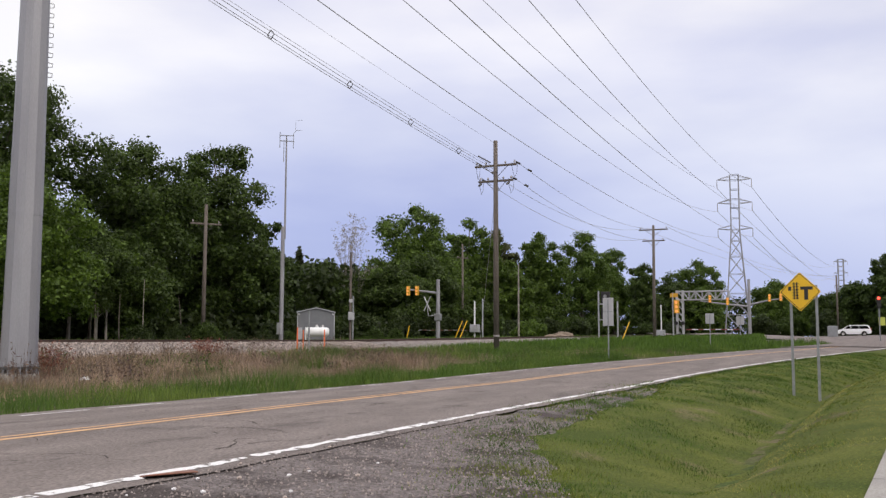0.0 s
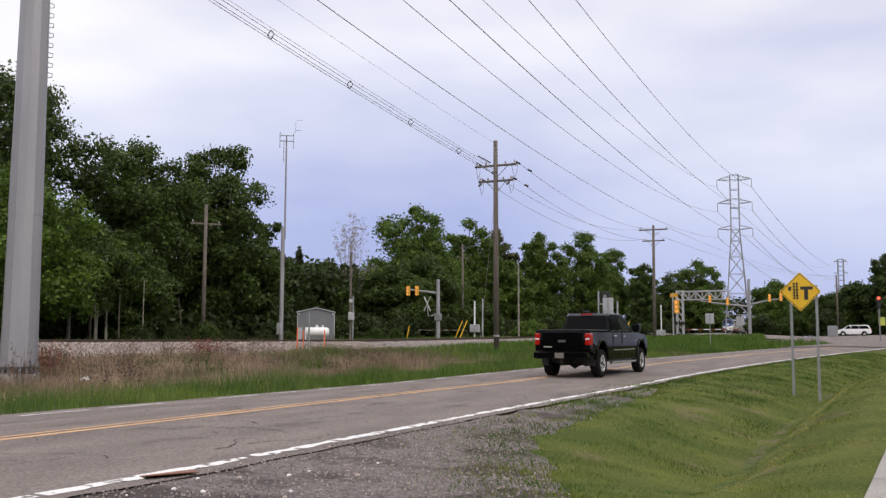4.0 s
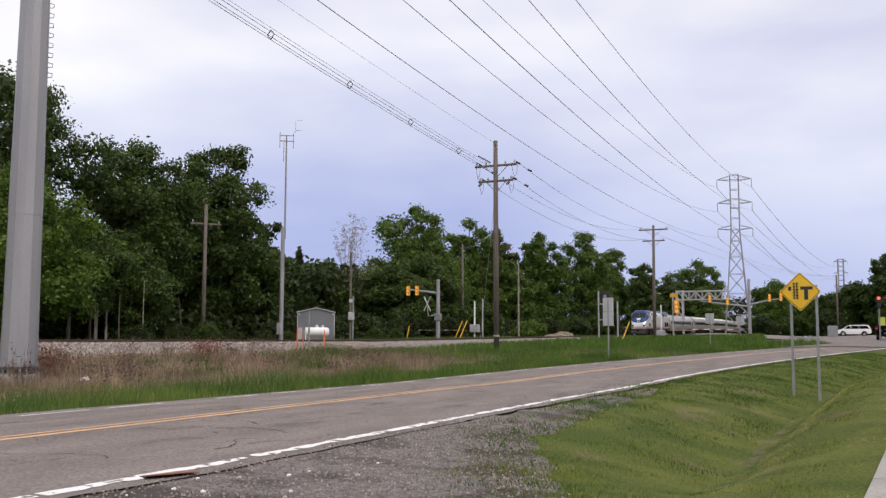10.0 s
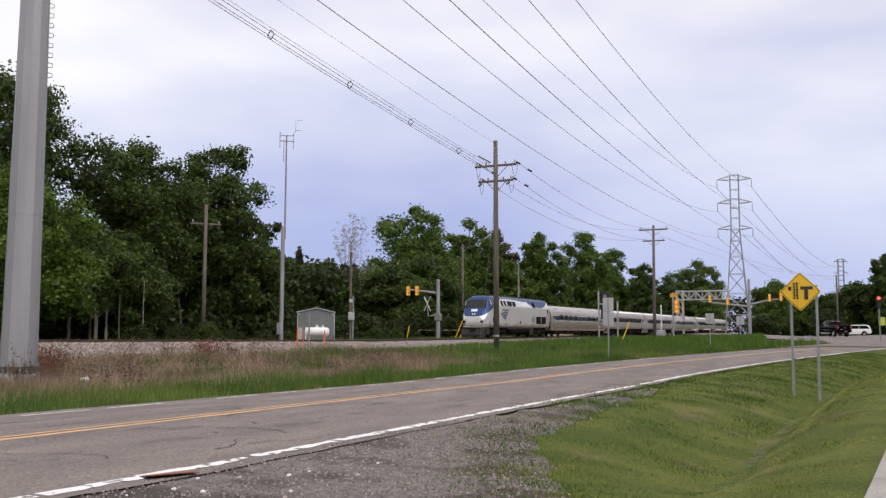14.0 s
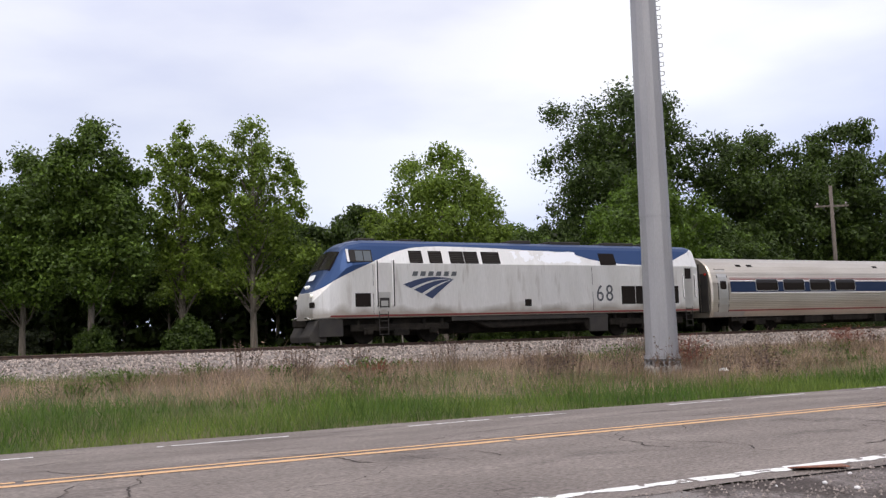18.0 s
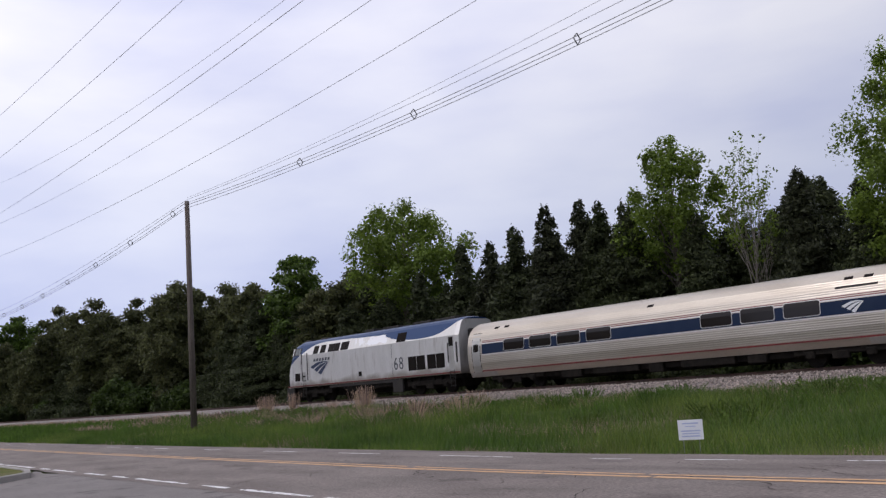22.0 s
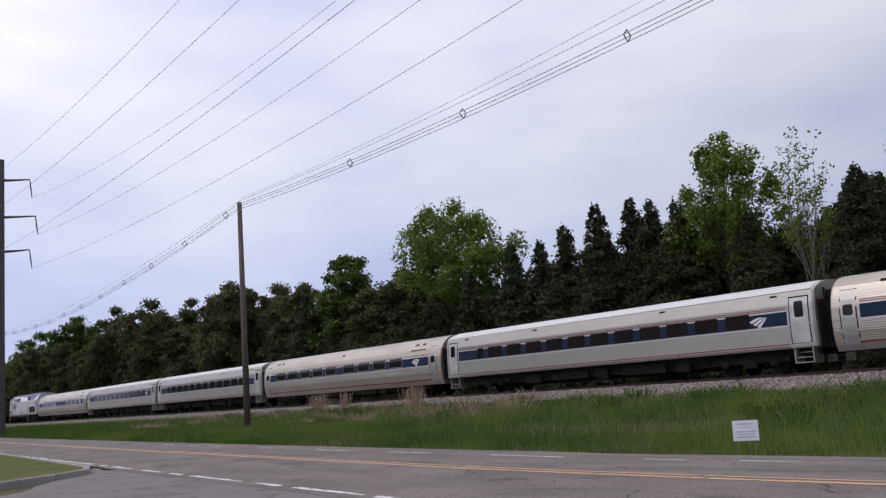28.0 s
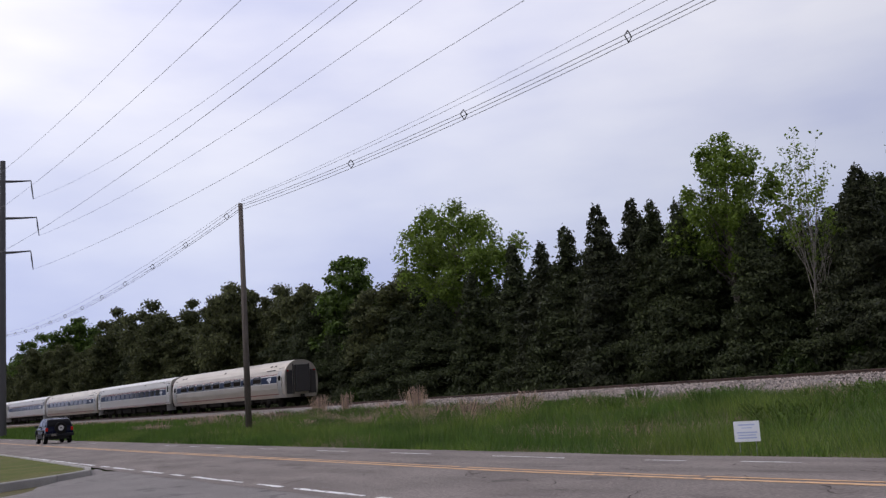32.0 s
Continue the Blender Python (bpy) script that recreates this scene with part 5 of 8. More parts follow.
LOCO_HALF = ((0.6, 1.02), (1.46, 1.06), (1.50, 1.16), (1.505, 2.2), (1.50, 3.27), (1.43, 3.45), (1.22, 4.02), (1.10, 4.16), (0.85, 4.28), (0.4, 4.34))


def loco_side(z):
    return float(np.interp(z, [p[1] for p in LOCO_HALF[1:]], [p[0] for p in LOCO_HALF[1:]]))


def side_plate(name, x0, z0, x1, z1, side, prof, material, parent, proud=0.012, bevel=0.0, label="", cuts=1, ends=None):
    """A plate that lies on a curved flank between two heights; bevel rounds its corners."""
    zs = list(np.linspace(z0 + bevel, z1 - bevel, (4 if bevel else cuts) + 1))
    if bevel:
        zs = [z0] + [z0 + bevel * (1 - math.cos(a)) for a in (0.4, 0.8, 1.2)] + zs + [z1 - bevel * (1 - math.cos(a)) for a in (1.2, 0.8, 0.4)] + [z1]
    V, F = [], []
    for depth in (-0.03, proud):
        for z in zs:
            d = max(0.0, z0 + bevel - z, z - z1 + bevel)
            inset = bevel - math.sqrt(max(0.0, bevel * bevel - d * d))
            V += [(x0 + inset, side * (prof(z) + depth), z), (x1 - inset, side * (prof(z) + depth), z)]
    n = 2 * len(zs)
    for k in range(len(zs) - 1):
        F.append((n + 2 * k, n + 2 * k + 1, n + 2 * k + 3, n + 2 * k + 2))
        F += [(2 * k, 2 * k + 2, n + 2 * k + 2, n + 2 * k), (2 * k + 1, 2 * k + 3, n + 2 * k + 3, n + 2 * k + 1)]
    F += [(0, 1, n + 1, n), (n - 2, n - 1, 2 * n - 1, 2 * n - 2)]
    bm = bmesh.new()
    vs = [bm.verts.new(v) for v in V]
    for f in F:
        bm.faces.new([vs[i] for i in f])
    bmesh.ops.recalc_face_normals(bm, faces=bm.faces)
    return part(name, bm, material, parent, label)


def wheelset_truck(parent, cx, wheels, r, label=""):
    """A bogie: side frames with wheels, springs and axle boxes."""
    bm = bmesh.new()
    L = max(wheels) + 0.75
    for s in (-1, 1):
        add_box(bm, cx - L, s * 1.18 - 0.08, 0.50, cx + L, s * 1.18 + 0.08, 0.80, 0.04)
        add_box(bm, cx - 0.35, s * 1.18 - 0.12, 0.30, cx + 0.35, s * 1.18 + 0.10, 0.62, 0.03)
        for w in wheels:
            add_box(bm, cx + w - 0.2, s * 1.25 - 0.1, 0.36, cx + w + 0.2, s * 1.25 + 0.06, 0.66, 0.04)
            add_tube(bm, [(cx + w, s * 1.3, 0.5), (cx + w, s * 1.38, 0.5)], 0.12, 10)
            for d in (-0.42, 0.42):
                add_tube(bm, [(cx + w + d, s * 1.2, 0.62), (cx + w + d, s * 1.2, 0.98)], 0.09, 8)
    add_box(bm, cx - 0.4, -1.2, 0.6, cx + 0.4, 1.2, 0.95)
    tr = part("bogie", bm, M_UNDER, parent, label)
    for w in wheels:
        bm = bmesh.new()
        for s in (-1, 1):
            add_tube(bm, [(cx + w, s * 0.70, r), (cx + w, s * 0.73, r), (cx + w, s * 0.84, r)], [r + 0.025, r, r - 0.01], 24)
        add_tube(bm, [(cx + w, -0.7, r), (cx + w, 0.7, r)], 0.09, 8)
        part("wheelset", bm, M_UNDER, tr)
    return tr


def text_mesh(words, size, depth=0.004, spacing=1.0):
    cu = bpy.data.curves.new("lettering", "FONT")
    cu.body, cu.size, cu.extrude, cu.align_x, cu.space_character = words, size, depth, "CENTER", spacing
    ob = bpy.data.objects.new("lettering", cu)
    scene.collection.objects.link(ob)
    me = bpy.data.meshes.new_from_object(ob.evaluated_get(bpy.context.evaluated_depsgraph_get()))
    bpy.data.objects.remove(ob)
    return me


def swoosh(parent, x, z, w, h, side, y, material, name="emblem"):
    """Three curved bands that fan out, drawn as plain shapes."""
    for k in range(3):
        a0, a1 = k / 3.0, (k + 0.72) / 3.0
        V, F = [], []
        for i in range(11):
            f = i / 10.0
            for a in (a0, a1):
                px = (1 - f) * (-w * (0.5 - 0.62 * a)) + f * (w * 0.5)
                pz = (1 - f) * (h * (0.16 - 1.0 * a)) + f * (h * 0.5)
                pz += h * 0.28 * math.sin(math.pi * f) * (1 - a) - 0.03 * h
                V.append((x + px * 1.0, y, z + pz))
        for i in range(10):
            F.append((2 * i, 2 * i + 2, 2 * i + 3, 2 * i + 1))
        part(name, pyd(V, F), material, parent)


def build_loco():
    ob = empty("locomotive", pose(0, 0, 0), "silver and blue diesel passenger locomotive with slanted nose and lit headlights", "locomotive")
    nose = ((0.24, 0.78, 1.62), (0.30, 0.98, 2.12), (0.55, 1.14, 2.42), (1.0, 1.32, 3.02), (1.5, 1.44, 3.72), (1.75, 1.48, 4.02), (2.05, 1.5, 4.20), (2.7, 1.505, 4.34), (20.2, 1.505, 4.34), (20.55, 1.46, 4.28))
    rings = []
    for x, w, top in nose:
        half = [(p * w / 1.505, 1.02 + (z - 1.02) * (top - 1.02) / (4.34 - 1.02)) for p, z in LOCO_HALF]
        rings.append([(x, -y, z) for y, z in half] + [(x, y, z) for y, z in half[::-1]])
    part("body", loft(rings), M_LIVERY, ob)
    for x0, x1, hh in ((2.6, 3.4, 0.06), (4.6, 5.6, 0.05), (10.2, 11.2, 0.12), (12.2, 14.0, 0.10), (15.4, 17.2, 0.11), (17.6, 19.6, 0.10)):
        part("roof_hatch", box(x0, -0.75, 4.26, x1, 0.75, 4.33 + hh, 0.03), M_FRAMEGREY, ob)
    for s in (-1, 1):
        # wedge-shaped cab window, dark with a bright post ahead of it
        cab = side_plate("cab_window", 1.98, 3.33, 2.97, 3.84, s, loco_side, M_TRAINGLASS, ob, 0.014)
        side_plate("sliding_pane", 2.24, 3.37, 2.56, 3.80, s, loco_side, M_LIT_PANE, cab, 0.019)
        side_plate("sliding_pane", 2.60, 3.37, 2.92, 3.80, s, loco_side, M_LIT_PANE, cab, 0.022)
        side_plate("window_post", 1.84, 3.33, 1.95, 3.86, s, loco_side, M_STRIPE_WHITE, ob, 0.012)
        for x0, x1 in ((4.66, 5.28), (5.59, 6.22), (6.60, 7.28), (7.31, 7.99), (8.18, 9.10)):
            gr = side_plate("air_grille", x0, 3.30, x1, 3.84, s, loco_side, M_GRILLE, ob, 0.014)
            for k in range(6):
                side_plate("slat", x0 + 0.04, 3.345 + 0.082 * k, x1 - 0.04, 3.375 + 0.082 * k, s, loco_side, M_FRAMEGREY, gr, 0.024)
        side_plate("blue_grille", 14.57, 3.29, 15.49, 3.86, s, loco_side, M_GRILLE, ob, 0.014)
        for x0, x1 in ((15.71, 16.52), (16.56, 17.37), (17.59, 18.40), (18.44, 19.22)):
            lv = side_plate("louvre", x0, 1.46, x1, 2.31, s, loco_side, M_GRILLE, ob, 0.012)
            bm = bmesh.new()
            for k in range(9):
                z = 1.50 + k * 0.092
                add_box(bm, x0 + 0.03, s * 1.515 - 0.008, z, x1 - 0.03, s * 1.515 + 0.008, z + 0.02)
            part("slats", bm, M_UNDER, lv)
        side_plate("battery_grille", 2.16, 1.50, 2.83, 2.05, s, loco_side, M_GRILLE, ob, 0.012)
        side_plate("hatch", 10.28, 1.43, 10.62, 1.74, s, loco_side, M_GRILLE, ob, 0.012)
        side_plate("seam", 14.02, 1.2, 14.045, 3.2, s, loco_side, M_FRAMEGREY, ob, 0.004)
        side_plate("seam", 2.95, 1.2, 2.97, 3.2, s, loco_side, M_FRAMEGREY, ob, 0.004)
        side_plate("cab_door", 3.14, 1.40, 3.72, 3.30, s, loco_side, M_GREYMETAL, ob, 0.008)
        side_plate("door_recess", 3.22, 1.46, 3.66, 1.86, s, loco_side, M_FRAMEGREY, ob, 0.010)
        side_plate("step_plate", 3.28, 1.52, 3.60, 1.74, s, loco_side, M_GREYMETAL, ob, 0.016)
        rear = side_plate("rear_door", 19.62, 1.25, 20.14, 3.22, s, loco_side, M_GREYMETAL, ob, 0.010)
        side_plate("door_window", 19.68, 2.66, 20.06, 3.17, s, loco_side, M_TRAINGLASS, rear, 0.016)
        for x, z0, z1 in ((3.06, 1.50, 3.38), (3.80, 1.50, 3.42), (19.50, 1.7, 2.86), (20.26, 1.7, 2.86)):
            part("handrail", tube([(x, s * 1.52, z0), (x, s * 1.60, z0 + 0.05), (x, s * 1.60, z1 - 0.05), (x, s * 1.52, z1)], 0.026, 6), M_STRIPE_WHITE, ob)
            # flat black strip paints the shading beside each rail
            part("handrail_backing", box(x + 0.03, s * 1.5 - 0.012, z0, x + 0.12, s * 1.5 + 0.012, z1), M_GRILLE, ob)
        side_plate("red_stripe", 0.95, 1.10, 20.5, 1.17, s, loco_side, M_STRIPE_RED, ob, 0.010)
        for x in (3.2, 19.66):
            bm = bmesh.new()
            for dx in (0, 0.40):
                add_tube(bm, [(x + dx, s * 1.50, 1.3), (x + dx, s * 1.50, 0.32)], 0.018, 5)
            for k in range(4):
                add_box(bm, x, s * 1.48 - 0.05, 0.36 + 0.27 * k, x + 0.40, s * 1.48 + 0.05, 0.39 + 0.27 * k)
            part("ladder", bm, M_FRAMEGREY, ob)
        me = text_mesh("68", 1.08, 0.004, 1.2)
        part("number", me, M_NUMBER, ob, m=Matrix.Translation((14.46, s * 1.517, 1.62)) @ pose(0, 0, 0, 90, 0, 0 if s < 0 else 180) @ Matrix.Diagonal((0.98, 1, 1, 1)))
        swoosh(ob, 5.5, 2.32, 2.4 * (1 if s < 0 else -1), 0.66, s, s * 1.519, M_DARKBLUE)
        # lettering of the brand, as plain slanted bars
        for k in range(6):
            x = 4.72 + k * 0.37
            part("lettering_bar", prism([(x, 2.76), (x + 0.25, 2.76), (x + 0.29, 2.95), (x + 0.07, 2.95)], s * 1.512, s * 1.520), M_NUMBER, ob)
        side_plate("sill", 6.6, 0.86, 14.9, 1.09, s, lambda z: 1.40, M_FRAMEGREY, ob, 0.02)
        part("headlight", tube([(0.30, s * 0.92, 1.98), (0.21, s * 0.92, 1.98)], 0.07, 12), M_HEADLIGHT, ob)
        part("nose_headlight", tube([(0.52, s * 0.12, 2.40), (0.40, s * 0.12, 2.36)], 0.07, 12), M_HEADLIGHT, ob)
        part("marker_grille", box(0.20, s * 0.95 - 0.14, 1.5, 0.36, s * 0.95 + 0.14, 1.72, 0.02), M_GRILLE, ob)
        bm = bmesh.new()
        add_box(bm, 0.45, s * 1.30 - 0.05, 0.32, 1.62, s * 1.30 + 0.05, 1.06, 0.02)
        part("skirt", bm, M_FRAMEGREY, ob)
    # windscreen of two panes on the slanted front
    for s in (-1, 1):
        y0, y1 = 0.06 * s, 1.12 * s
        V = [(1.02, y0, 3.06), (1.06, y1, 3.02), (1.60, y1 * 0.94, 3.76), (1.57, y0, 3.86)]
        out = Vector((-0.85, 0, 0.55)) * 0.03
        bm = bmesh.new()
        a = [bm.verts.new(Vector(v) + out) for v in V]
        b = [bm.verts.new(Vector(v) - out * 2) for v in V]
        bm.faces.new(a)
        for k in range(4):
            bm.faces.new((a[k], b[k], b[(k + 1) % 4], a[(k + 1) % 4]))
        bmesh.ops.recalc_face_normals(bm, faces=bm.faces)
        part("windscreen", bm, M_TRAINGLASS, ob)
    bm = bmesh.new()
    a = [bm.verts.new((x, y, z)) for x, y, z in ((0.62, -0.34, 2.64), (0.62, 0.34, 2.64), (0.78, 0.34, 2.88), (0.78, -0.34, 2.88))]
    bm.faces.new(a)
    part("nose_emblem", bm, M_EMBLEM, ob)
    # pilot, coupler and hoses under the nose
    part("pilot", prism([(0.10, 0.12), (0.85, 0.12), (0.85, 1.0), (0.42, 1.0), (0.02, 0.35)], -1.22, 1.22, 0.03), M_FRAMEGREY, ob)
    part("coupler", box(-0.25, -0.16, 0.72, 0.4, 0.16, 1.02, 0.05), M_UNDER, ob)
    for s in (-1, 1):
        part("grab_iron", tube([(0.18, s * 0.5, 1.16), (0.05, s * 0.62, 1.10), (0.05, s * 0.95, 1.10), (0.2, s * 1.05, 1.02)], 0.022, 6), M_CHROME, ob)
    part("fuel_tank", prism([(6.7, 1.06), (14.9, 1.06), (14.9, 0.28), (13.8, 0.28), (13.6, 0.62), (8.6, 0.48), (7.9, 0.75)], -1.3, 1.3, 0.05), M_UNDER, ob)
    part("underframe", box(0.9, -1.1, 0.78, 20.3, 1.1, 1.06), M_UNDER, ob)
    # added black box in place of the shade under the locomotive
    part("traction_gear", box(1.6, -0.6, 0.32, 19.8, 0.6, 0.80, 0.04), M_UNDER, ob)
    part("rear_gangway", box(20.5, -0.75, 1.1, 20.75, 0.75, 3.6, 0.08), M_RUBBER, ob)
    part("rear_coupler", box(20.5, -0.15, 0.7, 21.0, 0.15, 1.0, 0.04), M_UNDER, ob)
    for c in ob.children:  # short nose
        for v in c.data.vertices:
            if v.co.x < 2.0:
                v.co.x = 2.0 - (2.0 - v.co.x) * 0.87
    wheelset_truck(ob, 4.3, (-1.5, 1.5), 0.5)
    wheelset_truck(ob, 17.4, (-1.5, 1.5), 0.5)
    part("sand_box", box(13.85, -1.42, 0.22, 14.9, -1.28, 0.88, 0.03), M_FRAMEGREY, ob)
    return ob


def amf_half(z):
    """Half width of the rounded ribbed car."""
    pts = ((0.72, 1.34), (1.0, 1.50), (1.5, 1.585), (2.0, 1.60), (2.5, 1.575), (3.0, 1.45), (3.3, 1.27), (3.55, 0.98), (3.72, 0.62), (3.80, 0.25))
    return float(np.interp(z, [p[0] for p in pts], [p[1] for p in pts]))


def hor_half(z):
    pts = ((1.00, 1.55), (1.08, 1.57), (2.0, 1.585), (2.85, 1.55), (3.34, 1.45), (3.48, 1.32), (3.68, 0.85), (3.79, 0.3))
    return float(np.interp(z, [p[0] for p in pts], [p[1] for p in pts]))


def build_coach(kind, windows, label):
    """A passenger car: 'ribbed' and round, or 'smooth' and flat-sided."""
    ribbed = kind == "ribbed"
    prof = amf_half if ribbed else hor_half
    ob = empty("passenger_car", pose(0, 0, 0), label, "passenger car", "passenger cars")
    if ribbed:
        zs = [0.74, 0.9]
        z = 1.12
        while z < 3.74:
            smoothband = 1.92 < z < 2.72
            zs.append(z)
            z += 0.046 if not smoothband else 0.1
        zs.append(3.79)
        half = []
        for i, z in enumerate(zs):
            rib = 0.006 if (i % 2 and not 1.92 < z < 2.72 and 1.12 < z < 3.3) else 0.0
            half.append((prof(z) - rib, z))
    else:
        half = [(prof(z), z) for z in (1.02, 1.08, 1.5, 2.0, 2.5, 2.85, 3.1, 3.34, 3.42, 3.48, 3.58, 3.68, 3.74, 3.78)]
    rings = []
    for x, k in ((0.34, 0.95), (0.42, 1.0), (0.5, 1.0), (25.5, 1.0), (25.58, 1.0), (25.66, 0.95)):
        rings.append([(x, -y * k, z) for y, z in half] + [(x, y * k, z) for y, z in half[::-1]])
    bm = loft(rings)
    part("body", bm, M_RIBBED if ribbed else M_FLATCAR, ob)
    if not ribbed:
        part("roof_cap", loft([[(x, -1.42, 3.41), (x, -1.2, 3.56), (x, -0.6, 3.76), (x, 0.6, 3.76), (x, 1.2, 3.56), (x, 1.42, 3.41)] for x in (0.5, 25.5)]), M_STRIPE_WHITE, ob, "pale smooth roof")
    for s in (-1, 1):
        z0, z1 = (1.98, 2.52) if ribbed else (2.0, 2.56)
        side_plate("blue_band", 1.62, z0, 24.38, z1, s, prof, M_CARBLUE, ob, 0.006, cuts=3)
        for z, w, m in ((z1 + 0.025, 0.035, M_STRIPE_WHITE), (z1 + 0.075, 0.04, M_STRIPE_RED), (z1 + 0.155, 0.035, M_STRIPE_RED)):
            side_plate("stripe", 1.62, z, 24.38, z + w, s, prof, m, ob, 0.007)
        side_plate("stripe", 1.62, z0 - 0.06, 24.38, z0 - 0.02, s, prof, M_STRIPE_WHITE, ob, 0.007)
        if ribbed:
            side_plate("stripe", 1.5, 1.02, 24.5, 1.085, s, prof, M_STRIPE_RED, ob, 0.010)
        else:
            side_plate("stripe", 1.6, 1.07, 24.4, 1.12, s, prof, M_STRIPE_BROWN, ob, 0.010)
            side_plate("stripe", 1.6, 1.17, 24.4, 1.22, s, prof, M_STRIPE_BROWN, ob, 0.010)
        for x0, x1 in windows:
            wz0, wz1 = (2.06, 2.64) if ribbed else (2.05, 2.60)
            fr = side_plate("window_frame", x0 - 0.03, wz0 - 0.03, x1 + 0.03, wz1 + 0.03, s, prof, M_GREYMETAL if ribbed else M_CARBLUE, ob, 0.012, bevel=0.10)
            side_plate("pane", x0, wz0, x1, wz1, s, prof, M_TRAINGLASS, fr, 0.018, bevel=0.10)
        for x0, x1 in (((0.80, 1.44), (24.56, 25.2)) if ribbed else ((0.62, 1.46), (24.54, 25.38))):
            side_plate("door_frame", x0 - 0.05, 0.95 if ribbed else 1.2, x1 + 0.05, 3.16, s, prof, M_GRILLE, ob, 0.004, cuts=6)
            d = side_plate("door", x0, 0.98 if ribbed else 1.22, x1, 3.10, s, prof, M_GREYMETAL if ribbed else M_DOOR, ob, 0.014, cuts=6)
            xm = (x0 + x1) / 2
            side_plate("door_window", xm - 0.21, 2.12 if ribbed else 2.28, xm + 0.21, 2.55 if ribbed else 2.95, s, prof, M_TRAINGLASS, d, 0.020, bevel=0.09)
            if not ribbed:
                for k in range(4):
                    zz = 0.40 + 0.21 * k
                    part("step", box(x0 + 0.02, s * (1.50 - 0.20 * k) - 0.12, zz, x1 - 0.02, s * (1.50 - 0.20 * k) + 0.04, zz + 0.03), M_GREYMETAL, ob)
                for xx in (x0, x1):
                    part("step_side", box(xx - 0.02, s * 1.2 - 0.34, 0.38, xx + 0.02, s * 1.2 + 0.34, 1.2), M_GREYMETAL, ob)
        for x in ((2.4, 3.2, 13.0, 22.6, 23.4) if ribbed else (2.2, 8.4, 17.5, 23.6)):
            side_plate("roof_vent", x, 3.30 if ribbed else 3.22, x + 0.36, 3.42 if ribbed else 3.29, s, prof, M_GRILLE, ob, 0.012)
        if ribbed:
            side_plate("vent_strip", 22.3, 2.98, 24.0, 3.06, s, prof, M_FRAMEGREY, ob, 0.010)
            side_plate("side_skirt", 0.5, 0.76, 2.6, 1.0, s, prof, M_GREYMETAL, ob, 0.008, cuts=2)
            side_plate("side_skirt", 23.4, 0.76, 25.5, 1.0, s, prof, M_GREYMETAL, ob, 0.008, cuts=2)
        # emblem near the rear end of the band
        swoosh(ob, 23.0, 2.24, 0.9 * (1 if s < 0 else -1), 0.34, s, s * (prof(2.24) + 0.022), M_EMBLEM)
    for x, sgn in ((0.34, -1), (25.66, 1)):
        bm = bmesh.new()
        for k in range(4):
            xx = x + sgn * (0.04 + 0.09 * k)
            add_box(bm, min(xx, xx + sgn * 0.05), -0.62, 1.15, max(xx, xx + sgn * 0.05), 0.62, 3.35, 0.02)
        part("gangway_bellows", bm, M_RUBBER, ob)
        part("end_door", box(min(x, x + sgn * 0.03), -0.42, 1.2, max(x, x + sgn * 0.03), 0.42, 3.2), M_TRAINGLASS, ob)
        part("drawbar", box(min(x, x + sgn * 0.34), -0.13, 0.72, max(x, x + sgn * 0.34), 0.13, 0.95, 0.03), M_UNDER, ob)
        for s in (-1, 1):
            # dark grey over the silver end: the end's shade put into colour
            part("end_panel", box(min(x, x + sgn * 0.03), s * 1.08 - 0.27, 1.0, max(x, x + sgn * 0.03), s * 1.08 + 0.27, 2.95, 0.01), M_FRAMEGREY, ob)
            part("tail_lamp", tube([(x, s * 1.2, 2.9), (x + sgn * 0.06, s * 1.2, 2.9)], 0.07, 10), M_LENS_RED, ob)
            part("corner_post", box(min(x, x + sgn * 0.05), s * 0.72 - 0.05, 1.0, max(x, x + sgn * 0.05), s * 0.72 + 0.05, 3.45, 0.01), M_FRAMEGREY, ob)
    part("underframe", box(0.6, -1.2, 0.72, 25.4, 1.2, 0.98), M_UNDER, ob)
    # two added black boxes stand for the shade between car floor and ballast
    part("centre_sill", box(5.6, -0.55, 0.30, 20.4, 0.55, 0.74, 0.04), M_UNDER, ob)
    part("brake_piping", box(5.8, -1.12, 0.46, 20.2, -0.98, 0.74, 0.03), M_UNDER, ob)
    for k, (x0, x1, zb) in enumerate(((7.2, 8.6, 0.35), (9.4, 12.2, 0.42), (12.8, 13.6, 0.30), (14.6, 17.4, 0.40), (18.0, 18.9, 0.36))):
        for s in (-1, 1):
            part("equipment_box", box(x0, s * 0.95 - 0.35, zb, x1, s * 0.95 + 0.35, 0.9, 0.03), M_UNDER, ob)
    wheelset_truck(ob, 3.9, (-1.25, 1.25), 0.46)
    wheelset_truck(ob, 22.1, (-1.25, 1.25), 0.46)
    return ob


loco = build_loco()
COACH_A = "round ribbed stainless passenger car with blue window band"
COACH_B = "smooth pale passenger car with blue window band and steps"
win9 = [(x, x + 1.55) for x in (2.80, 4.86, 6.92, 8.96, 11.0, 13.62, 15.69, 17.73, 19.81)]
wincafe = [(x, x + 1.55) for x in (3.42, 5.4, 7.4, 9.4, 16.1, 18.1, 20.1)]
winflat = [(3.5, 4.0)] + [(4.5 + 1.68 * k, 5.75 + 1.68 * k) for k in range(11)]
cafe = build_coach("ribbed", wincafe, "round ribbed stainless cafe car with few windows and blue band")
flat1 = build_coach("smooth", winflat, COACH_B)
flat2 = copy_thing(flat1, pose(0, 0, 0))
rib1 = build_coach("ribbed", win9, COACH_A)
flat3 = copy_thing(flat1, pose(0, 0, 0))
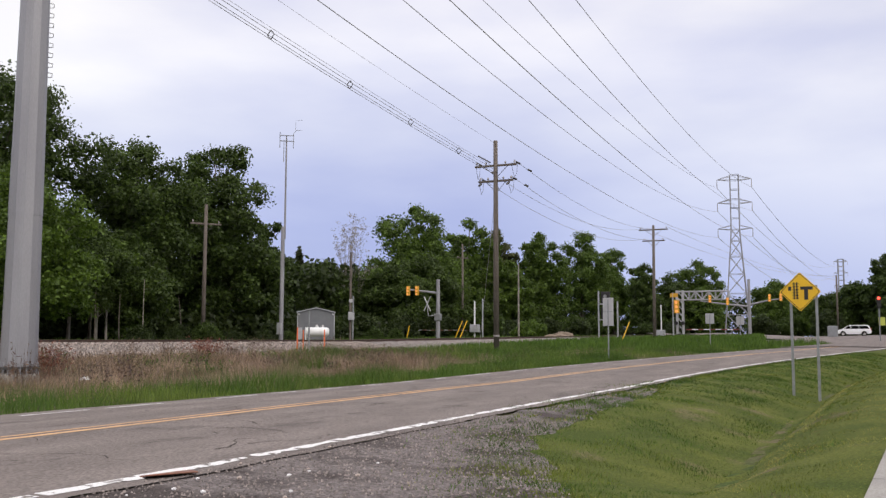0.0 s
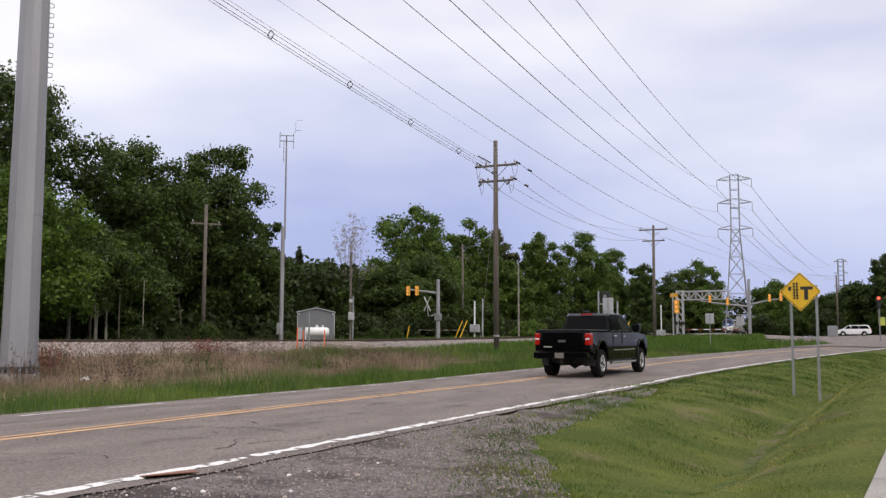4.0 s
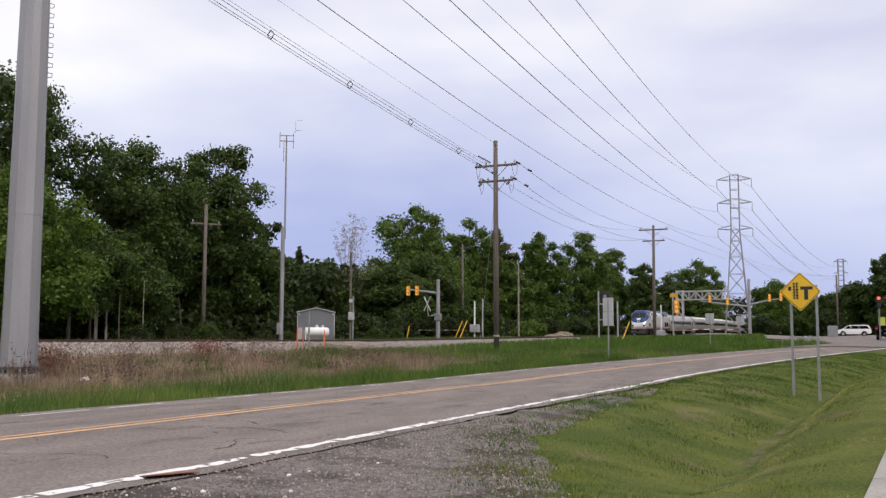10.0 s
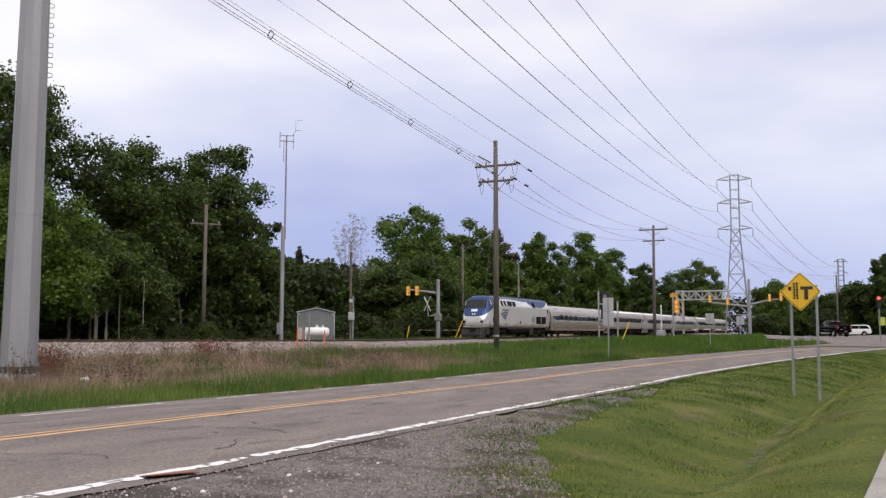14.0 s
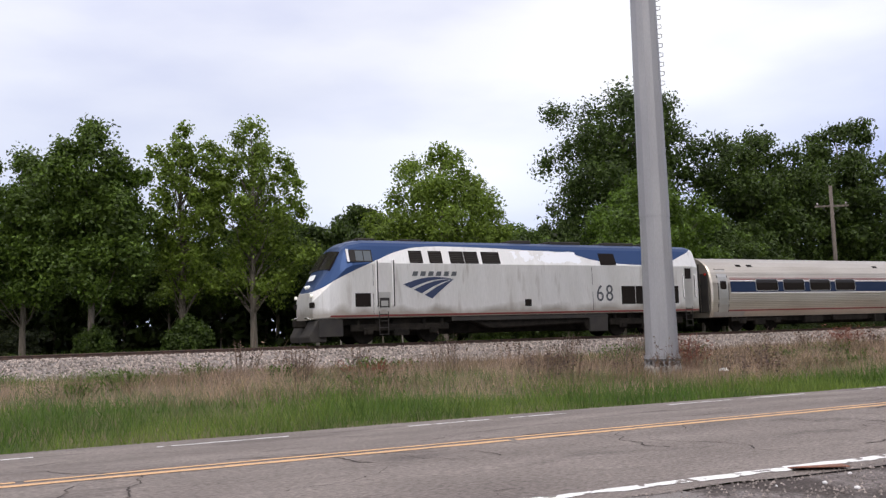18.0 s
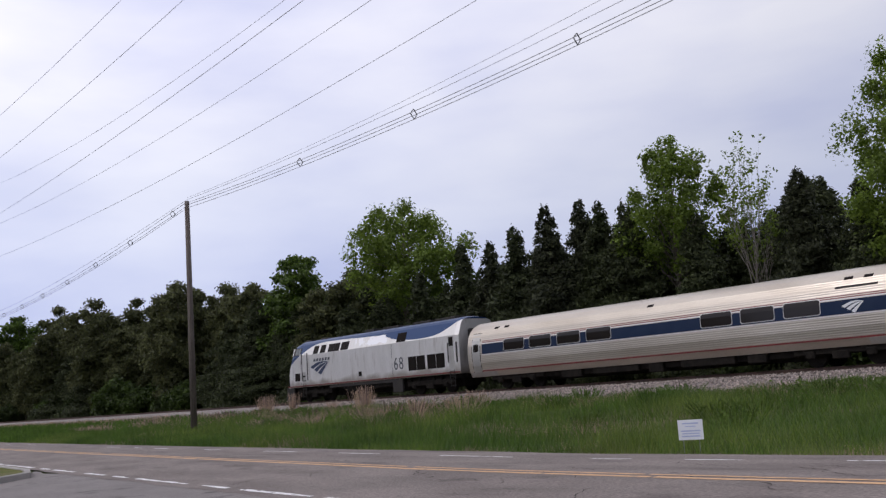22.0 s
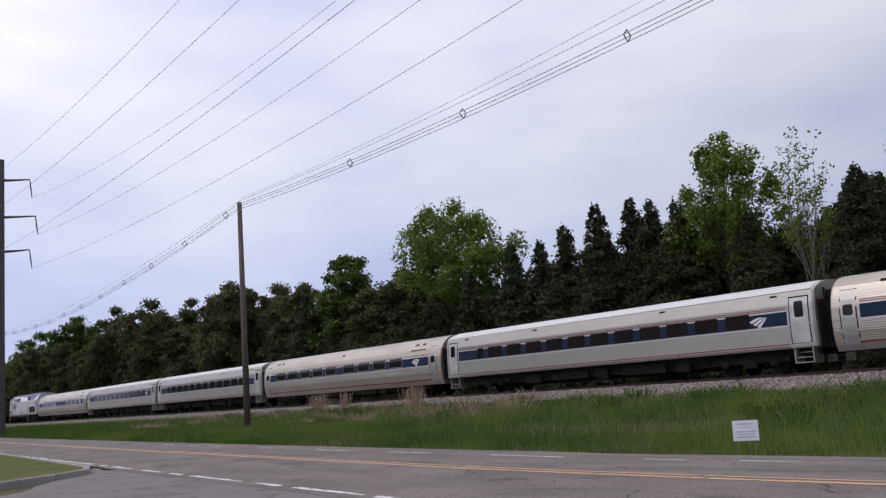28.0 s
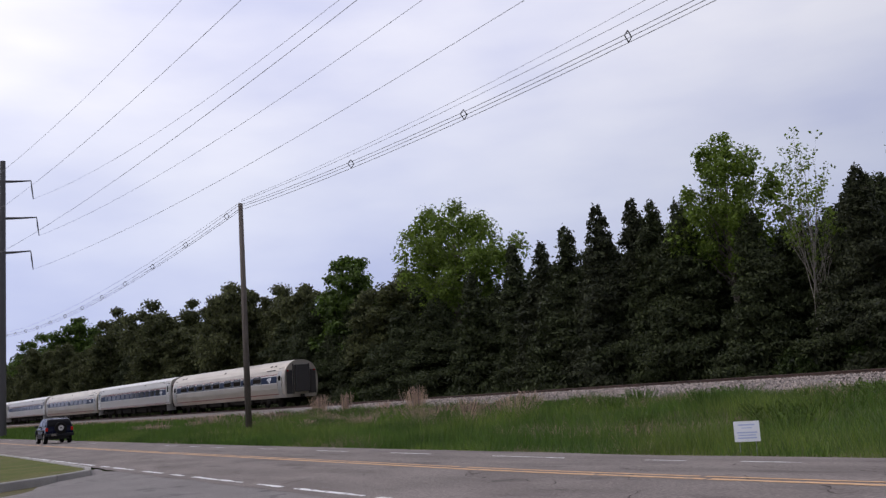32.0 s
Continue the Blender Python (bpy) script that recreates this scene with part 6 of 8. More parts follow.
rib2 = copy_thing(rib1, pose(0, 0, 0))
cars = [cafe, flat1, flat2, rib1, flat3, rib2]
# ---- road vehicles ----
M_BLACKPAINT = mat("black_car_paint", (0.0022, 0.0022, 0.003), 0.07, spec=0.12)
M_BLUEPAINT = mat("dark_blue_car_paint", (0.0042, 0.006, 0.021), 0.10, color2=(0.005, 0.007, 0.024), scale=1.5, spec=0.16)
M_CHARCOAL = mat("charcoal_cladding", (0.014, 0.014, 0.017), 0.5, spec=0.2)
M_WHITEPAINT = mat("white_car_paint", (0.78, 0.79, 0.80), 0.3, coat=0.5)
M_TINT = mat("tinted_glass", (0.004, 0.004, 0.005), 0.08, spec=0.06)
M_CLEARGLASS = mat("car_glass", (0.030, 0.035, 0.033), 0.06, spec=0.2)
M_TYRE = mat("tyre_rubber", (0.013, 0.012, 0.012), 0.9, fine=0.2, spec=0.1)
M_TAIL = mat("tail_lamp_lens", (0.25, 0.008, 0.007), 0.12, emit=((1.0, 0.03, 0.02), 0.08))
M_PLATE = mat("number_plate", (0.17, 0.15, 0.125), 0.5)
M_ALLOY = mat("alloy_rim", (0.58, 0.56, 0.52), 0.4, 0.55)
M_WHEELCHROME = mat("wheel_chrome", (0.90, 0.90, 0.92), 0.22, 0.75)
M_POST_DARK = mat("smoked_chrome", (0.22, 0.22, 0.23), 0.3, 0.8)
M_BLACKTRIM = mat("black_trim", (0.012, 0.012, 0.012), 0.6)


def arch(cx, r, zb, n=9):
    """The upper half of a wheel opening, from front to rear, seen along the sill."""
    return [(cx + r * math.cos(math.pi * k / n), zb + (r * math.sin(math.pi * k / n))) for k in range(n + 1)]


def shell(outline, half, zmid, ztop, tuck, bevel=0.035, floor=0.06):
    """A body from its side outline, drawn in towards the top by tuck."""
    bm = prism(outline, -half, half)
    for v in bm.verts:
        if v.co.z > zmid:
            v.co.y *= 1 - tuck * (v.co.z - zmid) / (ztop - zmid)
        elif v.co.z < zmid - 0.25:
            v.co.y *= 1 - floor * min(1, (zmid - 0.25 - v.co.z) / 0.5)
    sharp = [e for e in bm.edges if len(e.link_faces) == 2 and e.calc_face_angle(0) > 0.5]
    bmesh.ops.bevel(bm, geom=sharp, offset=bevel, segments=2, affect="EDGES", profile=0.6)
    return bm


def wheel(parent, x, y, r, w, rim, spokes, frac=0.63):
    s = 1 if y > 0 else -1
    bm = bmesh.new()
    ring = [(r * frac, -w / 2), (r * 0.92, -w / 2), (r, -w * 0.38), (r, w * 0.38), (r * 0.92, w / 2), (r * frac, w / 2)]
    n = 28
    vs = [[bm.verts.new((math.cos(2 * math.pi * k / n) * q, o, math.sin(2 * math.pi * k / n) * q)) for q, o in ring] for k in range(n)]
    for k in range(n):
        a, b = vs[k], vs[(k + 1) % n]
        for j in range(len(ring)):
            i = (j + 1) % len(ring)
            bm.faces.new((a[j], b[j], b[i], a[i]))
    bmesh.ops.recalc_face_normals(bm, faces=bm.faces)
    wh = part("wheel", bm, M_TYRE, parent, m=Matrix.Translation((x, y, r)))
    bm = bmesh.new()
    add_tube(bm, [(0, s * w * 0.05, 0), (0, s * w * 0.12, 0)], r * frac, 24)
    add_tube(bm, [(0, s * w * 0.1, 0), (0, s * w * 0.46, 0)], r * 0.15, 12)
    part("hub", bm, M_BLACKTRIM, wh)
    bm = bmesh.new()
    for k in range(spokes):
        a = 2 * math.pi * k / spokes
        d, t = Vector((math.cos(a), 0, math.sin(a))), Vector((-math.sin(a), 0, math.cos(a)))
        q = [d * r * 0.10 + t * r * 0.06, d * r * (frac - 0.03) + t * r * 0.15, d * r * (frac - 0.03) - t * r * 0.15, d * r * 0.10 - t * r * 0.06]
        a_ = [bm.verts.new(p + Vector((0, s * w * 0.42, 0))) for p in q]
        b_ = [bm.verts.new(p + Vector((0, s * w * 0.25, 0))) for p in q]
        bm.faces.new(a_)
        bm.faces.new(b_[::-1])
        for j in range(4):
            bm.faces.new((a_[j], b_[j], b_[(j + 1) % 4], a_[(j + 1) % 4]))
    n = 28
    lip = [(frac + 0.01, 0.30), (frac + 0.01, 0.48), (frac - 0.05, 0.46), (frac - 0.05, 0.30)]
    vs = [[bm.verts.new((math.cos(2 * math.pi * k / n) * q * r, s * o * w, math.sin(2 * math.pi * k / n) * q * r)) for q, o in lip] for k in range(n)]
    for k in range(n):
        a, b = vs[k], vs[(k + 1) % n]
        for j in range(4):
            bm.faces.new((a[j], b[j], b[(j + 1) % 4], a[(j + 1) % 4]))
    bmesh.ops.recalc_face_normals(bm, faces=bm.faces)
    part("rim", bm, rim, wh)
    return wh


def flank(name, pts, half, zmid, ztop, tuck, side, material, parent, off=0.006, label=""):
    """A pane or panel on the side of a shell, given by (x, z) corners."""
    bm = bmesh.new()

    def y(z, d):
        k = 1 - tuck * (z - zmid) / (ztop - zmid) if z > zmid else 1
        return side * (half * k + d)

    a = [bm.verts.new((x, y(z, off), z)) for x, z in pts]
    b = [bm.verts.new((x, y(z, -0.03), z)) for x, z in pts]
    bm.faces.new(a)
    for k in range(len(pts)):
        j = (k + 1) % len(pts)
        bm.faces.new((a[k], b[k], b[j], a[j]))
    bmesh.ops.recalc_face_normals(bm, faces=bm.faces)
    return part(name, bm, material, parent, label)


def slab(name, corners, out, material, parent, label=""):
    """A thin pane with the given corners, thickened along out."""
    bm = bmesh.new()
    o = Vector(out)
    a = [bm.verts.new(Vector(c) + o) for c in corners]
    b = [bm.verts.new(Vector(c) - o * 2) for c in corners]
    bm.faces.new(a)
    for k in range(len(corners)):
        j = (k + 1) % len(corners)
        bm.faces.new((a[k], b[k], b[j], a[j]))
    bmesh.ops.recalc_face_normals(bm, faces=bm.faces)
    return part(name, bm, material, parent, label)


def build_pickup():
    ob = empty("pickup_truck", pose(0, 0, 0), "shiny black crew-cab pickup truck with chrome wheels", "pickup truck")
    W, R, A = 1.0, 0.43, 2.17
    lower = [(3.0, 0.62), (3.02, 0.95), (2.92, 1.20), (2.6, 1.30), (1.35, 1.36), (-1.02, 1.36), (-3.0, 1.36), (-3.03, 1.1), (-3.02, 0.80), (-2.72, 0.70)]
    lower += [(x, z) for x, z in reversed(arch(-A, 0.53, 0.55))] + [(-1.4, 0.50), (1.4, 0.50)] + [(x, z) for x, z in reversed(arch(A, 0.53, 0.55))] + [(2.72, 0.55)]
    part("body", shell(lower, W, 0.95, 1.4, 0.03, 0.03, 0.03), M_BLACKPAINT, ob)
    cab = [(1.42, 1.30), (0.62, 1.90), (0.30, 1.955), (-0.75, 1.955), (-0.98, 1.88), (-1.16, 1.30)]
    part("cab", shell(cab, 0.97, 1.36, 1.96, 0.20, 0.05), M_BLACKPAINT, ob)
    for s in (-1, 1):
        flank("side_window", [(0.95, 1.40), (0.50, 1.83), (-0.02, 1.86), (-0.02, 1.40)], 0.97, 1.36, 1.96, 0.20, s, M_CLEARGLASS, ob)
        flank("side_window", [(-0.10, 1.40), (-0.10, 1.86), (-0.72, 1.86), (-0.92, 1.76), (-1.02, 1.40)], 0.97, 1.36, 1.96, 0.20, s, M_TINT, ob)
        flank("chrome_sill_strip", [(1.0, 1.365), (1.0, 1.39), (-1.0, 1.39), (-1.0, 1.365)], 0.97, 1.36, 1.96, 0.20, s, M_CHROME, ob, 0.012)
        flank("door_moulding", [(1.38, 0.79), (1.38, 0.82), (-1.0, 0.82), (-1.0, 0.79)], W, 0.95, 1.4, 0.03, s, M_CHROME, ob, 0.015)
        for x in (0.05, -0.93):
            part("door_handle", box(x, s * 1.0 - 0.035, 1.20, x + 0.20, s * 1.0 + 0.035, 1.235, 0.01), M_CHROME, ob)
            part("door_seam", box(x - 0.10, s * 0.997 - 0.01, 0.56, x - 0.09, s * 0.997 + 0.008, 1.34), M_BLACKTRIM, ob)
        part("running_board", tube([(1.35, s * 1.02, 0.43), (-1.35, s * 1.02, 0.43)], 0.045, 8), M_CHROME, ob)
        part("mirror", box(1.05, s * 1.16 - 0.14, 1.36, 1.22, s * 1.16 + 0.14, 1.62, 0.04), M_BLACKPAINT, ob)
        part("mirror_arm", box(1.08, s * 1.0 - 0.1, 1.36, 1.16, s * 1.0 + 0.1, 1.42), M_BLACKTRIM, ob)
        for x in (-A, A):
            bm = bmesh.new()
            add_tube(bm, [(px, s * 0.995, pz) for px, pz in arch(x, 0.55, 0.55, 12)], 0.045, 6)
            part("wheel_arch_lip", bm, M_BLACKPAINT, ob)
        part("tail_lamp", box(-3.05, s * 0.91 - 0.10, 0.96, -2.86, s * 0.91 + 0.10, 1.30, 0.03), M_TAIL, ob)
        part("tail_lamp_chip", box(-3.06, s * 0.91 - 0.08, 1.12, -3.03, s * 0.91 + 0.06, 1.16), M_STRIPE_WHITE, ob)
        part("headlight", box(2.86, s * 0.80 - 0.16, 0.98, 3.02, s * 0.80 + 0.16, 1.18, 0.03), M_CLEARGLASS, ob)
    part("bed_cover", box(-2.98, -0.88, 1.352, -1.20, 0.88, 1.41, 0.025), M_BLACKTRIM, ob)
    part("bed_rail", box(-3.0, -0.98, 1.345, -2.9, 0.98, 1.40, 0.02), M_BLACKPAINT, ob)
    slab("rear_window", [(-1.15, -0.74, 1.42), (-1.15, 0.74, 1.42), (-1.02, 0.68, 1.84), (-1.02, -0.68, 1.84)], (-0.012, 0, 0.004), M_TINT, ob)
    slab("windscreen", [(1.35, -0.84, 1.38), (1.35, 0.84, 1.38), (0.70, 0.72, 1.88), (0.70, -0.72, 1.88)], (0.012, 0, 0.016), M_CLEARGLASS, ob)
    part("brake_light", box(-1.06, -0.22, 1.90, -0.98, 0.22, 1.945, 0.01), M_TAIL, ob)
    part("tailgate", box(-3.045, -0.73, 0.79, -2.98, 0.73, 1.35, 0.02), M_BLACKPAINT, ob)
    part("tailgate_emblem", box(-3.06, -0.14, 1.04, -3.04, 0.14, 1.11, 0.01), M_POST_DARK, ob)
    part("tailgate_lettering", box(-3.055, 0.36, 0.90, -3.04, 0.66, 0.93), M_ALLOY, ob)
    part("rear_bumper", box(-3.18, -0.97, 0.58, -2.98, 0.97, 0.79, 0.04), M_BLACKPAINT, ob)
    part("number_plate", box(-3.195, -0.16, 0.60, -3.175, 0.16, 0.75), M_PLATE, ob)
    part("front_bumper", box(2.92, -0.95, 0.50, 3.12, 0.95, 0.76, 0.05), M_CHROME, ob)
    part("grille", box(2.98, -0.62, 0.80, 3.05, 0.62, 1.20, 0.02), M_CHROME, ob)
    part("underbody", box(-2.55, -0.72, 0.44, 2.6, 0.72, 0.62), M_BLACKTRIM, ob)
    for s in (-1, 1):
        part("mud_flap", box(-2.72, s * 0.84 - 0.12, 0.36, -2.69, s * 0.84 + 0.12, 0.70), M_BLACKTRIM, ob)
        part("mirror_cap", box(1.14, s * 1.24 - 0.03, 1.40, 1.23, s * 1.24 + 0.05, 1.60, 0.02), M_CHROME, ob)
        flank("fender_badge", [(1.62, 1.06), (1.62, 1.09), (1.36, 1.09), (1.36, 1.06)], W, 0.95, 1.4, 0.03, s, M_POST_DARK, ob, 0.012)
    part("muffler", tube([(-2.7, -0.62, 0.46), (-2.2, -0.62, 0.48), (-1.6, -0.6, 0.5)], 0.12, 10), M_BLACKTRIM, ob)
    part("differential", tube([(-A, -0.7, 0.44), (-A, -0.2, 0.44), (-A, 0, 0.44), (-A, 0.2, 0.44), (-A, 0.7, 0.44)], [0.07, 0.09, 0.2, 0.09, 0.07], 10), M_BLACKTRIM, ob)
    part("tow_hitch", box(-3.1, -0.06, 0.46, -2.5, 0.06, 0.54), M_BLACKTRIM, ob)
    for c in ob.children:  # it stands tall on its springs
        for v in c.data.vertices:
            v.co.z += 0.08 * max(0.0, v.co.z - 0.5) - 0.10 * max(0.0, v.co.z - 1.42)
            v.co.x -= 0.65 * max(0.0, -2.6 - v.co.x)
            v.co.y *= 0.90
    ws = [wheel(ob, x, y, R, 0.28, M_WHEELCHROME, 6) for x in (-A, A) for y in (-0.78, 0.78)]
    return ob, ws


def build_suv():
    ob = empty("suv", pose(0, 0, 0), "dark blue two-door sport utility car with rear spare wheel", "car")
    W, R, A = 0.84, 0.36, 1.28
    lower = [(1.90, 0.50), (1.95, 0.66), (1.92, 0.79), (1.78, 0.88), (1.3, 0.98), (0.9, 1.05), (-1.95, 1.06), (-2.06, 0.80), (-2.05, 0.5), (-1.75, 0.42)]
    lower += list(reversed(arch(-A, 0.45, 0.48))) + [(-0.75, 0.36), (0.75, 0.36)] + list(reversed(arch(A, 0.45, 0.48))) + [(1.78, 0.44)]
    part("body", shell(lower, W, 0.85, 1.1, 0.03, 0.04, 0.04), M_BLUEPAINT, ob)
    cab = [(0.95, 1.02), (0.40, 1.50), (0.24, 1.57), (-0.1, 1.61), (-1.15, 1.61), (-1.45, 1.58), (-1.68, 1.49), (-1.86, 1.34), (-1.98, 1.16), (-2.04, 1.02)]
    part("cabin", shell(cab, 0.82, 1.06, 1.6, 0.20, 0.06), M_BLUEPAINT, ob)
    for s in (-1, 1):
        flank("side_window", [(0.74, 1.10), (0.36, 1.50), (0.02, 1.52), (0.02, 1.10)], 0.82, 1.06, 1.6, 0.2, s, M_CLEARGLASS, ob)
        flank("side_window", [(-0.04, 1.10), (-0.04, 1.52), (-0.34, 1.52), (-0.46, 1.10)], 0.82, 1.06, 1.6, 0.2, s, M_CLEARGLASS, ob)
        flank("rear_side_window", [(-0.74, 1.12), (-0.60, 1.53), (-1.34, 1.53), (-1.62, 1.12)], 0.82, 1.06, 1.6, 0.2, s, M_TINT, ob)
        flank("lower_cladding", [(0.78, 0.36), (0.78, 0.64), (-0.78, 0.64), (-0.78, 0.36)], W, 0.85, 1.1, 0.03, s, M_CHARCOAL, ob, 0.02)
        flank("rear_cladding", [(-1.76, 0.46), (-1.70, 0.70), (-2.06, 0.70), (-2.06, 0.46)], W, 0.85, 1.1, 0.03, s, M_CHARCOAL, ob, 0.03)
        part("tail_lamp", box(-2.07, s * 0.76 - 0.07, 0.80, -1.93, s * 0.76 + 0.078, 1.03, 0.02), M_TAIL, ob)
        part("mirror", box(0.62, s * 0.95 - 0.10, 1.06, 0.76, s * 0.95 + 0.10, 1.20, 0.03), M_BLACKTRIM, ob)
        part("roof_rail", tube([(0.0, s * 0.56, 1.6), (-0.05, s * 0.56, 1.66), (-1.5, s * 0.56, 1.66), (-1.56, s * 0.56, 1.6)], 0.018, 6), M_BLACKTRIM, ob)
        for x in (-A, A):
            bm = bmesh.new()
            add_tube(bm, [(px, s * 0.835, pz) for px, pz in arch(x, 0.455, 0.47, 12)], 0.026, 6)
            part("wheel_arch_lip", bm, M_CHARCOAL, ob)
        part("headlight", box(1.82, s * 0.62 - 0.16, 0.67, 1.95, s * 0.62 + 0.16, 0.80, 0.02), M_CLEARGLASS, ob)
        part("door_handle", box(-0.30, s * 0.835 - 0.02, 0.94, -0.15, s * 0.835 + 0.02, 0.975, 0.008), M_BLACKTRIM, ob)
        part("door_seam", box(-0.50, s * 0.838 - 0.01, 0.42, -0.49, s * 0.838 + 0.006, 1.04), M_BLACKTRIM, ob)
    for x in (-0.25, -1.2):
        part("roof_crossbar", box(x - 0.025, -0.56, 1.655, x + 0.025, 0.56, 1.68), M_ALLOY, ob)
    slab("rear_window", [(-2.01, -0.70, 1.12), (-2.01, 0.70, 1.12), (-1.87, 0.66, 1.345), (-1.68, 0.62, 1.50), (-1.68, -0.62, 1.50), (-1.87, -0.66, 1.345)], (-0.034, 0, 0.024), M_TINT, ob)
    slab("windscreen", [(0.90, -0.72, 1.08), (0.90, 0.72, 1.08), (0.47, 0.64, 1.53), (0.47, -0.64, 1.53)], (0.012, 0, 0.012), M_CLEARGLASS, ob)
    part("rear_bumper", box(-2.24, -0.80, 0.46, -2.02, 0.80, 0.66, 0.04), M_CHARCOAL, ob)
    part("front_bumper", box(1.84, -0.80, 0.44, 2.02, 0.80, 0.62, 0.05), M_CHARCOAL, ob)
    part("number_plate", box(-2.255, 0.22, 0.50, -2.235, 0.52, 0.64), M_PLATE, ob)
    part("underbody", box(-1.9, -0.6, 0.28, 1.7, 0.6, 0.46), M_BLACKTRIM, ob)
    part("spare_carrier", box(-2.12, -0.1, 0.6, -2.02, 0.1, 1.1), M_BLACKTRIM, ob)
    sp = wheel(ob, 0, 0.001, R * 1.02, 0.24, M_ALLOY, 8, 0.46)
    sp.name = "spare_wheel"
    sp.matrix_basis = Matrix.Translation((-2.19, -0.05, 0.99)) @ pose(0, 0, 0, 0, 0, 90)
    ws = [wheel(ob, x, y, R, 0.22, M_ALLOY, 5) for x in (-A, A) for y in (-0.73, 0.73)]
    for c in ob.children_recursive:  # a compact car
        c.matrix_basis.translation *= 0.92
        for v in c.data.vertices:
            v.co *= 0.92
    return ob, ws


def build_minivan():
    ob = empty("minivan", pose(0, 0, 0), "white minivan waiting on the far road", "minivan")
    W, R, A = 0.97, 0.35, 1.53
    lower = [(2.5, 0.45), (2.56, 0.72), (2.40, 0.92), (1.75, 1.08), (-2.45, 1.08), (-2.56, 0.8), (-2.5, 0.42), (-2.0, 0.36)]
    lower += list(reversed(arch(-A, 0.42, 0.38))) + [(-1.0, 0.28), (1.0, 0.28)] + list(reversed(arch(A, 0.42, 0.38))) + [(2.1, 0.36)]
    part("body", shell(lower, W, 0.85, 1.1, 0.03, 0.05, 0.05), M_WHITEPAINT, ob)
    cab = [(1.78, 1.04), (0.85, 1.62), (0.45, 1.72), (-1.95, 1.74), (-2.25, 1.60), (-2.5, 1.04)]
    part("cabin", shell(cab, 0.94, 1.08, 1.74, 0.20, 0.07), M_WHITEPAINT, ob)
    for s in (-1, 1):
        for pts in (([(1.5, 1.12), (0.85, 1.55), (0.42, 1.62), (0.42, 1.12)]), ([(0.34, 1.12), (0.34, 1.63), (-0.75, 1.65), (-0.75, 1.12)]), ([(-0.83, 1.12), (-0.83, 1.65), (-1.95, 1.63), (-2.25, 1.14)])):
            flank("side_window", pts, 0.94, 1.08, 1.74, 0.2, s, M_TINT, ob)
        part("tail_lamp", box(-2.55, s * 0.86 - 0.1, 0.85, -2.42, s * 0.86 + 0.08, 1.3, 0.02), M_TAIL, ob)
        part("headlight", box(2.36, s * 0.72 - 0.18, 0.68, 2.54, s * 0.72 + 0.16, 0.84, 0.03), M_CLEARGLASS, ob)
        part("roof_rack", tube([(0.3, s * 0.66, 1.73), (0.2, s * 0.66, 1.78), (-1.8, s * 0.66, 1.80), (-1.9, s * 0.66, 1.74)], 0.02, 6), M_BLACKTRIM, ob)
        part("mirror", box(1.15, s * 1.06 - 0.09, 1.10, 1.28, s * 1.06 + 0.09, 1.24, 0.03), M_WHITEPAINT, ob)
    slab("windscreen", [(1.72, -0.84, 1.10), (1.72, 0.84, 1.10), (0.92, 0.70, 1.60), (0.92, -0.70, 1.60)], (0.014, 0, 0.02), M_TINT, ob)
    part("bumper", box(2.48, -0.9, 0.30, 2.62, 0.9, 0.56, 0.05), M_WHITEPAINT, ob)
    for x in (-A, A):
        for y in (-0.83, 0.83):
            wheel(ob, x, y, R, 0.22, M_ALLOY, 7)
    return ob


pickup, pickup_wheels = build_pickup()
suv, suv_wheels = build_suv()
minivan = build_minivan()
# ---- signs, signals and lineside things ----
M_SIGNYELLOW = mat("sign_yellow", (0.78, 0.47, 0.012), 0.45, color2=(0.72, 0.42, 0.012), scale=2, fine=0.04)
M_SIGNBLACK = mat("sign_black", (0.015, 0.014, 0.014), 0.5)
M_SIGNBACK = mat("sign_back_aluminium", (0.42, 0.42, 0.43), 0.5, 0.4, color2=(0.36, 0.36, 0.37), scale=3)
M_POST = mat("galvanised_post", (0.30, 0.31, 0.32), 0.55, 0.5, color2=(0.24, 0.245, 0.25), scale=4, fine=0.1)
M_SIGNALYELLOW = mat("signal_yellow", (0.62, 0.33, 0.02), 0.5)
M_AMBER = mat("lamp_amber", (0.6, 0.22, 0.06), 0.3, emit=((1.0, 0.42, 0.12), 0.6))
M_REDLAMP = mat("lamp_red_lit", (0.7, 0.05, 0.03), 0.3, emit=((1.0, 0.06, 0.03), 4.0))
M_HUT = mat("grey_hut_panel", (0.17, 0.175, 0.185), 0.6, color2=(0.145, 0.15, 0.16), scale=1.5, fine=0.06)
M_HUTROOF = mat("pale_roof_metal", (0.48, 0.49, 0.50), 0.45, 0.3)
M_TANK = mat("white_tank_paint", (0.78, 0.78, 0.77), 0.4, color2=(0.70, 0.70, 0.68), scale=2)
M_ORANGE = mat("orange_marker", (0.72, 0.16, 0.05), 0.6, fine=0.1)
M_WHITEBOARD = mat("white_board", (0.86, 0.88, 0.92), 0.4)
M_BLUEPRINT = mat("blue_print", (0.50, 0.56, 0.78), 0.5)
M_BOARD = mat("rusty_board", (0.30, 0.13, 0.085), 0.85, color2=(0.20, 0.10, 0.07), scale=8, fine=0.3, bump=0.4, bump_scale=30)
M_KERB = M_CONCRETE


def u_post(x, y, z0, z1, parent, lean=0.0):
    return part("post", box(x - 0.025, y - 0.04, z0, x + 0.025, y + 0.04, z1, 0.008), M_POST, parent)


# yellow diamond on two posts
SX = 30.0
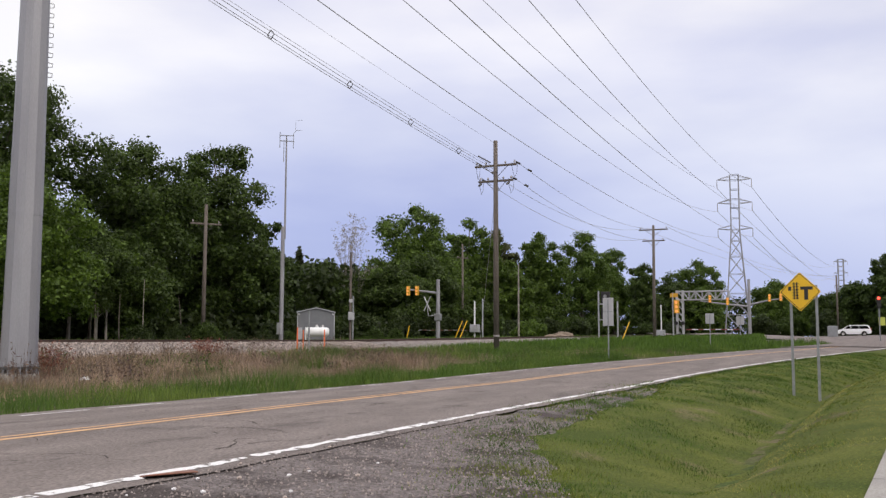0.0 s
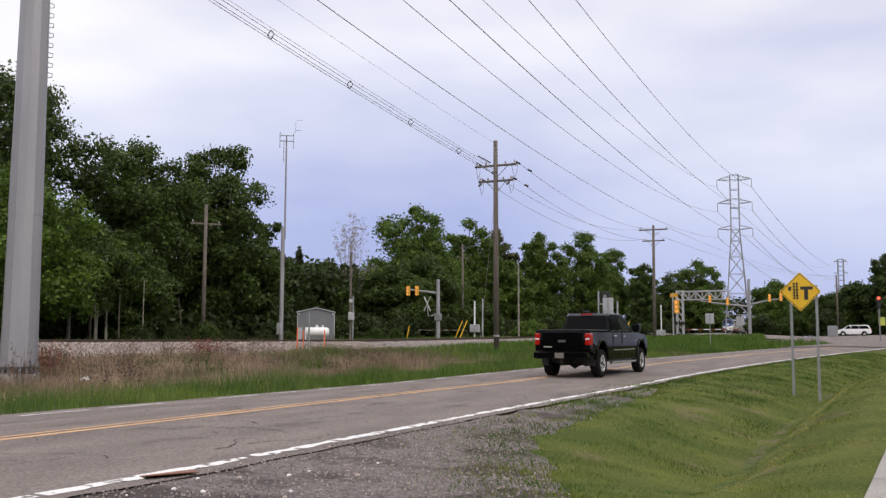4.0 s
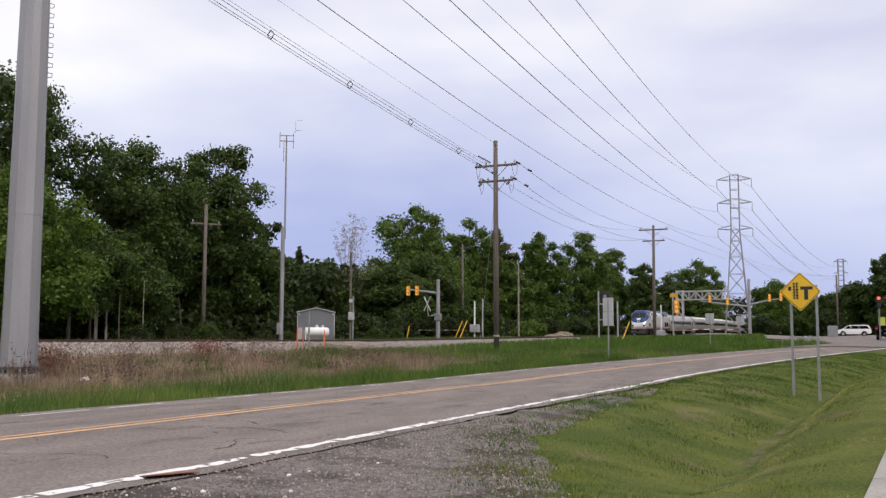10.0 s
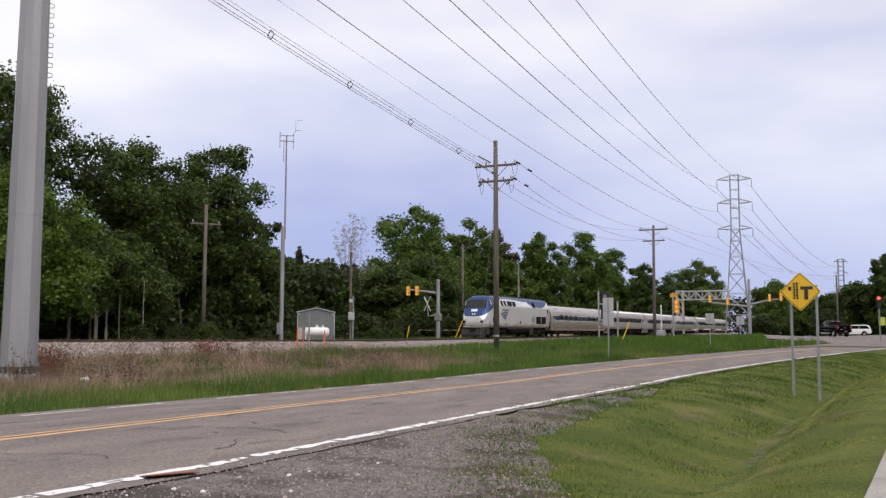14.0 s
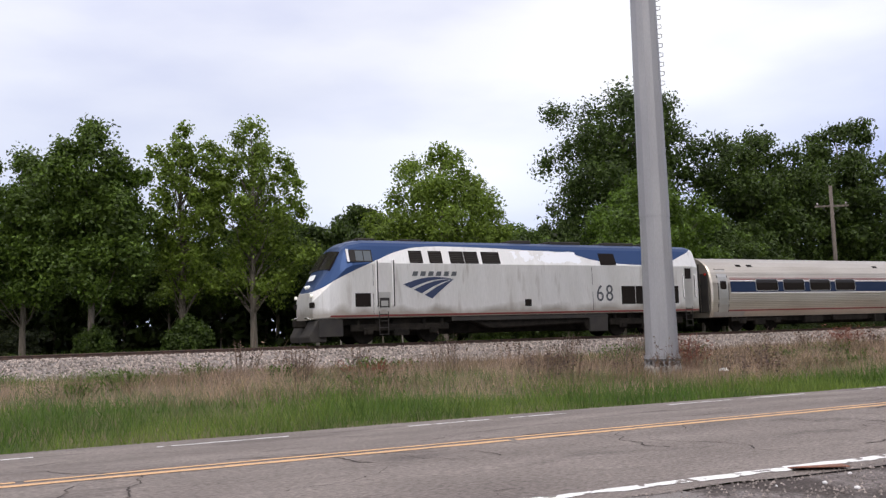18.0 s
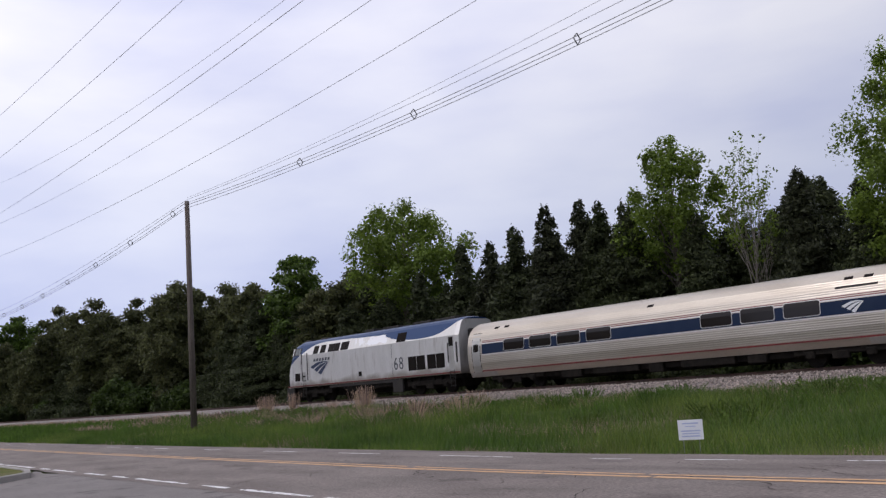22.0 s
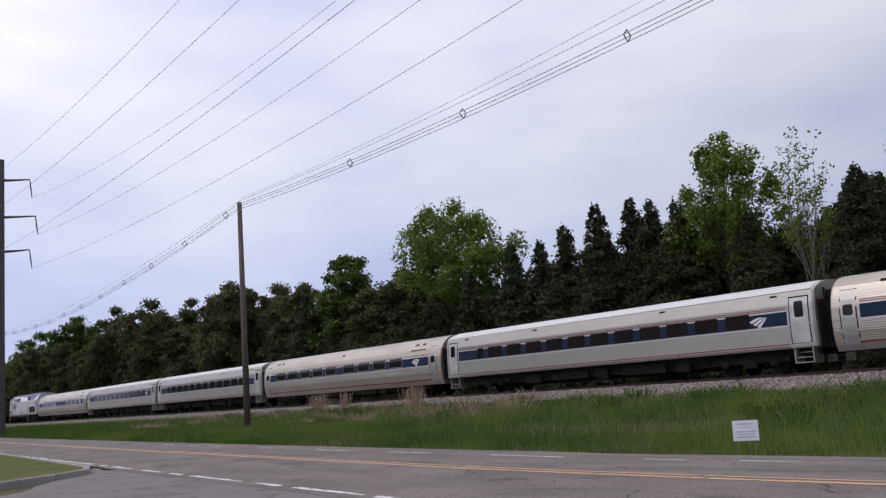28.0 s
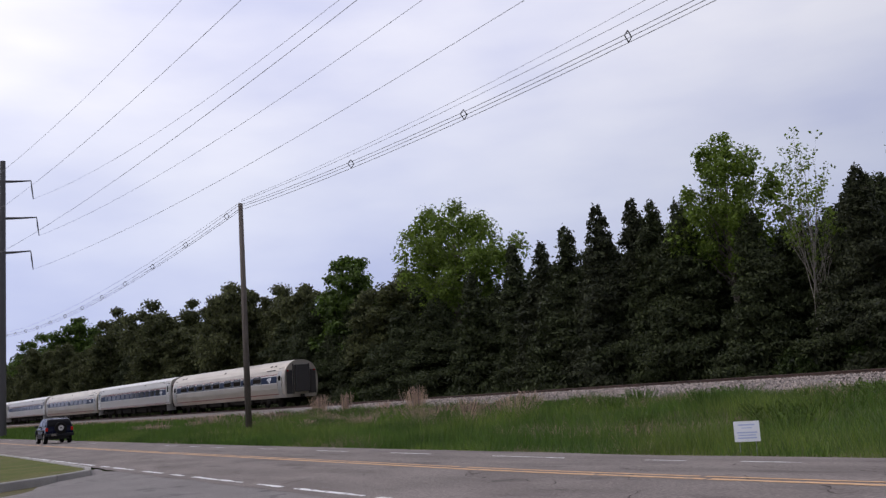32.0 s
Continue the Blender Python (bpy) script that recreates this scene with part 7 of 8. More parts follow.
sign = empty("warning_sign", pose(SX, 1.87, 2.64, 0, 0, 0), "yellow diamond warning sign with black track and side road symbol", "road sign")
H2 = 0.585


def diamond(half, x, r=0.05):
    pts = []
    for a in (0, 90, 180, 270):
        c = Vector((math.cos(radians(a)), math.sin(radians(a)))) * (half - r * 1.2)
        for k in (-40, 0, 40):
            pts.append((c.x + math.cos(radians(a + k)) * r, c.y + math.sin(radians(a + k)) * r))
    bm = bmesh.new()
    a = [bm.verts.new((x, q[0], q[1])) for q in pts]
    b = [bm.verts.new((x + 0.004, q[0], q[1])) for q in pts]
    bm.faces.new(a)
    bm.faces.new(b[::-1])
    for k in range(len(pts)):
        j = (k + 1) % len(pts)
        bm.faces.new((a[k], b[k], b[j], a[j]))
    bmesh.ops.recalc_face_normals(bm, faces=bm.faces)
    return bm


part("panel", diamond(H2, -0.004), M_SIGNYELLOW, sign)
part("border", diamond(H2 * 0.945, -0.0075), M_SIGNBLACK, sign)
part("field", diamond(H2 * 0.905, -0.011), M_SIGNYELLOW, sign)


def mark(y0, z0, y1, z1):
    return part("symbol", box(-0.0175, min(y0, y1), z0, -0.0125, max(y0, y1), z1), M_SIGNBLACK, sign)


# the picture's left is +y
mark(-0.01, 0.06, -0.36, 0.155)
mark(-0.115, -0.24, -0.225, 0.06)
mark(0.245, 0.035, 0.335, 0.155)
for y in (0.085, 0.165):
    mark(y - 0.018, -0.225, y + 0.018, 0.285)
for k in range(6):
    z = -0.19 + k * 0.085
    mark(0.035, z - 0.012, 0.215, z + 0.012)
u_post(0.06, 0.27, float(ground_z(SX, 2.14)) - 2.75, 0.2, sign)
u_post(0.06, -0.45, float(ground_z(SX, 1.42)) - 2.75, 0.2, sign)


def back_sign(x, y, w, z0, z1, yaw, label, parts=1):
    zb = gz(x, y)
    ob = empty("road_sign", pose(x, y, zb, 0, 0, yaw), label, "road sign", "signs seen from behind")
    step = (z1 - z0) / parts
    for k in range(parts):
        part("panel", box(-0.01, -w / 2, z0 + step * k - zb + 0.01, 0.01, w / 2, z0 + step * (k + 1) - zb - 0.01, 0.004), M_SIGNBACK, ob)
    part("post", box(-0.05, -0.035, -0.2, -0.012, 0.035, z1 - zb - 0.1, 0.006), M_POST, ob)
    return ob


back_sign(48, 12.42, 0.55, 1.88, 3.37, 14, "plain grey back of a tall road sign on a steel post", 2)
back_sign(75, 11.34, 0.66, 2.42, 3.23, 10, "plain grey back of a small road sign on a steel post")
back_sign(120, 14.5, 0.95, 3.0, 4.07, 8, "plain grey back of a road sign near the junction")


def lamp_head(parent, x, y, z, s, toward=-1, lit=None, n=3, face=M_SIGNALYELLOW, lens=None):
    """A traffic light of n lamps, 0.36 m each times s, facing -x."""
    h = 0.36 * s
    hd = part("signal_head", box(x - 0.16 * s, y - 0.19 * s, z, x + 0.16 * s, y + 0.19 * s, z + h * n, 0.03), face, parent)
    for k in range(n):
        zc = z + h * (k + 0.5)
        mm = lit if (lit is not None and k == n - 1) else (lens or M_SIGNBLACK)
        part("lens", tube([(x + toward * 0.15 * s, y, zc), (x + toward * 0.19 * s, y, zc)], 0.13 * s, 12), mm, hd)
        bm = bmesh.new()
        add_tube(bm, [(x + toward * 0.17 * s, y + 0.15 * s, zc - 0.02), (x + toward * 0.17 * s, y + 0.1 * s, zc + 0.11 * s), (x + toward * 0.17 * s, y - 0.1 * s, zc + 0.11 * s), (x + toward * 0.17 * s, y - 0.15 * s, zc - 0.02)], 0.03 * s, 5)
        part("visor", bm, face, hd)
    return hd


# signal mast beyond the track with a short arm
x, y = 95.0, 44.0
ob = empty("signal_mast", pose(x, y, gz(x, y)), "grey steel traffic signal mast with two yellow signal heads", "traffic signal")
z0 = gz(x, y)
part("mast", tube([(0, 0, -0.2), (0, 0, 7.84 - z0)], [0.24, 0.20], 12), M_STEEL, ob)
part("arm", tube([(0, 0, 6.3 - z0), (0, 3.6, 6.75 - z0)], [0.14, 0.09], 8), M_STEEL, ob)
for dy in (2.55, 3.65):
    lamp_head(ob, -0.2, dy, 6.05 - z0, 1.0, lens=M_AMBER)
bm = bmesh.new()
for sgn in (-1, 1):
    add_tube(bm, [(-0.1, 1.3 - sgn * 0.4, 4.3 - z0), (-0.1, 1.3 + sgn * 0.4, 5.9 - z0)], 0.07, 5)
add_tube(bm, [(0, 0, 3.9 - z0), (0, 1.2, 3.7 - z0), (0, 1.4, 5.4 - z0)], 0.07, 6)
part("crossbuck", bm, M_SIGNBACK, ob)
part("junction_box", box(-0.3, -0.35, 3.2 - z0, 0.3, 0.35, 4.0 - z0, 0.05), M_POST, ob)

# crossing gate posts with counterweight box
x, y = 110.0, 45.8
z0 = gz(x, y)
ob = empty("crossing_gate", pose(x, y, z0), "white crossing gate post with mechanism box and lowered arm", "crossing gate")
part("post", tube([(0, 0, -0.2), (0, 0, 5.0)], 0.11, 8), M_STRIPE_WHITE, ob)
part("second_post", tube([(1.0, -0.7, -0.2), (1.0, -0.7, 5.3)], 0.1, 8), M_SIGNBACK, ob)
part("mechanism", box(-0.5, -0.6, 1.0, 0.4, 0.5, 2.0, 0.06), M_SIGNBACK, ob)
for k in range(12):
    part("arm_piece", box(-0.03, 0.6 + 0.62 * k, 1.25, 0.03, 1.2 + 0.62 * k, 1.32), M_SIGNBACK if k % 2 else M_STRIPE_BROWN, ob)


def guy_guard(x, y, z0, z1, dx, dy):
    return tagged(part("guy_guard", tube([(x, y, gz(x, y) - 0.1), (x + dx, y + dy, z1)], 0.06, 7), M_SIGNYELLOW), "yellow plastic guard on a guy wire", "guy guard", "guy guards")


guy_guard(100, 44.3, 1.7, 3.3, 0.5, -0.9)
guy_guard(100.6, 44.0, 1.7, 3.3, 0.6, -0.9)
guy_guard(92, 46.5, 1.6, 2.6, 0.2, -0.3)
guy_guard(95, 23.4, 1.4, 3.0, 0.6, -0.9)

# lineside radio mast
x, y = 61.4, 42.0
z0 = gz(x, y)
ob = empty("radio_mast", pose(x, y, z0), "tall thin grey radio mast with small antennas", "radio mast")
part("lower_pole", tube([(0, 0, -0.2), (0, 0, 9.97 - z0)], [0.17, 0.15], 10), M_STEEL, ob)
part("upper_pole", tube([(0.1, -0.1, 9.0 - z0), (0.1, -0.1, 17.3 - z0)], [0.085, 0.06], 8), M_STEEL, ob)
rods = []
u = Vector((0.58, -0.81, 0))
for dz, a, b in ((16.9, -0.55, 0.62), (17.35, -0.5, 0.6)):
    rods.append(([u * a + Vector((0.1, -0.1, dz - z0)), u * b + Vector((0.1, -0.1, dz - z0))], 0.035))
for o, za, zb in ((-0.52, 16.3, 17.6), (0.55, 16.3, 17.5), (-0.2, 15.2, 17.0)):
    rods.append(([u * o + Vector((0.1, -0.1, za - z0)), u * o + Vector((0.1, -0.1, zb - z0))], 0.03))
rods.append(([u * 0.55 + Vector((0.1, -0.1, 17.5 - z0)), u * 0.75 + Vector((0.1, -0.1, 17.8 - z0)), u * 1.2 + Vector((0.1, -0.1, 17.85 - z0))], 0.022))
for pts_, r_ in rods:
    part("antenna", tube(pts_, r_, 6), M_POST, ob)
part("equipment_box", box(-0.35, -0.2, 1.0, -0.17, 0.2, 1.9, 0.02), M_SIGNBACK, ob)
# small satellite-like gap antenna above
part("whip_antenna", tube([u * 0.7 + Vector((0.1, -0.1, 17.8 - z0)), u * 0.7 + Vector((0.1, -0.1, 18.6 - z0)), u * 1.25 + Vector((0.1, -0.1, 18.65 - z0))], 0.012, 5), M_POST, ob)

# equipment hut with a shallow gable
x, y = 72.0, 45.5
z0 = gz(x, y)
hut = empty("equipment_hut", pose(x, y, z0, 0, 0, -57.7), "small grey panelled railway equipment hut with a shallow roof", "hut")
zt = 3.5 - z0
part("body", prism([(-1.62, -0.2), (1.62, -0.2), (1.62, zt), (0, zt + 0.36), (-1.62, zt)], -1.3, 1.3), M_HUT, hut)
for s in (-1, 1):
    part("roof_sheet", prism([(0, zt + 0.37), (0, zt + 0.43), (s * 1.74, zt + 0.05), (s * 1.74, zt - 0.01)], -1.42, 1.42), M_HUTROOF, hut)
    part("corner_trim", box(s * 1.62 - 0.03, -1.33, -0.2, s * 1.62 + 0.03, -1.27, zt), M_HUTROOF, hut)
    part("wall_lamp", box(s * 1.5 - 0.06, -1.42, zt - 0.22, s * 1.5 + 0.06, -1.30, zt - 0.12), M_STRIPE_WHITE, hut)
dr = part("door", box(-0.45, -1.325, -0.1, 0.45, -1.29, 1.95, 0.01), M_HUT, hut)
part("door_notice", box(-0.02, -1.335, 1.45, 0.18, -1.32, 1.72), M_STRIPE_WHITE, hut)
part("door_notice", box(0.52, -1.335, 1.48, 0.70, -1.30, 1.70), M_STRIPE_WHITE, hut)
part("vent", box(-1.0, -1.345, 0.55, -0.65, -1.30, 0.85, 0.01), M_SIGNBACK, hut)

# propane tank on feet
x, y = 66.0, 41.6
z0 = gz(x, y)
tank = empty("propane_tank", pose(x, y, z0, 0, 0, -57.7), "white cylindrical propane tank on two feet", "gas tank")
zc = 1.72 - z0
part("vessel", tube([(-1.02, 0, zc), (-1.0, 0, zc), (-0.93, 0, zc), (-0.78, 0, zc), (0.78, 0, zc), (0.93, 0, zc), (1.0, 0, zc), (1.02, 0, zc)], [0.05, 0.2, 0.32, 0.385, 0.385, 0.32, 0.2, 0.05], 20), M_TANK, tank, smooth=True)
part("valve_hood", tube([(0, 0, zc + 0.36), (0, 0, zc + 0.47)], 0.13, 10), M_TANK, tank)
for s in (-0.6, 0.6):
    part("foot", box(s - 0.06, -0.3, -0.1, s + 0.06, 0.3, zc - 0.3), M_CONCRETE, tank)


def stake(x, y, z1, r=0.045, material=M_ORANGE, name="marker_stake", label="orange plastic marker stake beside the track"):
    return tagged(part(name, tube([(x, y, gz(x, y) - 0.2), (x, y, z1)], r, 8), material), label, "marker stake", "marker stakes")


stake(49.0, 32.3, 1.87)
stake(49.5, 32.2, 1.70, 0.03)
stake(52.0, 32.2, 1.75)
stake(50.0, 32.1, 2.9, 0.05, M_POST, "steel_post", "thin grey steel post beside the track")
x, y = 64.0, 42.0
ob = empty("track_cabinet", pose(x, y, gz(x, y), 0, 0, -57), "small grey cabinet on a post beside the hut", "cabinet")
part("box", box(-0.22, -0.15, 0.6, 0.22, 0.15, 1.75 - 0.2, 0.02), M_SIGNBACK, ob)
part("post", tube([(0, 0, -0.2), (0, 0, 0.62)], 0.05, 8), M_POST, ob)
part("vent_pipe", tube([(0.5, 0, -0.2), (0.5, 0, 1.6)], 0.05, 8), M_STRIPE_WHITE, ob)
x, y = 70.5, 40.8
z0 = gz(x, y)
ob = empty("lamp_post", pose(x, y, z0, 0, 0, -57), "slim grey post with a small lamp beside the hut", "lamp post")
part("post", tube([(0, 0, -0.2), (0, 0, 4.9 - z0)], 0.07, 8), M_POST, ob)
part("lamp", box(-0.35, -0.1, 4.3 - z0, -0.05, 0.1, 4.6 - z0, 0.03), M_SIGNBACK, ob)
part("meter_box", box(-0.12, -0.15, 2.8 - z0, 0.12, -0.05, 3.4 - z0, 0.02), M_SIGNBACK, ob)
x, y = 74.5, 43.4
ob = empty("meter_pole", pose(x, y, gz(x, y), 0, 0, -57), "wooden service pole with a pale meter box", "pole")
part("pole", tube([(0, 0, -0.2), (0, 0, 8.5)], [0.12, 0.09], 8), M_POLE, ob)
part("meter_box", box(-0.2, -0.3, 2.2, 0.35, -0.1, 2.95, 0.02), M_SIGNBACK, ob)

# track signal with two black heads on a mast
x, y = 122.0, 32.3
z0 = gz(x, y)
ob = empty("railway_signal", pose(x, y, z0), "railway signal mast with two stacked dark heads", "railway signal")
part("mast", tube([(0, 0.55, -0.2), (0, 0.55, 7.6 - z0)], 0.12, 8), M_SIGNBACK, ob)
part("second_mast", tube([(0, -2.0, -0.2), (0, -2.0, 6.2 - z0)], 0.12, 8), M_SIGNBACK, ob)
for z in (6.0, 3.9):
    part("head", box(-0.2, -1.0, z - z0, 0.2, 0.2, z - z0 + 1.5, 0.06), M_SIGNBLACK, ob)
    part("platform", box(-0.5, -1.2, z - z0 - 0.2, 0.5, 0.5, z - z0 - 0.08), M_SIGNBACK, ob)
    part("lens", tube([(-0.2, -0.4, z - z0 + 0.9), (-0.32, -0.4, z - z0 + 0.9)], 0.22, 12), M_POST, ob)

# signal gantry that reaches over the track
x, y = 195.0, 41.6
z0 = float(rail_z(x)) - 0.6
ob = empty("signal_gantry", pose(x, 35.0 - 3.5, z0), "grey steel cantilever signal gantry beside the crossing", "signal gantry")
ht = 11.3 - z0
for dx, dy in ((0, 4.6), (0, 3.4), (1.2, 4.6), (1.2, 3.4)):
    part("column", tube([(dx, dy, -0.4), (dx, dy, ht)], 0.16, 6), M_SIGNBACK, ob)
bm = bmesh.new()
for k in range(7):
    a, b = ht * k / 7, ht * (k + 1) / 7
    for dx in (0, 1.2):
        add_tube(bm, [(dx, 3.4, a), (dx, 4.6, b)], 0.07, 4)
    add_tube(bm, [(0, 3.4, a), (1.2, 3.4, b)], 0.07, 4)
part("lattice", bm, M_SIGNBACK, ob)
bm = bmesh.new()
for z in (ht - 2.0, ht - 0.3):
    for dx in (0, 1.2):
        add_tube(bm, [(dx, 4.6, z), (dx, -5.8, z)], 0.14, 6)
for k in range(7):
    y0, y1 = 3.4 - 1.32 * k, 3.4 - 1.32 * (k + 1)
    for dx in (0, 1.2):
        add_tube(bm, [(dx, y0, ht - 2.0 if k % 2 else ht - 0.3), (dx, y1, ht - 0.3 if k % 2 else ht - 2.0)], 0.09, 4)
        add_tube(bm, [(dx, y1, ht - 2.0), (dx, y1, ht - 0.3)], 0.08, 4)
part("truss", bm, M_SIGNBACK, ob)
for y_ in (3.3, 4.7):
    part("flasher_light", tube([(-0.4, y_, 2.9), (0.1, y_, 2.9)], 0.38, 12), M_SIGNBLACK, ob)
for k in range(9):
    part("gate_arm_piece", box(-0.6, 2.6 - 1.15 * k, 1.5, -0.45, 2.6 - 1.15 * (k + 1), 1.68), M_STRIPE_WHITE if k % 2 else M_STRIPE_RED, ob)

# street signal on its own post, and a slim white post
x, y = 135.0, 25.5
z0 = gz(x, y)
ob = empty("traffic_light", pose(x, y, z0), "yellow traffic light on a slim post near the crossing", "traffic light", "traffic lights")
part("post", tube([(0, 0, -0.2), (0, 0, 7.9 - z0)], 0.11, 8), M_SIGNBACK, ob)
lamp_head(ob, -0.15, -0.55, 4.9 - z0, 1.75, lens=M_AMBER)
part("sign_plate", box(-0.1, -0.75, 7.2 - z0, -0.05, 0.35, 7.75 - z0), M_SIGNALYELLOW, ob)
part("gate_post", tube([(2, 2.1, -0.2), (2, 2.1, 6.2 - z0)], 0.09, 8), M_STRIPE_WHITE, ob)
part("gate_box", box(1.5, 1.6, 0.6, 2.5, 3.2, 1.6, 0.08), M_SIGNBACK, ob)
x, y = 175.0, 19.5
z0 = gz(x, y)
ob = empty("signal_mast", pose(x, y, z0), "grey steel mast with two long signal arms at the junction", "traffic signal")
part("mast", tube([(0, 0, -0.2), (0, 0, 12.0 - z0)], [0.32, 0.24], 12), M_STEEL, ob)
part("arm", tube([(0, 0, 7.1 - z0), (0, 4.2, 7.6 - z0), (0, 8.6, 8.2 - z0)], [0.2, 0.15, 0.09], 8), M_STEEL, ob)
part("arm", tube([(0, 0, 7.4 - z0), (0, -3.0, 8.1 - z0), (0, -5.8, 8.5 - z0)], [0.2, 0.15, 0.1], 8), M_STEEL, ob)
for dy, z in ((6.8, 7.9), (3.7, 7.4), (-3.5, 7.9), (-5.4, 8.0)):
    lamp_head(ob, -0.3, dy, z - z0, 1.25, lens=M_AMBER)

# red light at the near corner of the junction
x, y = 100.0, -0.9
z0 = max(gz(x, y), float(road_z(x)) - 0.1)
ob = empty("traffic_light", pose(x, y, z0), "traffic light on a post showing red", "traffic light", "traffic lights")
part("post", tube([(0, 0, -0.2), (0, 0, 4.6 - z0)], 0.07, 8), M_POST, ob)
lamp_head(ob, -0.1, 0, 4.3 - z0, 1.05, lit=M_REDLAMP, face=M_SIGNBLACK)
part("crossing_sign", prism([(-0.02, 2.6 - z0), (0.0, 2.6 - z0), (0.0, 3.4 - z0), (-0.02, 3.4 - z0)], -0.5, 0.1), mat("lime_sign", (0.50, 0.55, 0.10), 0.5), ob)
x, y = 150.0, 6.6
ob = empty("signal_cabinet", pose(x, y - 1.6, gz(x, y) + 0.05), "grey metal signal cabinet beside the far road", "cabinet")
part("body", box(-0.6, -0.7, 0, 0.6, 0.7, 1.7, 0.05), M_POST, ob)
part("door", box(-0.63, -0.6, 0.15, -0.59, 0.6, 1.55, 0.01), M_POST, ob)

# yard sign on wire legs, its print only as bars
yx, yy = -10.5, 14.3
zb = gz(yx, yy)
ys = empty("yard_sign", pose(yx, yy, zb, 0, 0.5, 38), "small white yard sign with blue print in the tall grass", "yard sign")
zb2 = 0.02 - zb
part("panel", box(-0.22, -0.006, zb2, 0.22, 0.006, zb2 + 0.36), M_WHITEBOARD, ys)
for s in (-0.14, 0.14):
    part("leg", tube([(s, 0, -0.12), (s, 0, zb2 + 0.1)], 0.006, 5), M_POST, ys)
for z, w, h in ((0.285, 0.28, 0.022), (0.235, 0.18, 0.014), (0.15, 0.34, 0.022), (0.105, 0.30, 0.018), (0.055, 0.32, 0.022)):
    part("print_bar", box(-w / 2, -0.009, zb2 + z, w / 2, -0.0065, zb2 + z + h), M_BLUEPRINT, ys)

# heap of bare earth beside the track
x, y = 133.0, 41.6
bm = bmesh.new()
bmesh.ops.create_icosphere(bm, subdivisions=4, radius=1.0)
for v in bm.verts:
    k = 1 + 0.35 * noise.noise(v.co * 1.7) + 0.12 * noise.noise(v.co * 5.0)
    v.co = Vector((v.co.x * 3.2 * k, v.co.y * 2.2 * k, max(-0.3, v.co.z * 1.15 * k)))
tagged(part("earth_heap", bm, mat("bare_earth", (0.24, 0.19, 0.145), 0.95, color2=(0.15, 0.12, 0.09), scale=1.5, fine=0.3, bump=0.8, bump_scale=8, spec=0.1), m=pose(x, y, gz(x, y))), "low heap of pale brown earth beside the track", "earth heap")

# litter
bm = box(-0.26, -0.10, 0.0, 0.26, 0.10, 0.014, 0.004)
for v in bm.verts:
    v.co.z += 0.03 * noise.noise((v.co.x * 4, v.co.y * 4, 1)) + 0.02
    v.co.y += 0.03 * math.sin(v.co.x * 5)
tagged(part("broken_board", bm, M_BOARD, m=pose(7.05, 6.05, float(road_z(7)) - 0.095, 0, 0, -28)), "flat broken reddish board lying on the road edge", "debris")
for k in range(16):
    x, y = line_rng.uniform(5.6, 10), line_rng.uniform(4.4, 6.0)
    bm = bmesh.new()
    bmesh.ops.create_icosphere(bm, subdivisions=1, radius=line_rng.uniform(0.012, 0.03))
    for v in bm.verts:
        v.co.z *= 0.6
    tagged(part("pebble", bm, M_STRIPE_WHITE if k % 2 else M_STONE, m=pose(x, y, gz(x, y) + 0.06)), "small pale pebble on the gravel", "pebble", "pebbles")
bm = bmesh.new()
bmesh.ops.create_icosphere(bm, subdivisions=2, radius=0.13)
for v in bm.verts:
    v.co *= 1 + 0.5 * noise.noise(v.co * 12)
    v.co.z = abs(v.co.z) * 0.8
tagged(part("plastic_bag", bm, M_STRIPE_WHITE, m=pose(20.6, 20.9, gz(20.6, 20.9) + 0.12)), "crumpled white plastic bag in the dry grass", "litter")

# kerbed grass island beside the drive, and the pavement
M_TURF = mat("mown_turf", (0.085, 0.105, 0.028), 0.95, color2=(0.13, 0.125, 0.045), scale=0.8, fine=0.4, bump=0.6, bump_scale=30, spot=(0.16, 0.13, 0.08), spot_scale=0.35, spot_at=0.6, spec=0.1)


def kerb(pts, label):
    top = empty("kerb", Matrix(), label, "kerb", kind="structure")
    dense = []
    for a, b in zip(pts, pts[1:]):
        n = max(1, int(math.dist(a, b) / 1.5))
        dense += [(a[0] + (b[0] - a[0]) * k / n, a[1] + (b[1] - a[1]) * k / n) for k in range(n)]
    dense.append(pts[-1])
    for a, b in zip(dense, dense[1:]):
        d = Vector((b[0] - a[0], b[1] - a[1], 0))
        L = d.length
        bm = box(0.006, -0.08, -0.15, L - 0.006, 0.08, 0.13, 0.02)
        z = float(road_z(a[0])) - 0.10
        part("kerb_stone", bm, M_KERB, top, m=Matrix.Translation((a[0], a[1], z)) @ pose(0, 0, 0, 0, 0, math.degrees(math.atan2(d.y, d.x))))
    return top


kerb([(-60, 9.6), (-40, 8.35), (-30, 7.55), (-26.2, 7.25), (-24.7, 6.85), (-23.7, 5.8), (-22.6, 4.3), (-21.6, 1.5), (-21.2, -8)], "pale concrete kerb round the grass island")
bm = bmesh.new()
ring = [(-60, 9.5), (-40, 8.25), (-30, 7.45), (-26.2, 7.15), (-24.8, 6.75), (-23.8, 5.75), (-22.7, 4.25), (-21.7, 1.5), (-21.3, -8), (-60, -8)]
f = bm.faces.new([bm.verts.new((x, y, float(road_z(x)) - 0.0)) for x, y in ring])
bmesh.ops.triangulate(bm, faces=[f])
tagged(part("grass_island", bm, M_TURF), "kerbed island of mown grass beside the drive", "grass island", kind="structure")


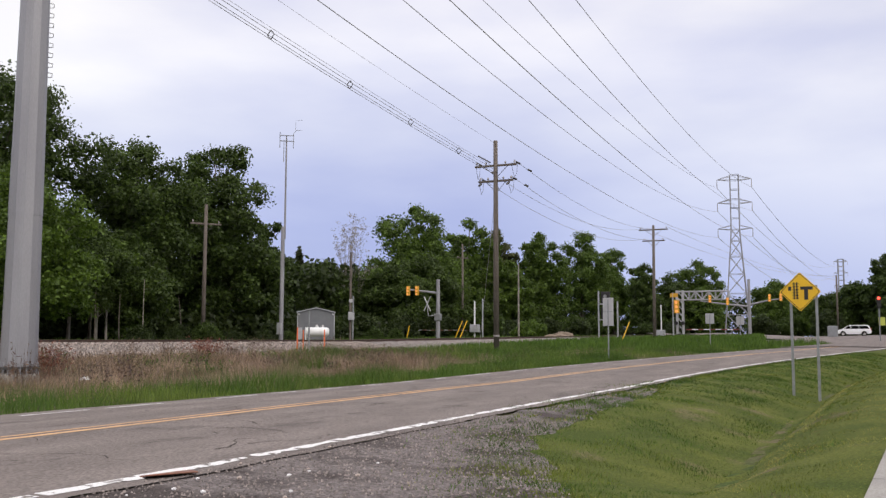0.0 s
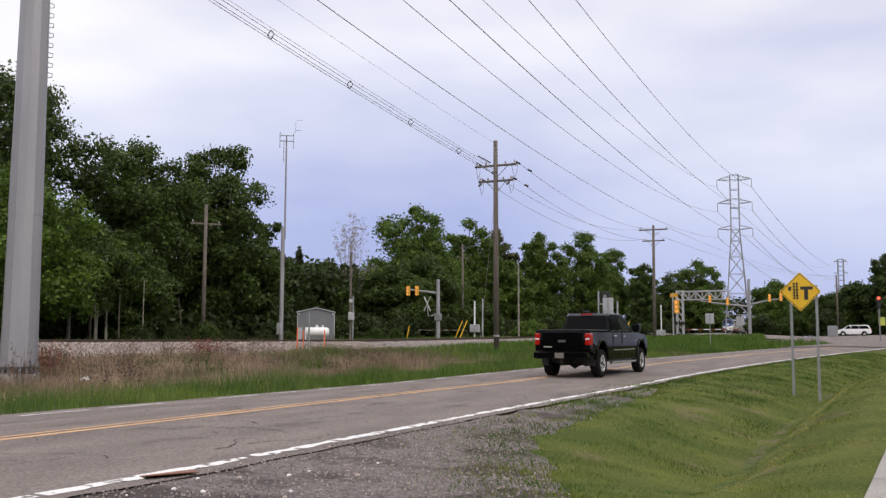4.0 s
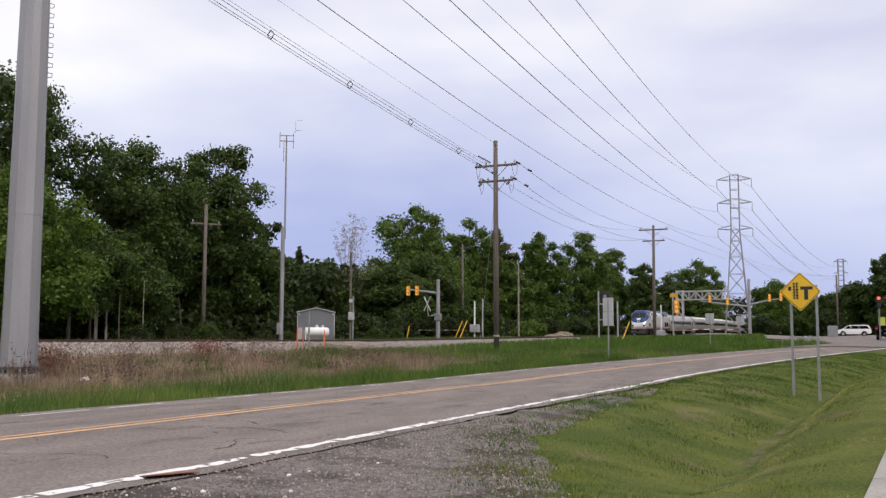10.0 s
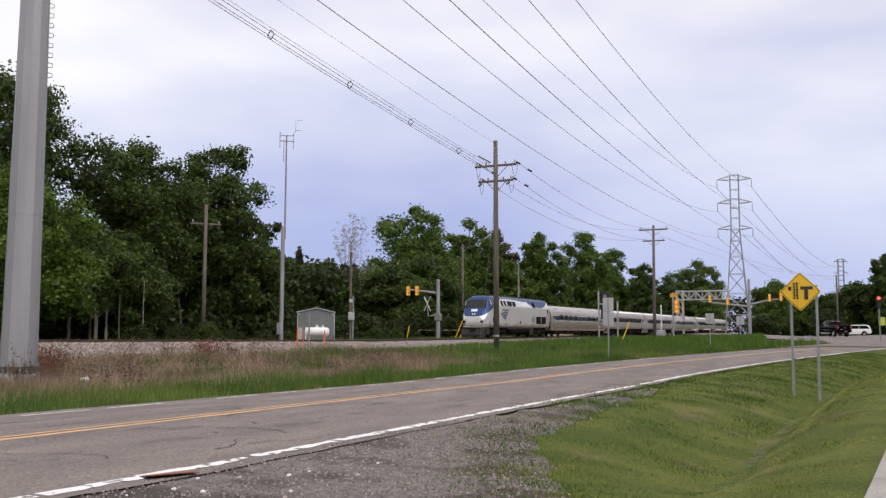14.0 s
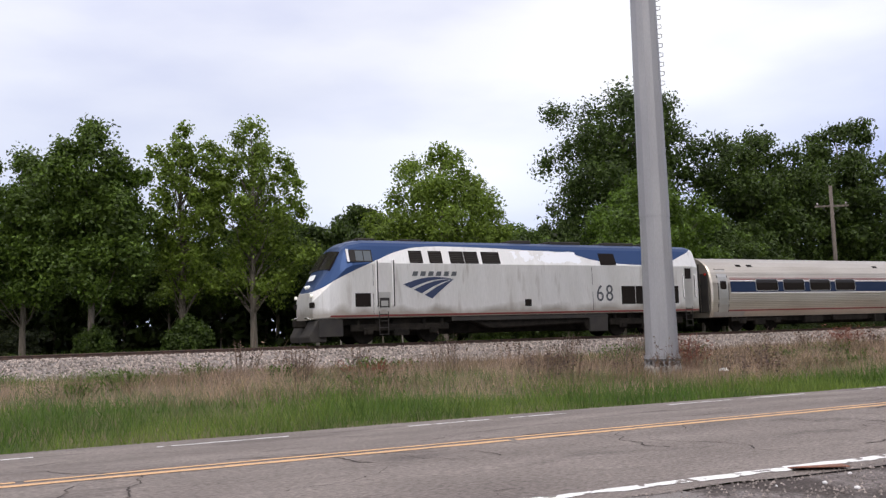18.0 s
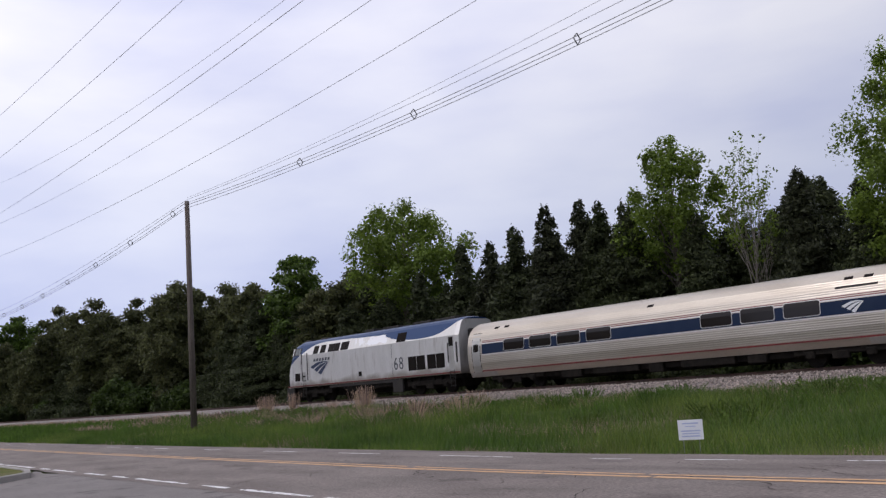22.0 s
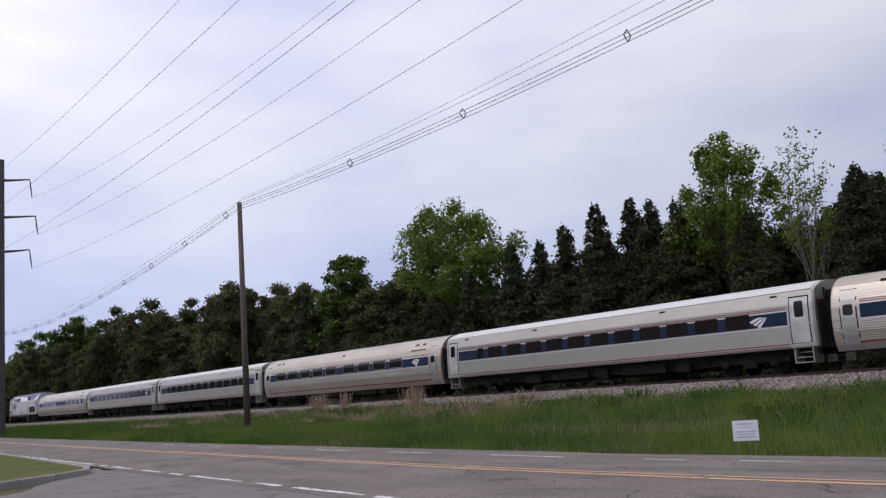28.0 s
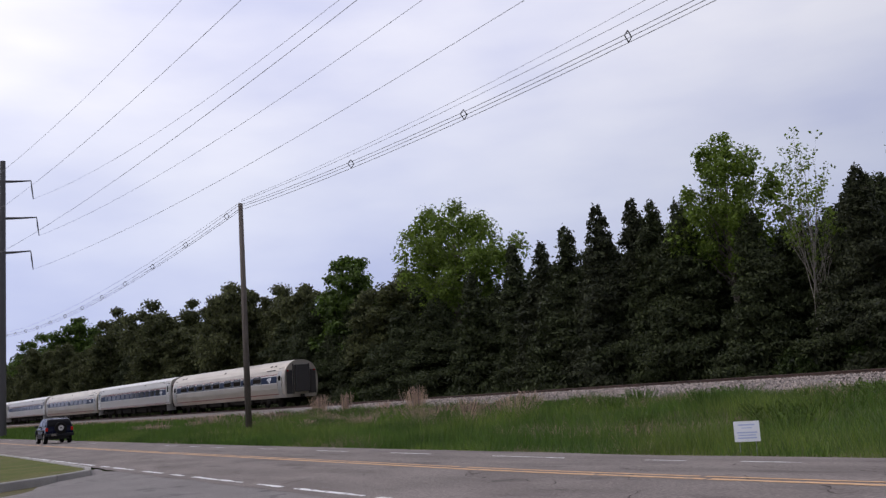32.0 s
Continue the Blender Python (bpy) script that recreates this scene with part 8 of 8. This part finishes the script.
def walk_edge(x):
    """The lawn side of the pavement, which draws away from the road."""
    return 0.1 - 0.065 * (np.minimum(x, 24) - 8.3) + (road_y(x) - 9.46) * 0.5 * (x > 24)


walkx = np.linspace(6.5, 60, 37)
for k in range(36):
    a, b = walkx[k] + 0.008, walkx[k + 1] - 0.008
    V = []
    for x in (a, b):
        e = walk_edge(x)
        for y in (e - 1.57, e):
            V += [(x, y, gz(x, y) + 0.02), (x, y, gz(x, y) + 0.085)]
    bm = bmesh.new()
    v = [bm.verts.new(p) for p in V]
    for q in ((0, 1, 3, 2), (4, 6, 7, 5), (0, 4, 5, 1), (2, 3, 7, 6), (1, 5, 7, 3)):
        bm.faces.new([v[i] for i in q])
    bmesh.ops.recalc_face_normals(bm, faces=bm.faces)
    if k == 0:
        pavement = empty("pavement", Matrix(), "pale concrete slab pavement beside the lawn", "pavement", kind="structure")
    part("slab", bm, M_CONCRETE, pavement)

# wide junction where the side street leaves
patch("junction", [(74, 5.9), (84, 8.6), (100, 9.5), (125, 12.5), (150, 15), (172, 14), (178, 2), (168, -14), (120, -8), (90, -5), (76, -1.5)], 0.105, M_ASPHALT, "wide worn asphalt junction", "road", 3.0)
# ---- grass, weeds ----
def vnoise(x, y, s, seed=0.0):
    return np.array([noise.noise((a * s, b * s, seed)) for a, b in zip(x, y)])


def blades(name, x, y, z, h, w, rs, material, label, lean=0.35, category="grass"):
    n = len(x)
    a = rs.uniform(0, 2 * math.pi, n)
    b = rs.uniform(0, 2 * math.pi, n)
    L = rs.uniform(0.1, lean, n) * h
    base = np.stack([x, y, z], -1)
    side = np.stack([np.cos(a) * w, np.sin(a) * w, np.zeros(n)], -1)
    tip = base + np.stack([np.cos(b) * L, np.sin(b) * L, h], -1)
    V = np.stack([base - side, base + side, tip], 1).reshape(-1, 3)
    return tagged(part(name, quads_mesh(name, V, 3), material), label, category, kind="stuff")


def verge_points(n, x0, x1, rs, yhi=31.9):
    x = rs.uniform(x0, x1, n)
    lo = road_y(x) + lane_far(x) + np.interp(x, (-12, 4, 20), (1.25, 0.9, 0.35)) - 0.05
    t = rs.uniform(0, 1, n)
    y = lo + (yhi - lo) * t ** 1.25
    return x, y, lo


def dry_amount(x, y, lo):
    """How dry the meadow is: a straw-coloured belt before the ballast."""
    d = y - lo
    belt = smooth01((d - np.interp(x, (-10, 3, 14), (10.0, 7.0, 2.6))) / 2.5) * np.interp(x, (-110, -75, -50, -38, -22, -6, 6, 14, 30, 44, 60), (0.5, 0.55, 0.65, 0.4, 0.12, 0.2, 0.85, 1.0, 1.0, 0.5, 0.05))
    near_ballast = smooth01((y - 28.2) / 1.6) * np.interp(x, (-80, -10, 45, 62), (0.8, 0.95, 1.0, 0.2))
    return np.clip(np.maximum(belt, near_ballast), 0, 1)


rs = np.random.RandomState(8)
gx, gy, lo = verge_points(250000, -62, 66, rs)
nz = vnoise(gx, gy, 0.22) + 0.5 * vnoise(gx, gy, 0.8, 4)
dry = np.clip(dry_amount(gx, gy, lo) + 0.75 * nz, 0, 1) > rs.uniform(0.25, 0.75, len(gx))
tall = (0.25 + 0.42 * np.clip(vnoise(gx, gy, 0.35, 9) + 0.4, 0, 1)) * np.interp(gy - lo, (0, 0.5, 1.6), (0.30, 0.65, 1.0)) * rs.uniform(0.6, 1.25, len(gx)) * np.interp(gy + 2.2 * vnoise(gx, gy, 0.3, 31), (27.5, 31.2), (1.0, 0.0)) ** np.interp(gx, (-25, -8), (0.12, 0.7))
gz_ = ground_z(gx, gy) - 0.02
wd = 0.0068 * np.hypot(gx, gy) / 22
tone = 1.5 * vnoise(gx, gy, 0.22, 14) + 0.7 * vnoise(gx, gy, 1.1, 15) + rs.normal(0, 0.22, len(gx))
for k, m, words in ((~dry & (np.abs(tone) <= 0.26), M_GRASS, "tall green roadside grass between road and track"), (~dry & (tone > 0.26), M_GRASS_DEEP, "deep green clumps of tall roadside grass"), (~dry & (tone < -0.26), M_GRASS_PALE, "pale green seeding roadside grass")):
    blades("tall_grass", gx[k], gy[k], gz_[k], tall[k] * 1.05, wd[k], rs, m, words, 0.9)
M_BROWNGRASS = leafmat("dead_brown_grass_blade", (0.21, 0.15, 0.095), 0.4, 0.2)
dull = 1.6 * vnoise(gx, gy, 0.45, 61) + 0.8 * vnoise(gx, gy, 1.6, 62) + rs.normal(0, 0.2, len(gx)) > np.interp(gx, (-8, 8), (0.6, 0.14))
k = dry & ~dull
blades("dry_grass", gx[k], gy[k], gz_[k], tall[k] * 0.85, wd[k] * 0.85, rs, M_STRAW, "dry straw-coloured grass before the ballast", 1.0)
k = dry & dull
blades("dry_grass", gx[k], gy[k], gz_[k], tall[k] * 1.15, wd[k] * 0.85, rs, M_BROWNGRASS, "dull brown dead grass before the ballast", 0.9)
for x0, x1, n in ((-190, -62, 46000), (66, 150, 42000)):
    gx, gy, lo = verge_points(n, x0, x1, rs)
    h_far = np.interp(gx, (66, 80, 110), (1.0, 1.3, 1.7))
    street = (gx > 88) & (gy < 9.3 + (gx - 96) * 0.106)
    gx, gy, lo, h_far = gx[~street], gy[~street], lo[~street], h_far[~street]
    n = len(gx)
    d = np.hypot(gx, gy)
    dry = (dry_amount(gx, gy, lo) + 0.4 * vnoise(gx, gy, 0.2)) > rs.uniform(0.4, 0.9, n)
    h = 0.5 * h_far * np.interp(gy - lo, (0, 1.5), (0.3, 1)) * rs.uniform(0.6, 1.2, n)
    z = ground_z(gx, gy) - 0.02
    blades("tall_grass", gx[~dry], gy[~dry], z[~dry], h[~dry], 0.0007 * d[~dry], rs, M_GRASS, "tall green grass on the far verge", 0.5)
    if dry.sum() > 50:
        blades("dry_grass", gx[dry], gy[dry], z[dry], h[dry], 0.0006 * d[dry], rs, M_STRAW, "dry grass on the far verge", 0.5)

# rank grass that climbs the foot of the ballast
n = 30000
gx = rs.uniform(-62, 2, n)
gy = rs.uniform(29.6, 32.7, n) + 0.5 * vnoise(gx, gx * 0, 0.5, 41)
gz_ = np.maximum(ground_z(gx, gy), rail_z(gx) + np.interp(gy - TRACK_Y, [p[0] for p in prof], [p[1] for p in prof])) - 0.02
h = rs.uniform(0.22, 0.55, n) * np.clip(0.75 + 0.9 * vnoise(gx, gy, 0.45, 42), 0.15, 1.4) * np.interp(gx, (-12, 2), (1.0, 0.45))
k = rs.uniform(size=n) + 0.5 * vnoise(gx, gy, 0.3, 43)
for pick, m, words in ((k < 0.5, M_GRASS_DEEP, "rank green grass at the foot of the ballast"), ((k >= 0.5) & (k < 0.8), M_GRASS, "green grass at the foot of the ballast"), (k >= 0.8, M_STRAW, "dry grass at the foot of the ballast")):
    blades("tall_grass", gx[pick], gy[pick], gz_[pick], h[pick], np.full(pick.sum(), 0.012), rs, m, words, 0.8)

# green strip beyond the track
n = 42000
gx = rs.uniform(-90, 170, n)
gy = rs.uniform(40.3, 47, n)
blades("wood_edge_grass", gx, gy, ground_z(gx, gy) - 0.02, rs.uniform(0.25, 0.7, n), np.full(n, 0.03), rs, M_GRASS, "rough grass between track and wood", 0.5)

# near lawn: short mown blades, yellower in worn strips
M_LAWNSOIL = mat("lawn_soil", (0.062, 0.084, 0.018), 0.95, color2=(0.112, 0.126, 0.030), scale=0.7, fine=0.4, bump=0.6, bump_scale=22, spot=(0.17, 0.13, 0.085), spot_scale=0.45, spot_at=0.62, spec=0.1)


def lawn_edge(x):
    """The lawn's edge towards the road, ragged round the gravel."""
    e = np.interp(x, (4, 6, 7.35, 9.3, 11.2, 13, 18, 27, 60, 100), (0.3, 1.7, 2.6, 3.5, 4.4, 4.9, 5.3, 5.55, 99, 99))
    return np.minimum(e, road_y(x) - lane_near(x) - 0.42)


V, F = [], []
lx = np.linspace(4.2, 98, 260)
for x in lx:
    e = float(lawn_edge(x)) + (0.35 * noise.noise((x * 0.9, 0, 2)) + 0.25 * noise.noise((x * 3, 0, 8)) - 0.4) * (x < 30)
    for q in np.linspace(0, 1, 43):
        y = e + (e - 14 - e) * q
        V.append((x, y, gz(x, y) + 0.052 - 0.03 * (q == 0)))
for i in range(len(lx) - 1):
    for j in range(42):
        F.append((i * 43 + j, i * 43 + j + 1, (i + 1) * 43 + j + 1, (i + 1) * 43 + j))
lawn = part("lawn", pyd(V, F), M_LAWNSOIL, smooth=True)
tagged(lawn, "mown lawn with a shallow ditch beside the road", "lawn", kind="structure")
n = 300000
r = rs.uniform(0, 1, n)
lxx = 4.5 + 60 * r ** 2.5
e = lawn_edge(lxx) + 0.15 + 0.9 * np.clip(vnoise(lxx, lxx * 0, 1.1, 5), 0, 1) * (lxx < 28)
lyy = e + 0.25 * (lxx < 28) - rs.uniform(0, 1, n) ** 0.95 * 9.0
lyy = lyy + (lxx < 28) * 0.35 * rs.normal(size=n) * np.exp(-(e - lyy))
paved = (lyy < walk_edge(lxx) + 0.04) & (lyy > walk_edge(lxx) - 1.62) & (lxx > 6.4)
keep = ~paved
lxx, lyy = lxx[keep], lyy[keep]
dist = np.hypot(lxx, lyy)
d_road = lyy - road_y(lxx)
bend = 0.15 * vnoise(lxx, lxx * 0, 0.35, 7)
pale = 1.1 * np.exp(-((d_road + 8.26 + bend) / 0.20) ** 2) + 0.7 * np.exp(-((d_road + 9.15 + 0.02 * lxx + bend) / 0.22) ** 2) + 0.25 * vnoise(lxx, lyy, 0.45) + 1.0 * vnoise(lxx * 0.18 + lyy * 0.10, lyy * 3.2 - lxx * 1.9, 1.0, 3) * (d_road > -7.7) + (0.22 + 0.2 * smooth01((lxx - 10) / 6)) * smooth01((-d_road - 8.3) / 0.5)
is_pale = pale > rs.uniform(0.15, 0.7, len(lxx))
worn = np.exp(-((d_road + 8.7 + bend) / 0.28) ** 2) * np.clip(0.4 + 1.5 * vnoise(lxx, lyy, 0.6, 51), 0, 1) * (lxx < 20)
thin = ((vnoise(lxx, lyy, 0.7, 11) > 0.36) | (worn > 0.4)) & (rs.uniform(size=len(lxx)) < 0.8)
h = rs.uniform(0.016, 0.048, len(lxx)) * (0.75 + 1.1 * np.clip(vnoise(lxx, lyy, 0.8, 6) + 0.15, 0, 1) + 0.6 * np.clip(vnoise(lxx, lyy, 3.0, 2), 0, 1)) * np.interp(dist, (0, 60), (1, 1.5))
zz = ground_z(lxx, lyy) + 0.030
w = 0.0045 * np.maximum(1, dist / 11)
deep = (0.6 * smooth01((d_road + 8.2) / 0.7) - 0.28 + vnoise(lxx, lyy, 0.5, 21) + 0.6 * vnoise(lxx, lyy, 1.7, 22) + rs.normal(0, 0.2, len(lxx))) > 0.28
k = ~is_pale & ~thin & ~deep
blades("lawn_grass", lxx[k], lyy[k], zz[k], h[k], w[k], rs, M_LAWN, "short green lawn grass", 0.9)
k = ~is_pale & ~thin & deep
blades("lawn_grass", lxx[k], lyy[k], zz[k], h[k] * 1.3, w[k], rs, M_GRASS_DEEP, "darker green tufts in the lawn", 0.9)
k = is_pale & ~thin
M_PALE = leafmat("cut_grass_blade", (0.36, 0.355, 0.10), 0.4, 0.3)
blades("cut_grass", lxx[k], lyy[k], zz[k], h[k] * 0.7, w[k], rs, M_PALE, "pale cut grass lying on the lawn", 1.6)
k = worn > 0.35
blades("dead_grass", lxx[k], lyy[k], zz[k], h[k] * 0.6, w[k] * 1.2, rs, M_BROWNGRASS, "dead brown grass on a worn strip of the lawn", 1.4)
# rough bits of gravel
n = 9000
qx = rs.uniform(4.4, 15, n)
qy = rs.uniform(1.2, 6.0, n)
k = (qy > lawn_edge(qx) - 0.5)
qx, qy = qx[k], qy[k]
n = len(qx)
s = rs.uniform(0.006, 0.02, n)
c = np.stack([qx, qy, ground_z(qx, qy) + 0.05], -1)
tri = []
for a in (0, 2.1, 4.2):
    tri.append(c + np.stack([np.cos(a + qx * 9) * s, np.sin(a + qx * 9) * s, np.zeros(n)], -1))
apex = c + np.stack([np.zeros(n), np.zeros(n), s * 1.1], -1)
V = np.concatenate([np.stack([tri[i], tri[(i + 1) % 3], apex], 1).reshape(-1, 3) for i in range(3)])
tagged(part("gravel_chips", quads_mesh("gravel_chips", V, 3), M_CHIP), "small pale stone chips on the gravel", "gravel", kind="stuff")


# weeds: clumps of stiff stalks
def weed(x, y, h, r, n, material, label, seed, seeds=False):
    rq = np.random.RandomState(seed)
    z0 = gz(x, y)
    bm_pts = []
    bx_, by_ = rq.normal(0, r * 0.4, n), rq.normal(0, r * 0.4, n)
    V = []
    for k in range(n):
        hh = h * rq.uniform(0.55, 1.0)
        tip = np.array([bx_[k] * 1.9, by_[k] * 1.9, hh])
        b = np.array([bx_[k], by_[k], -0.05])
        w = np.array([0.011, 0.007, 0])
        V += [b - w, b + w, tip + w * 0.6, tip - w * 0.6]
        for j in range(7):
            f = rq.uniform(0.45, 1.0)
            p = b + (tip - b) * f
            d = rq.normal(size=3) * 0.045
            q = rq.normal(size=3) * 0.014
            V += [p, p + d * 0.5 + q, p + d, p + d * 0.5 - q]
    ob = part("weed_clump", quads_mesh("weed_clump", np.array(V)), material, m=pose(x, y, z0))
    return tagged(ob, label, "weeds", "weed clumps")


M_STALK = leafmat("brown_stalk", (0.17, 0.115, 0.085), 0.4, 0.2)
weed(35.0, 28.1, 1.05, 0.8, 120, M_RUSTWEED, "rust-red dry dock weeds", 1)
weed(34.0, 27.2, 0.7, 0.6, 40, M_RUSTWEED, "rust-red dry dock weeds", 2)
weed(20.9, 22.6, 1.2, 0.45, 90, M_RUSTWEED, "rust-red dry dock weeds", 3)
weed(11.2, 25.5, 0.5, 0.7, 40, M_RUSTWEED, "rust-red dry dock weeds", 4)
weed(-54.9, 30, 1.5, 0.45, 90, M_STRAW, "tall clump of pale dry reeds", 5)
weed(-51.5, 30, 1.5, 0.25, 60, M_STRAW, "tall clump of pale dry reeds", 6)
weed(-43.7, 30, 1.6, 0.5, 90, M_STRAW, "tall clump of pale dry reeds", 7)
weed(-47, 30, 0.9, 0.3, 40, M_STRAW, "tall clump of pale dry reeds", 8)
wr = random.Random(3)
for k in range(58):
    weed(wr.uniform(8, 46), wr.uniform(17.5, 29.5), wr.uniform(0.6, 1.25), wr.uniform(0.25, 0.6), 22, M_STALK, "dark brown dead weed stalks in the dry grass", 20 + k)
for k in range(10):
    weed(wr.uniform(-70, -30), wr.uniform(27, 31), wr.uniform(0.5, 0.9), 0.5, 16, M_STALK, "dark brown dead weed stalks in the dry grass", 60 + k)
for k in range(30):
    weed(wr.uniform(-20, 45), wr.uniform(20, 30), wr.uniform(0.35, 0.6), wr.uniform(0.5, 0.9), 45, M_LEAF_MID, "low leafy green weeds in the verge", 80 + k)
for k in range(46):
    weed(wr.uniform(-70, 4), wr.uniform(26.5, 31.2), wr.uniform(0.35, 0.7), wr.uniform(0.5, 1.1), 70, M_GRASS_DEEP if k % 3 else M_LEAF_MID, "rank green weeds below the ballast", 120 + k)
for k in range(22):
    weed(wr.uniform(-75, -25), wr.uniform(24, 31), wr.uniform(0.5, 0.9), wr.uniform(0.5, 1.0), 40, M_STRAW, "tuft of pale dry grass in the verge", 180 + k)
# ---- what moves ----
def train_x(t):
    """Where the nose of the train is at t seconds."""
    return 104.7 - 18.46 * (t - 13.0)


def on_track(x, length):
    """The pose of a vehicle whose front is at x and whose rear is at x + length."""
    a, b = float(rail_z(x + 2)), float(rail_z(x + length - 2))
    return pose(x, TRACK_Y, a - (b - a) * 2 / (length - 4), 0, -math.degrees(math.atan2(b - a, length - 4)), 0)


# pickup: seconds, x, sideways place or None for its lane, heading or None for the road's
PICKUP = [(0, -31.5, None, None), (1.2, -12.5, None, None), (2.2, 1.9, None, None), (2.4, 5.0, None, None), (2.6, 7.9, None, None), (2.8, 10.8, None, None), (3.0, 13.7, None, None),
          (3.2, 17.9, None, None), (3.5, 23.2, None, None), (4.5, 39.0, None, None), (5.5, 55.5, 5.55, None), (6, 62, 5.02, None), (6.6, 70, 3.89, None), (7, 76, 3.12, None), (7.4, 81, 1.94, None), (7.8, 86.5, 0.91, None), (8.2, 91, 0.00, None), (9, 98, -1.23, None), (9.5, 104, -1.61, -8), (10, 109.5, -1.64, -3), (10.5, 114.5, -1.06, 5), (11, 118.5, -0.53, 13), (11.4, 121, 0.0, 18), (11.8, 122.8, 0.6, 22), (12.2, 124.3, 1.25, 24), (12.6, 125.8, 2.1, 26), (13, 127.2, 2.78, 27), (13.5, 129, 3.55, 28), (15, 135, 6.9, 28), (18, 150, 15.0, 28), (32, 151, 15.5, 28)]


def road_pose(x, y=None, heading=None, lane=-0.65, back=False):
    if y is None:
        y = float(road_y(x)) + lane
    if heading is None:
        heading = math.degrees(math.atan2(float(road_y(x + 1) - road_y(x - 1)), 2.0))
    z = float(road_z(x)) - 0.027 * min(3.5, abs(y - float(road_y(x)))) if x < 95 else max(float(road_z(x)) - 0.055, float(ground_z(x, y)) + 0.105)
    tilt = -math.degrees(math.atan2(float(road_z(x + 2) - road_z(x - 2)), 4.0))
    return pose(x, y, z, 0, -tilt if back else tilt, heading + (180 if back else 0))


def spin(wheels, rows, r):
    """Turn each wheel by the way that its car has gone; rows of (seconds, metres gone)."""
    ts, ds = [k[0] for k in rows], [k[1] for k in rows]
    base = [w.matrix_basis.copy() for w in wheels]
    frames = sorted({0.0, 32.0} | {round(k / 30, 4) for k in range(int(ts[0] * 30), int(ts[-1] * 30) + 1)})
    d0 = float(np.interp(ts[0], ts, ds))
    for w, b in zip(wheels, base):
        out = []
        for t in frames:
            d = float(np.interp(t, ts, ds)) - d0
            out.append((t, b @ Matrix.Rotation(d / r, 4, "Y")))
        walk(w, out)


def motions():
    times = [2.0 * k for k in range(17)]
    walk(loco, [(t, on_track(train_x(t), 21.0)) for t in times])
    for k, c in enumerate(cars):
        walk(c, [(t, on_track(train_x(t) + 21.0 + 26.0 * k, 26.0)) for t in times])
    walk(pickup, [(t, road_pose(x, y, h)) for t, x, y, h in PICKUP])
    gone, rows = 0.0, []
    for a, b in zip(PICKUP, PICKUP[1:]):
        rows.append((a[0], gone))
        gone += abs(b[1] - a[1]) if a[0] < 10.5 else math.hypot(b[1] - a[1], b[2] - a[2])
    rows.append((PICKUP[-1][0], gone))
    spin(pickup_wheels, [r for r in rows if 2.0 <= r[0] <= 15.5], 0.43)

    def suv_x(t):
        return -13.65 - 15.6 * (t - 29.0)

    ts = [1.0 * k for k in range(33)]
    walk(suv, [(t, road_pose(suv_x(t), lane=float(np.interp(suv_x(t), (-20, 5), (1.62, 1.75))), back=True)) for t in ts])
    spin(suv_wheels, [(t, 15.6 * (t - 28.0)) for t in (28.0, 32.0)], 0.331)


minivan.matrix_basis = pose(161, 2.35, float(ground_z(161, 2.35)) + 0.075, 0, 0, 93)
motions()
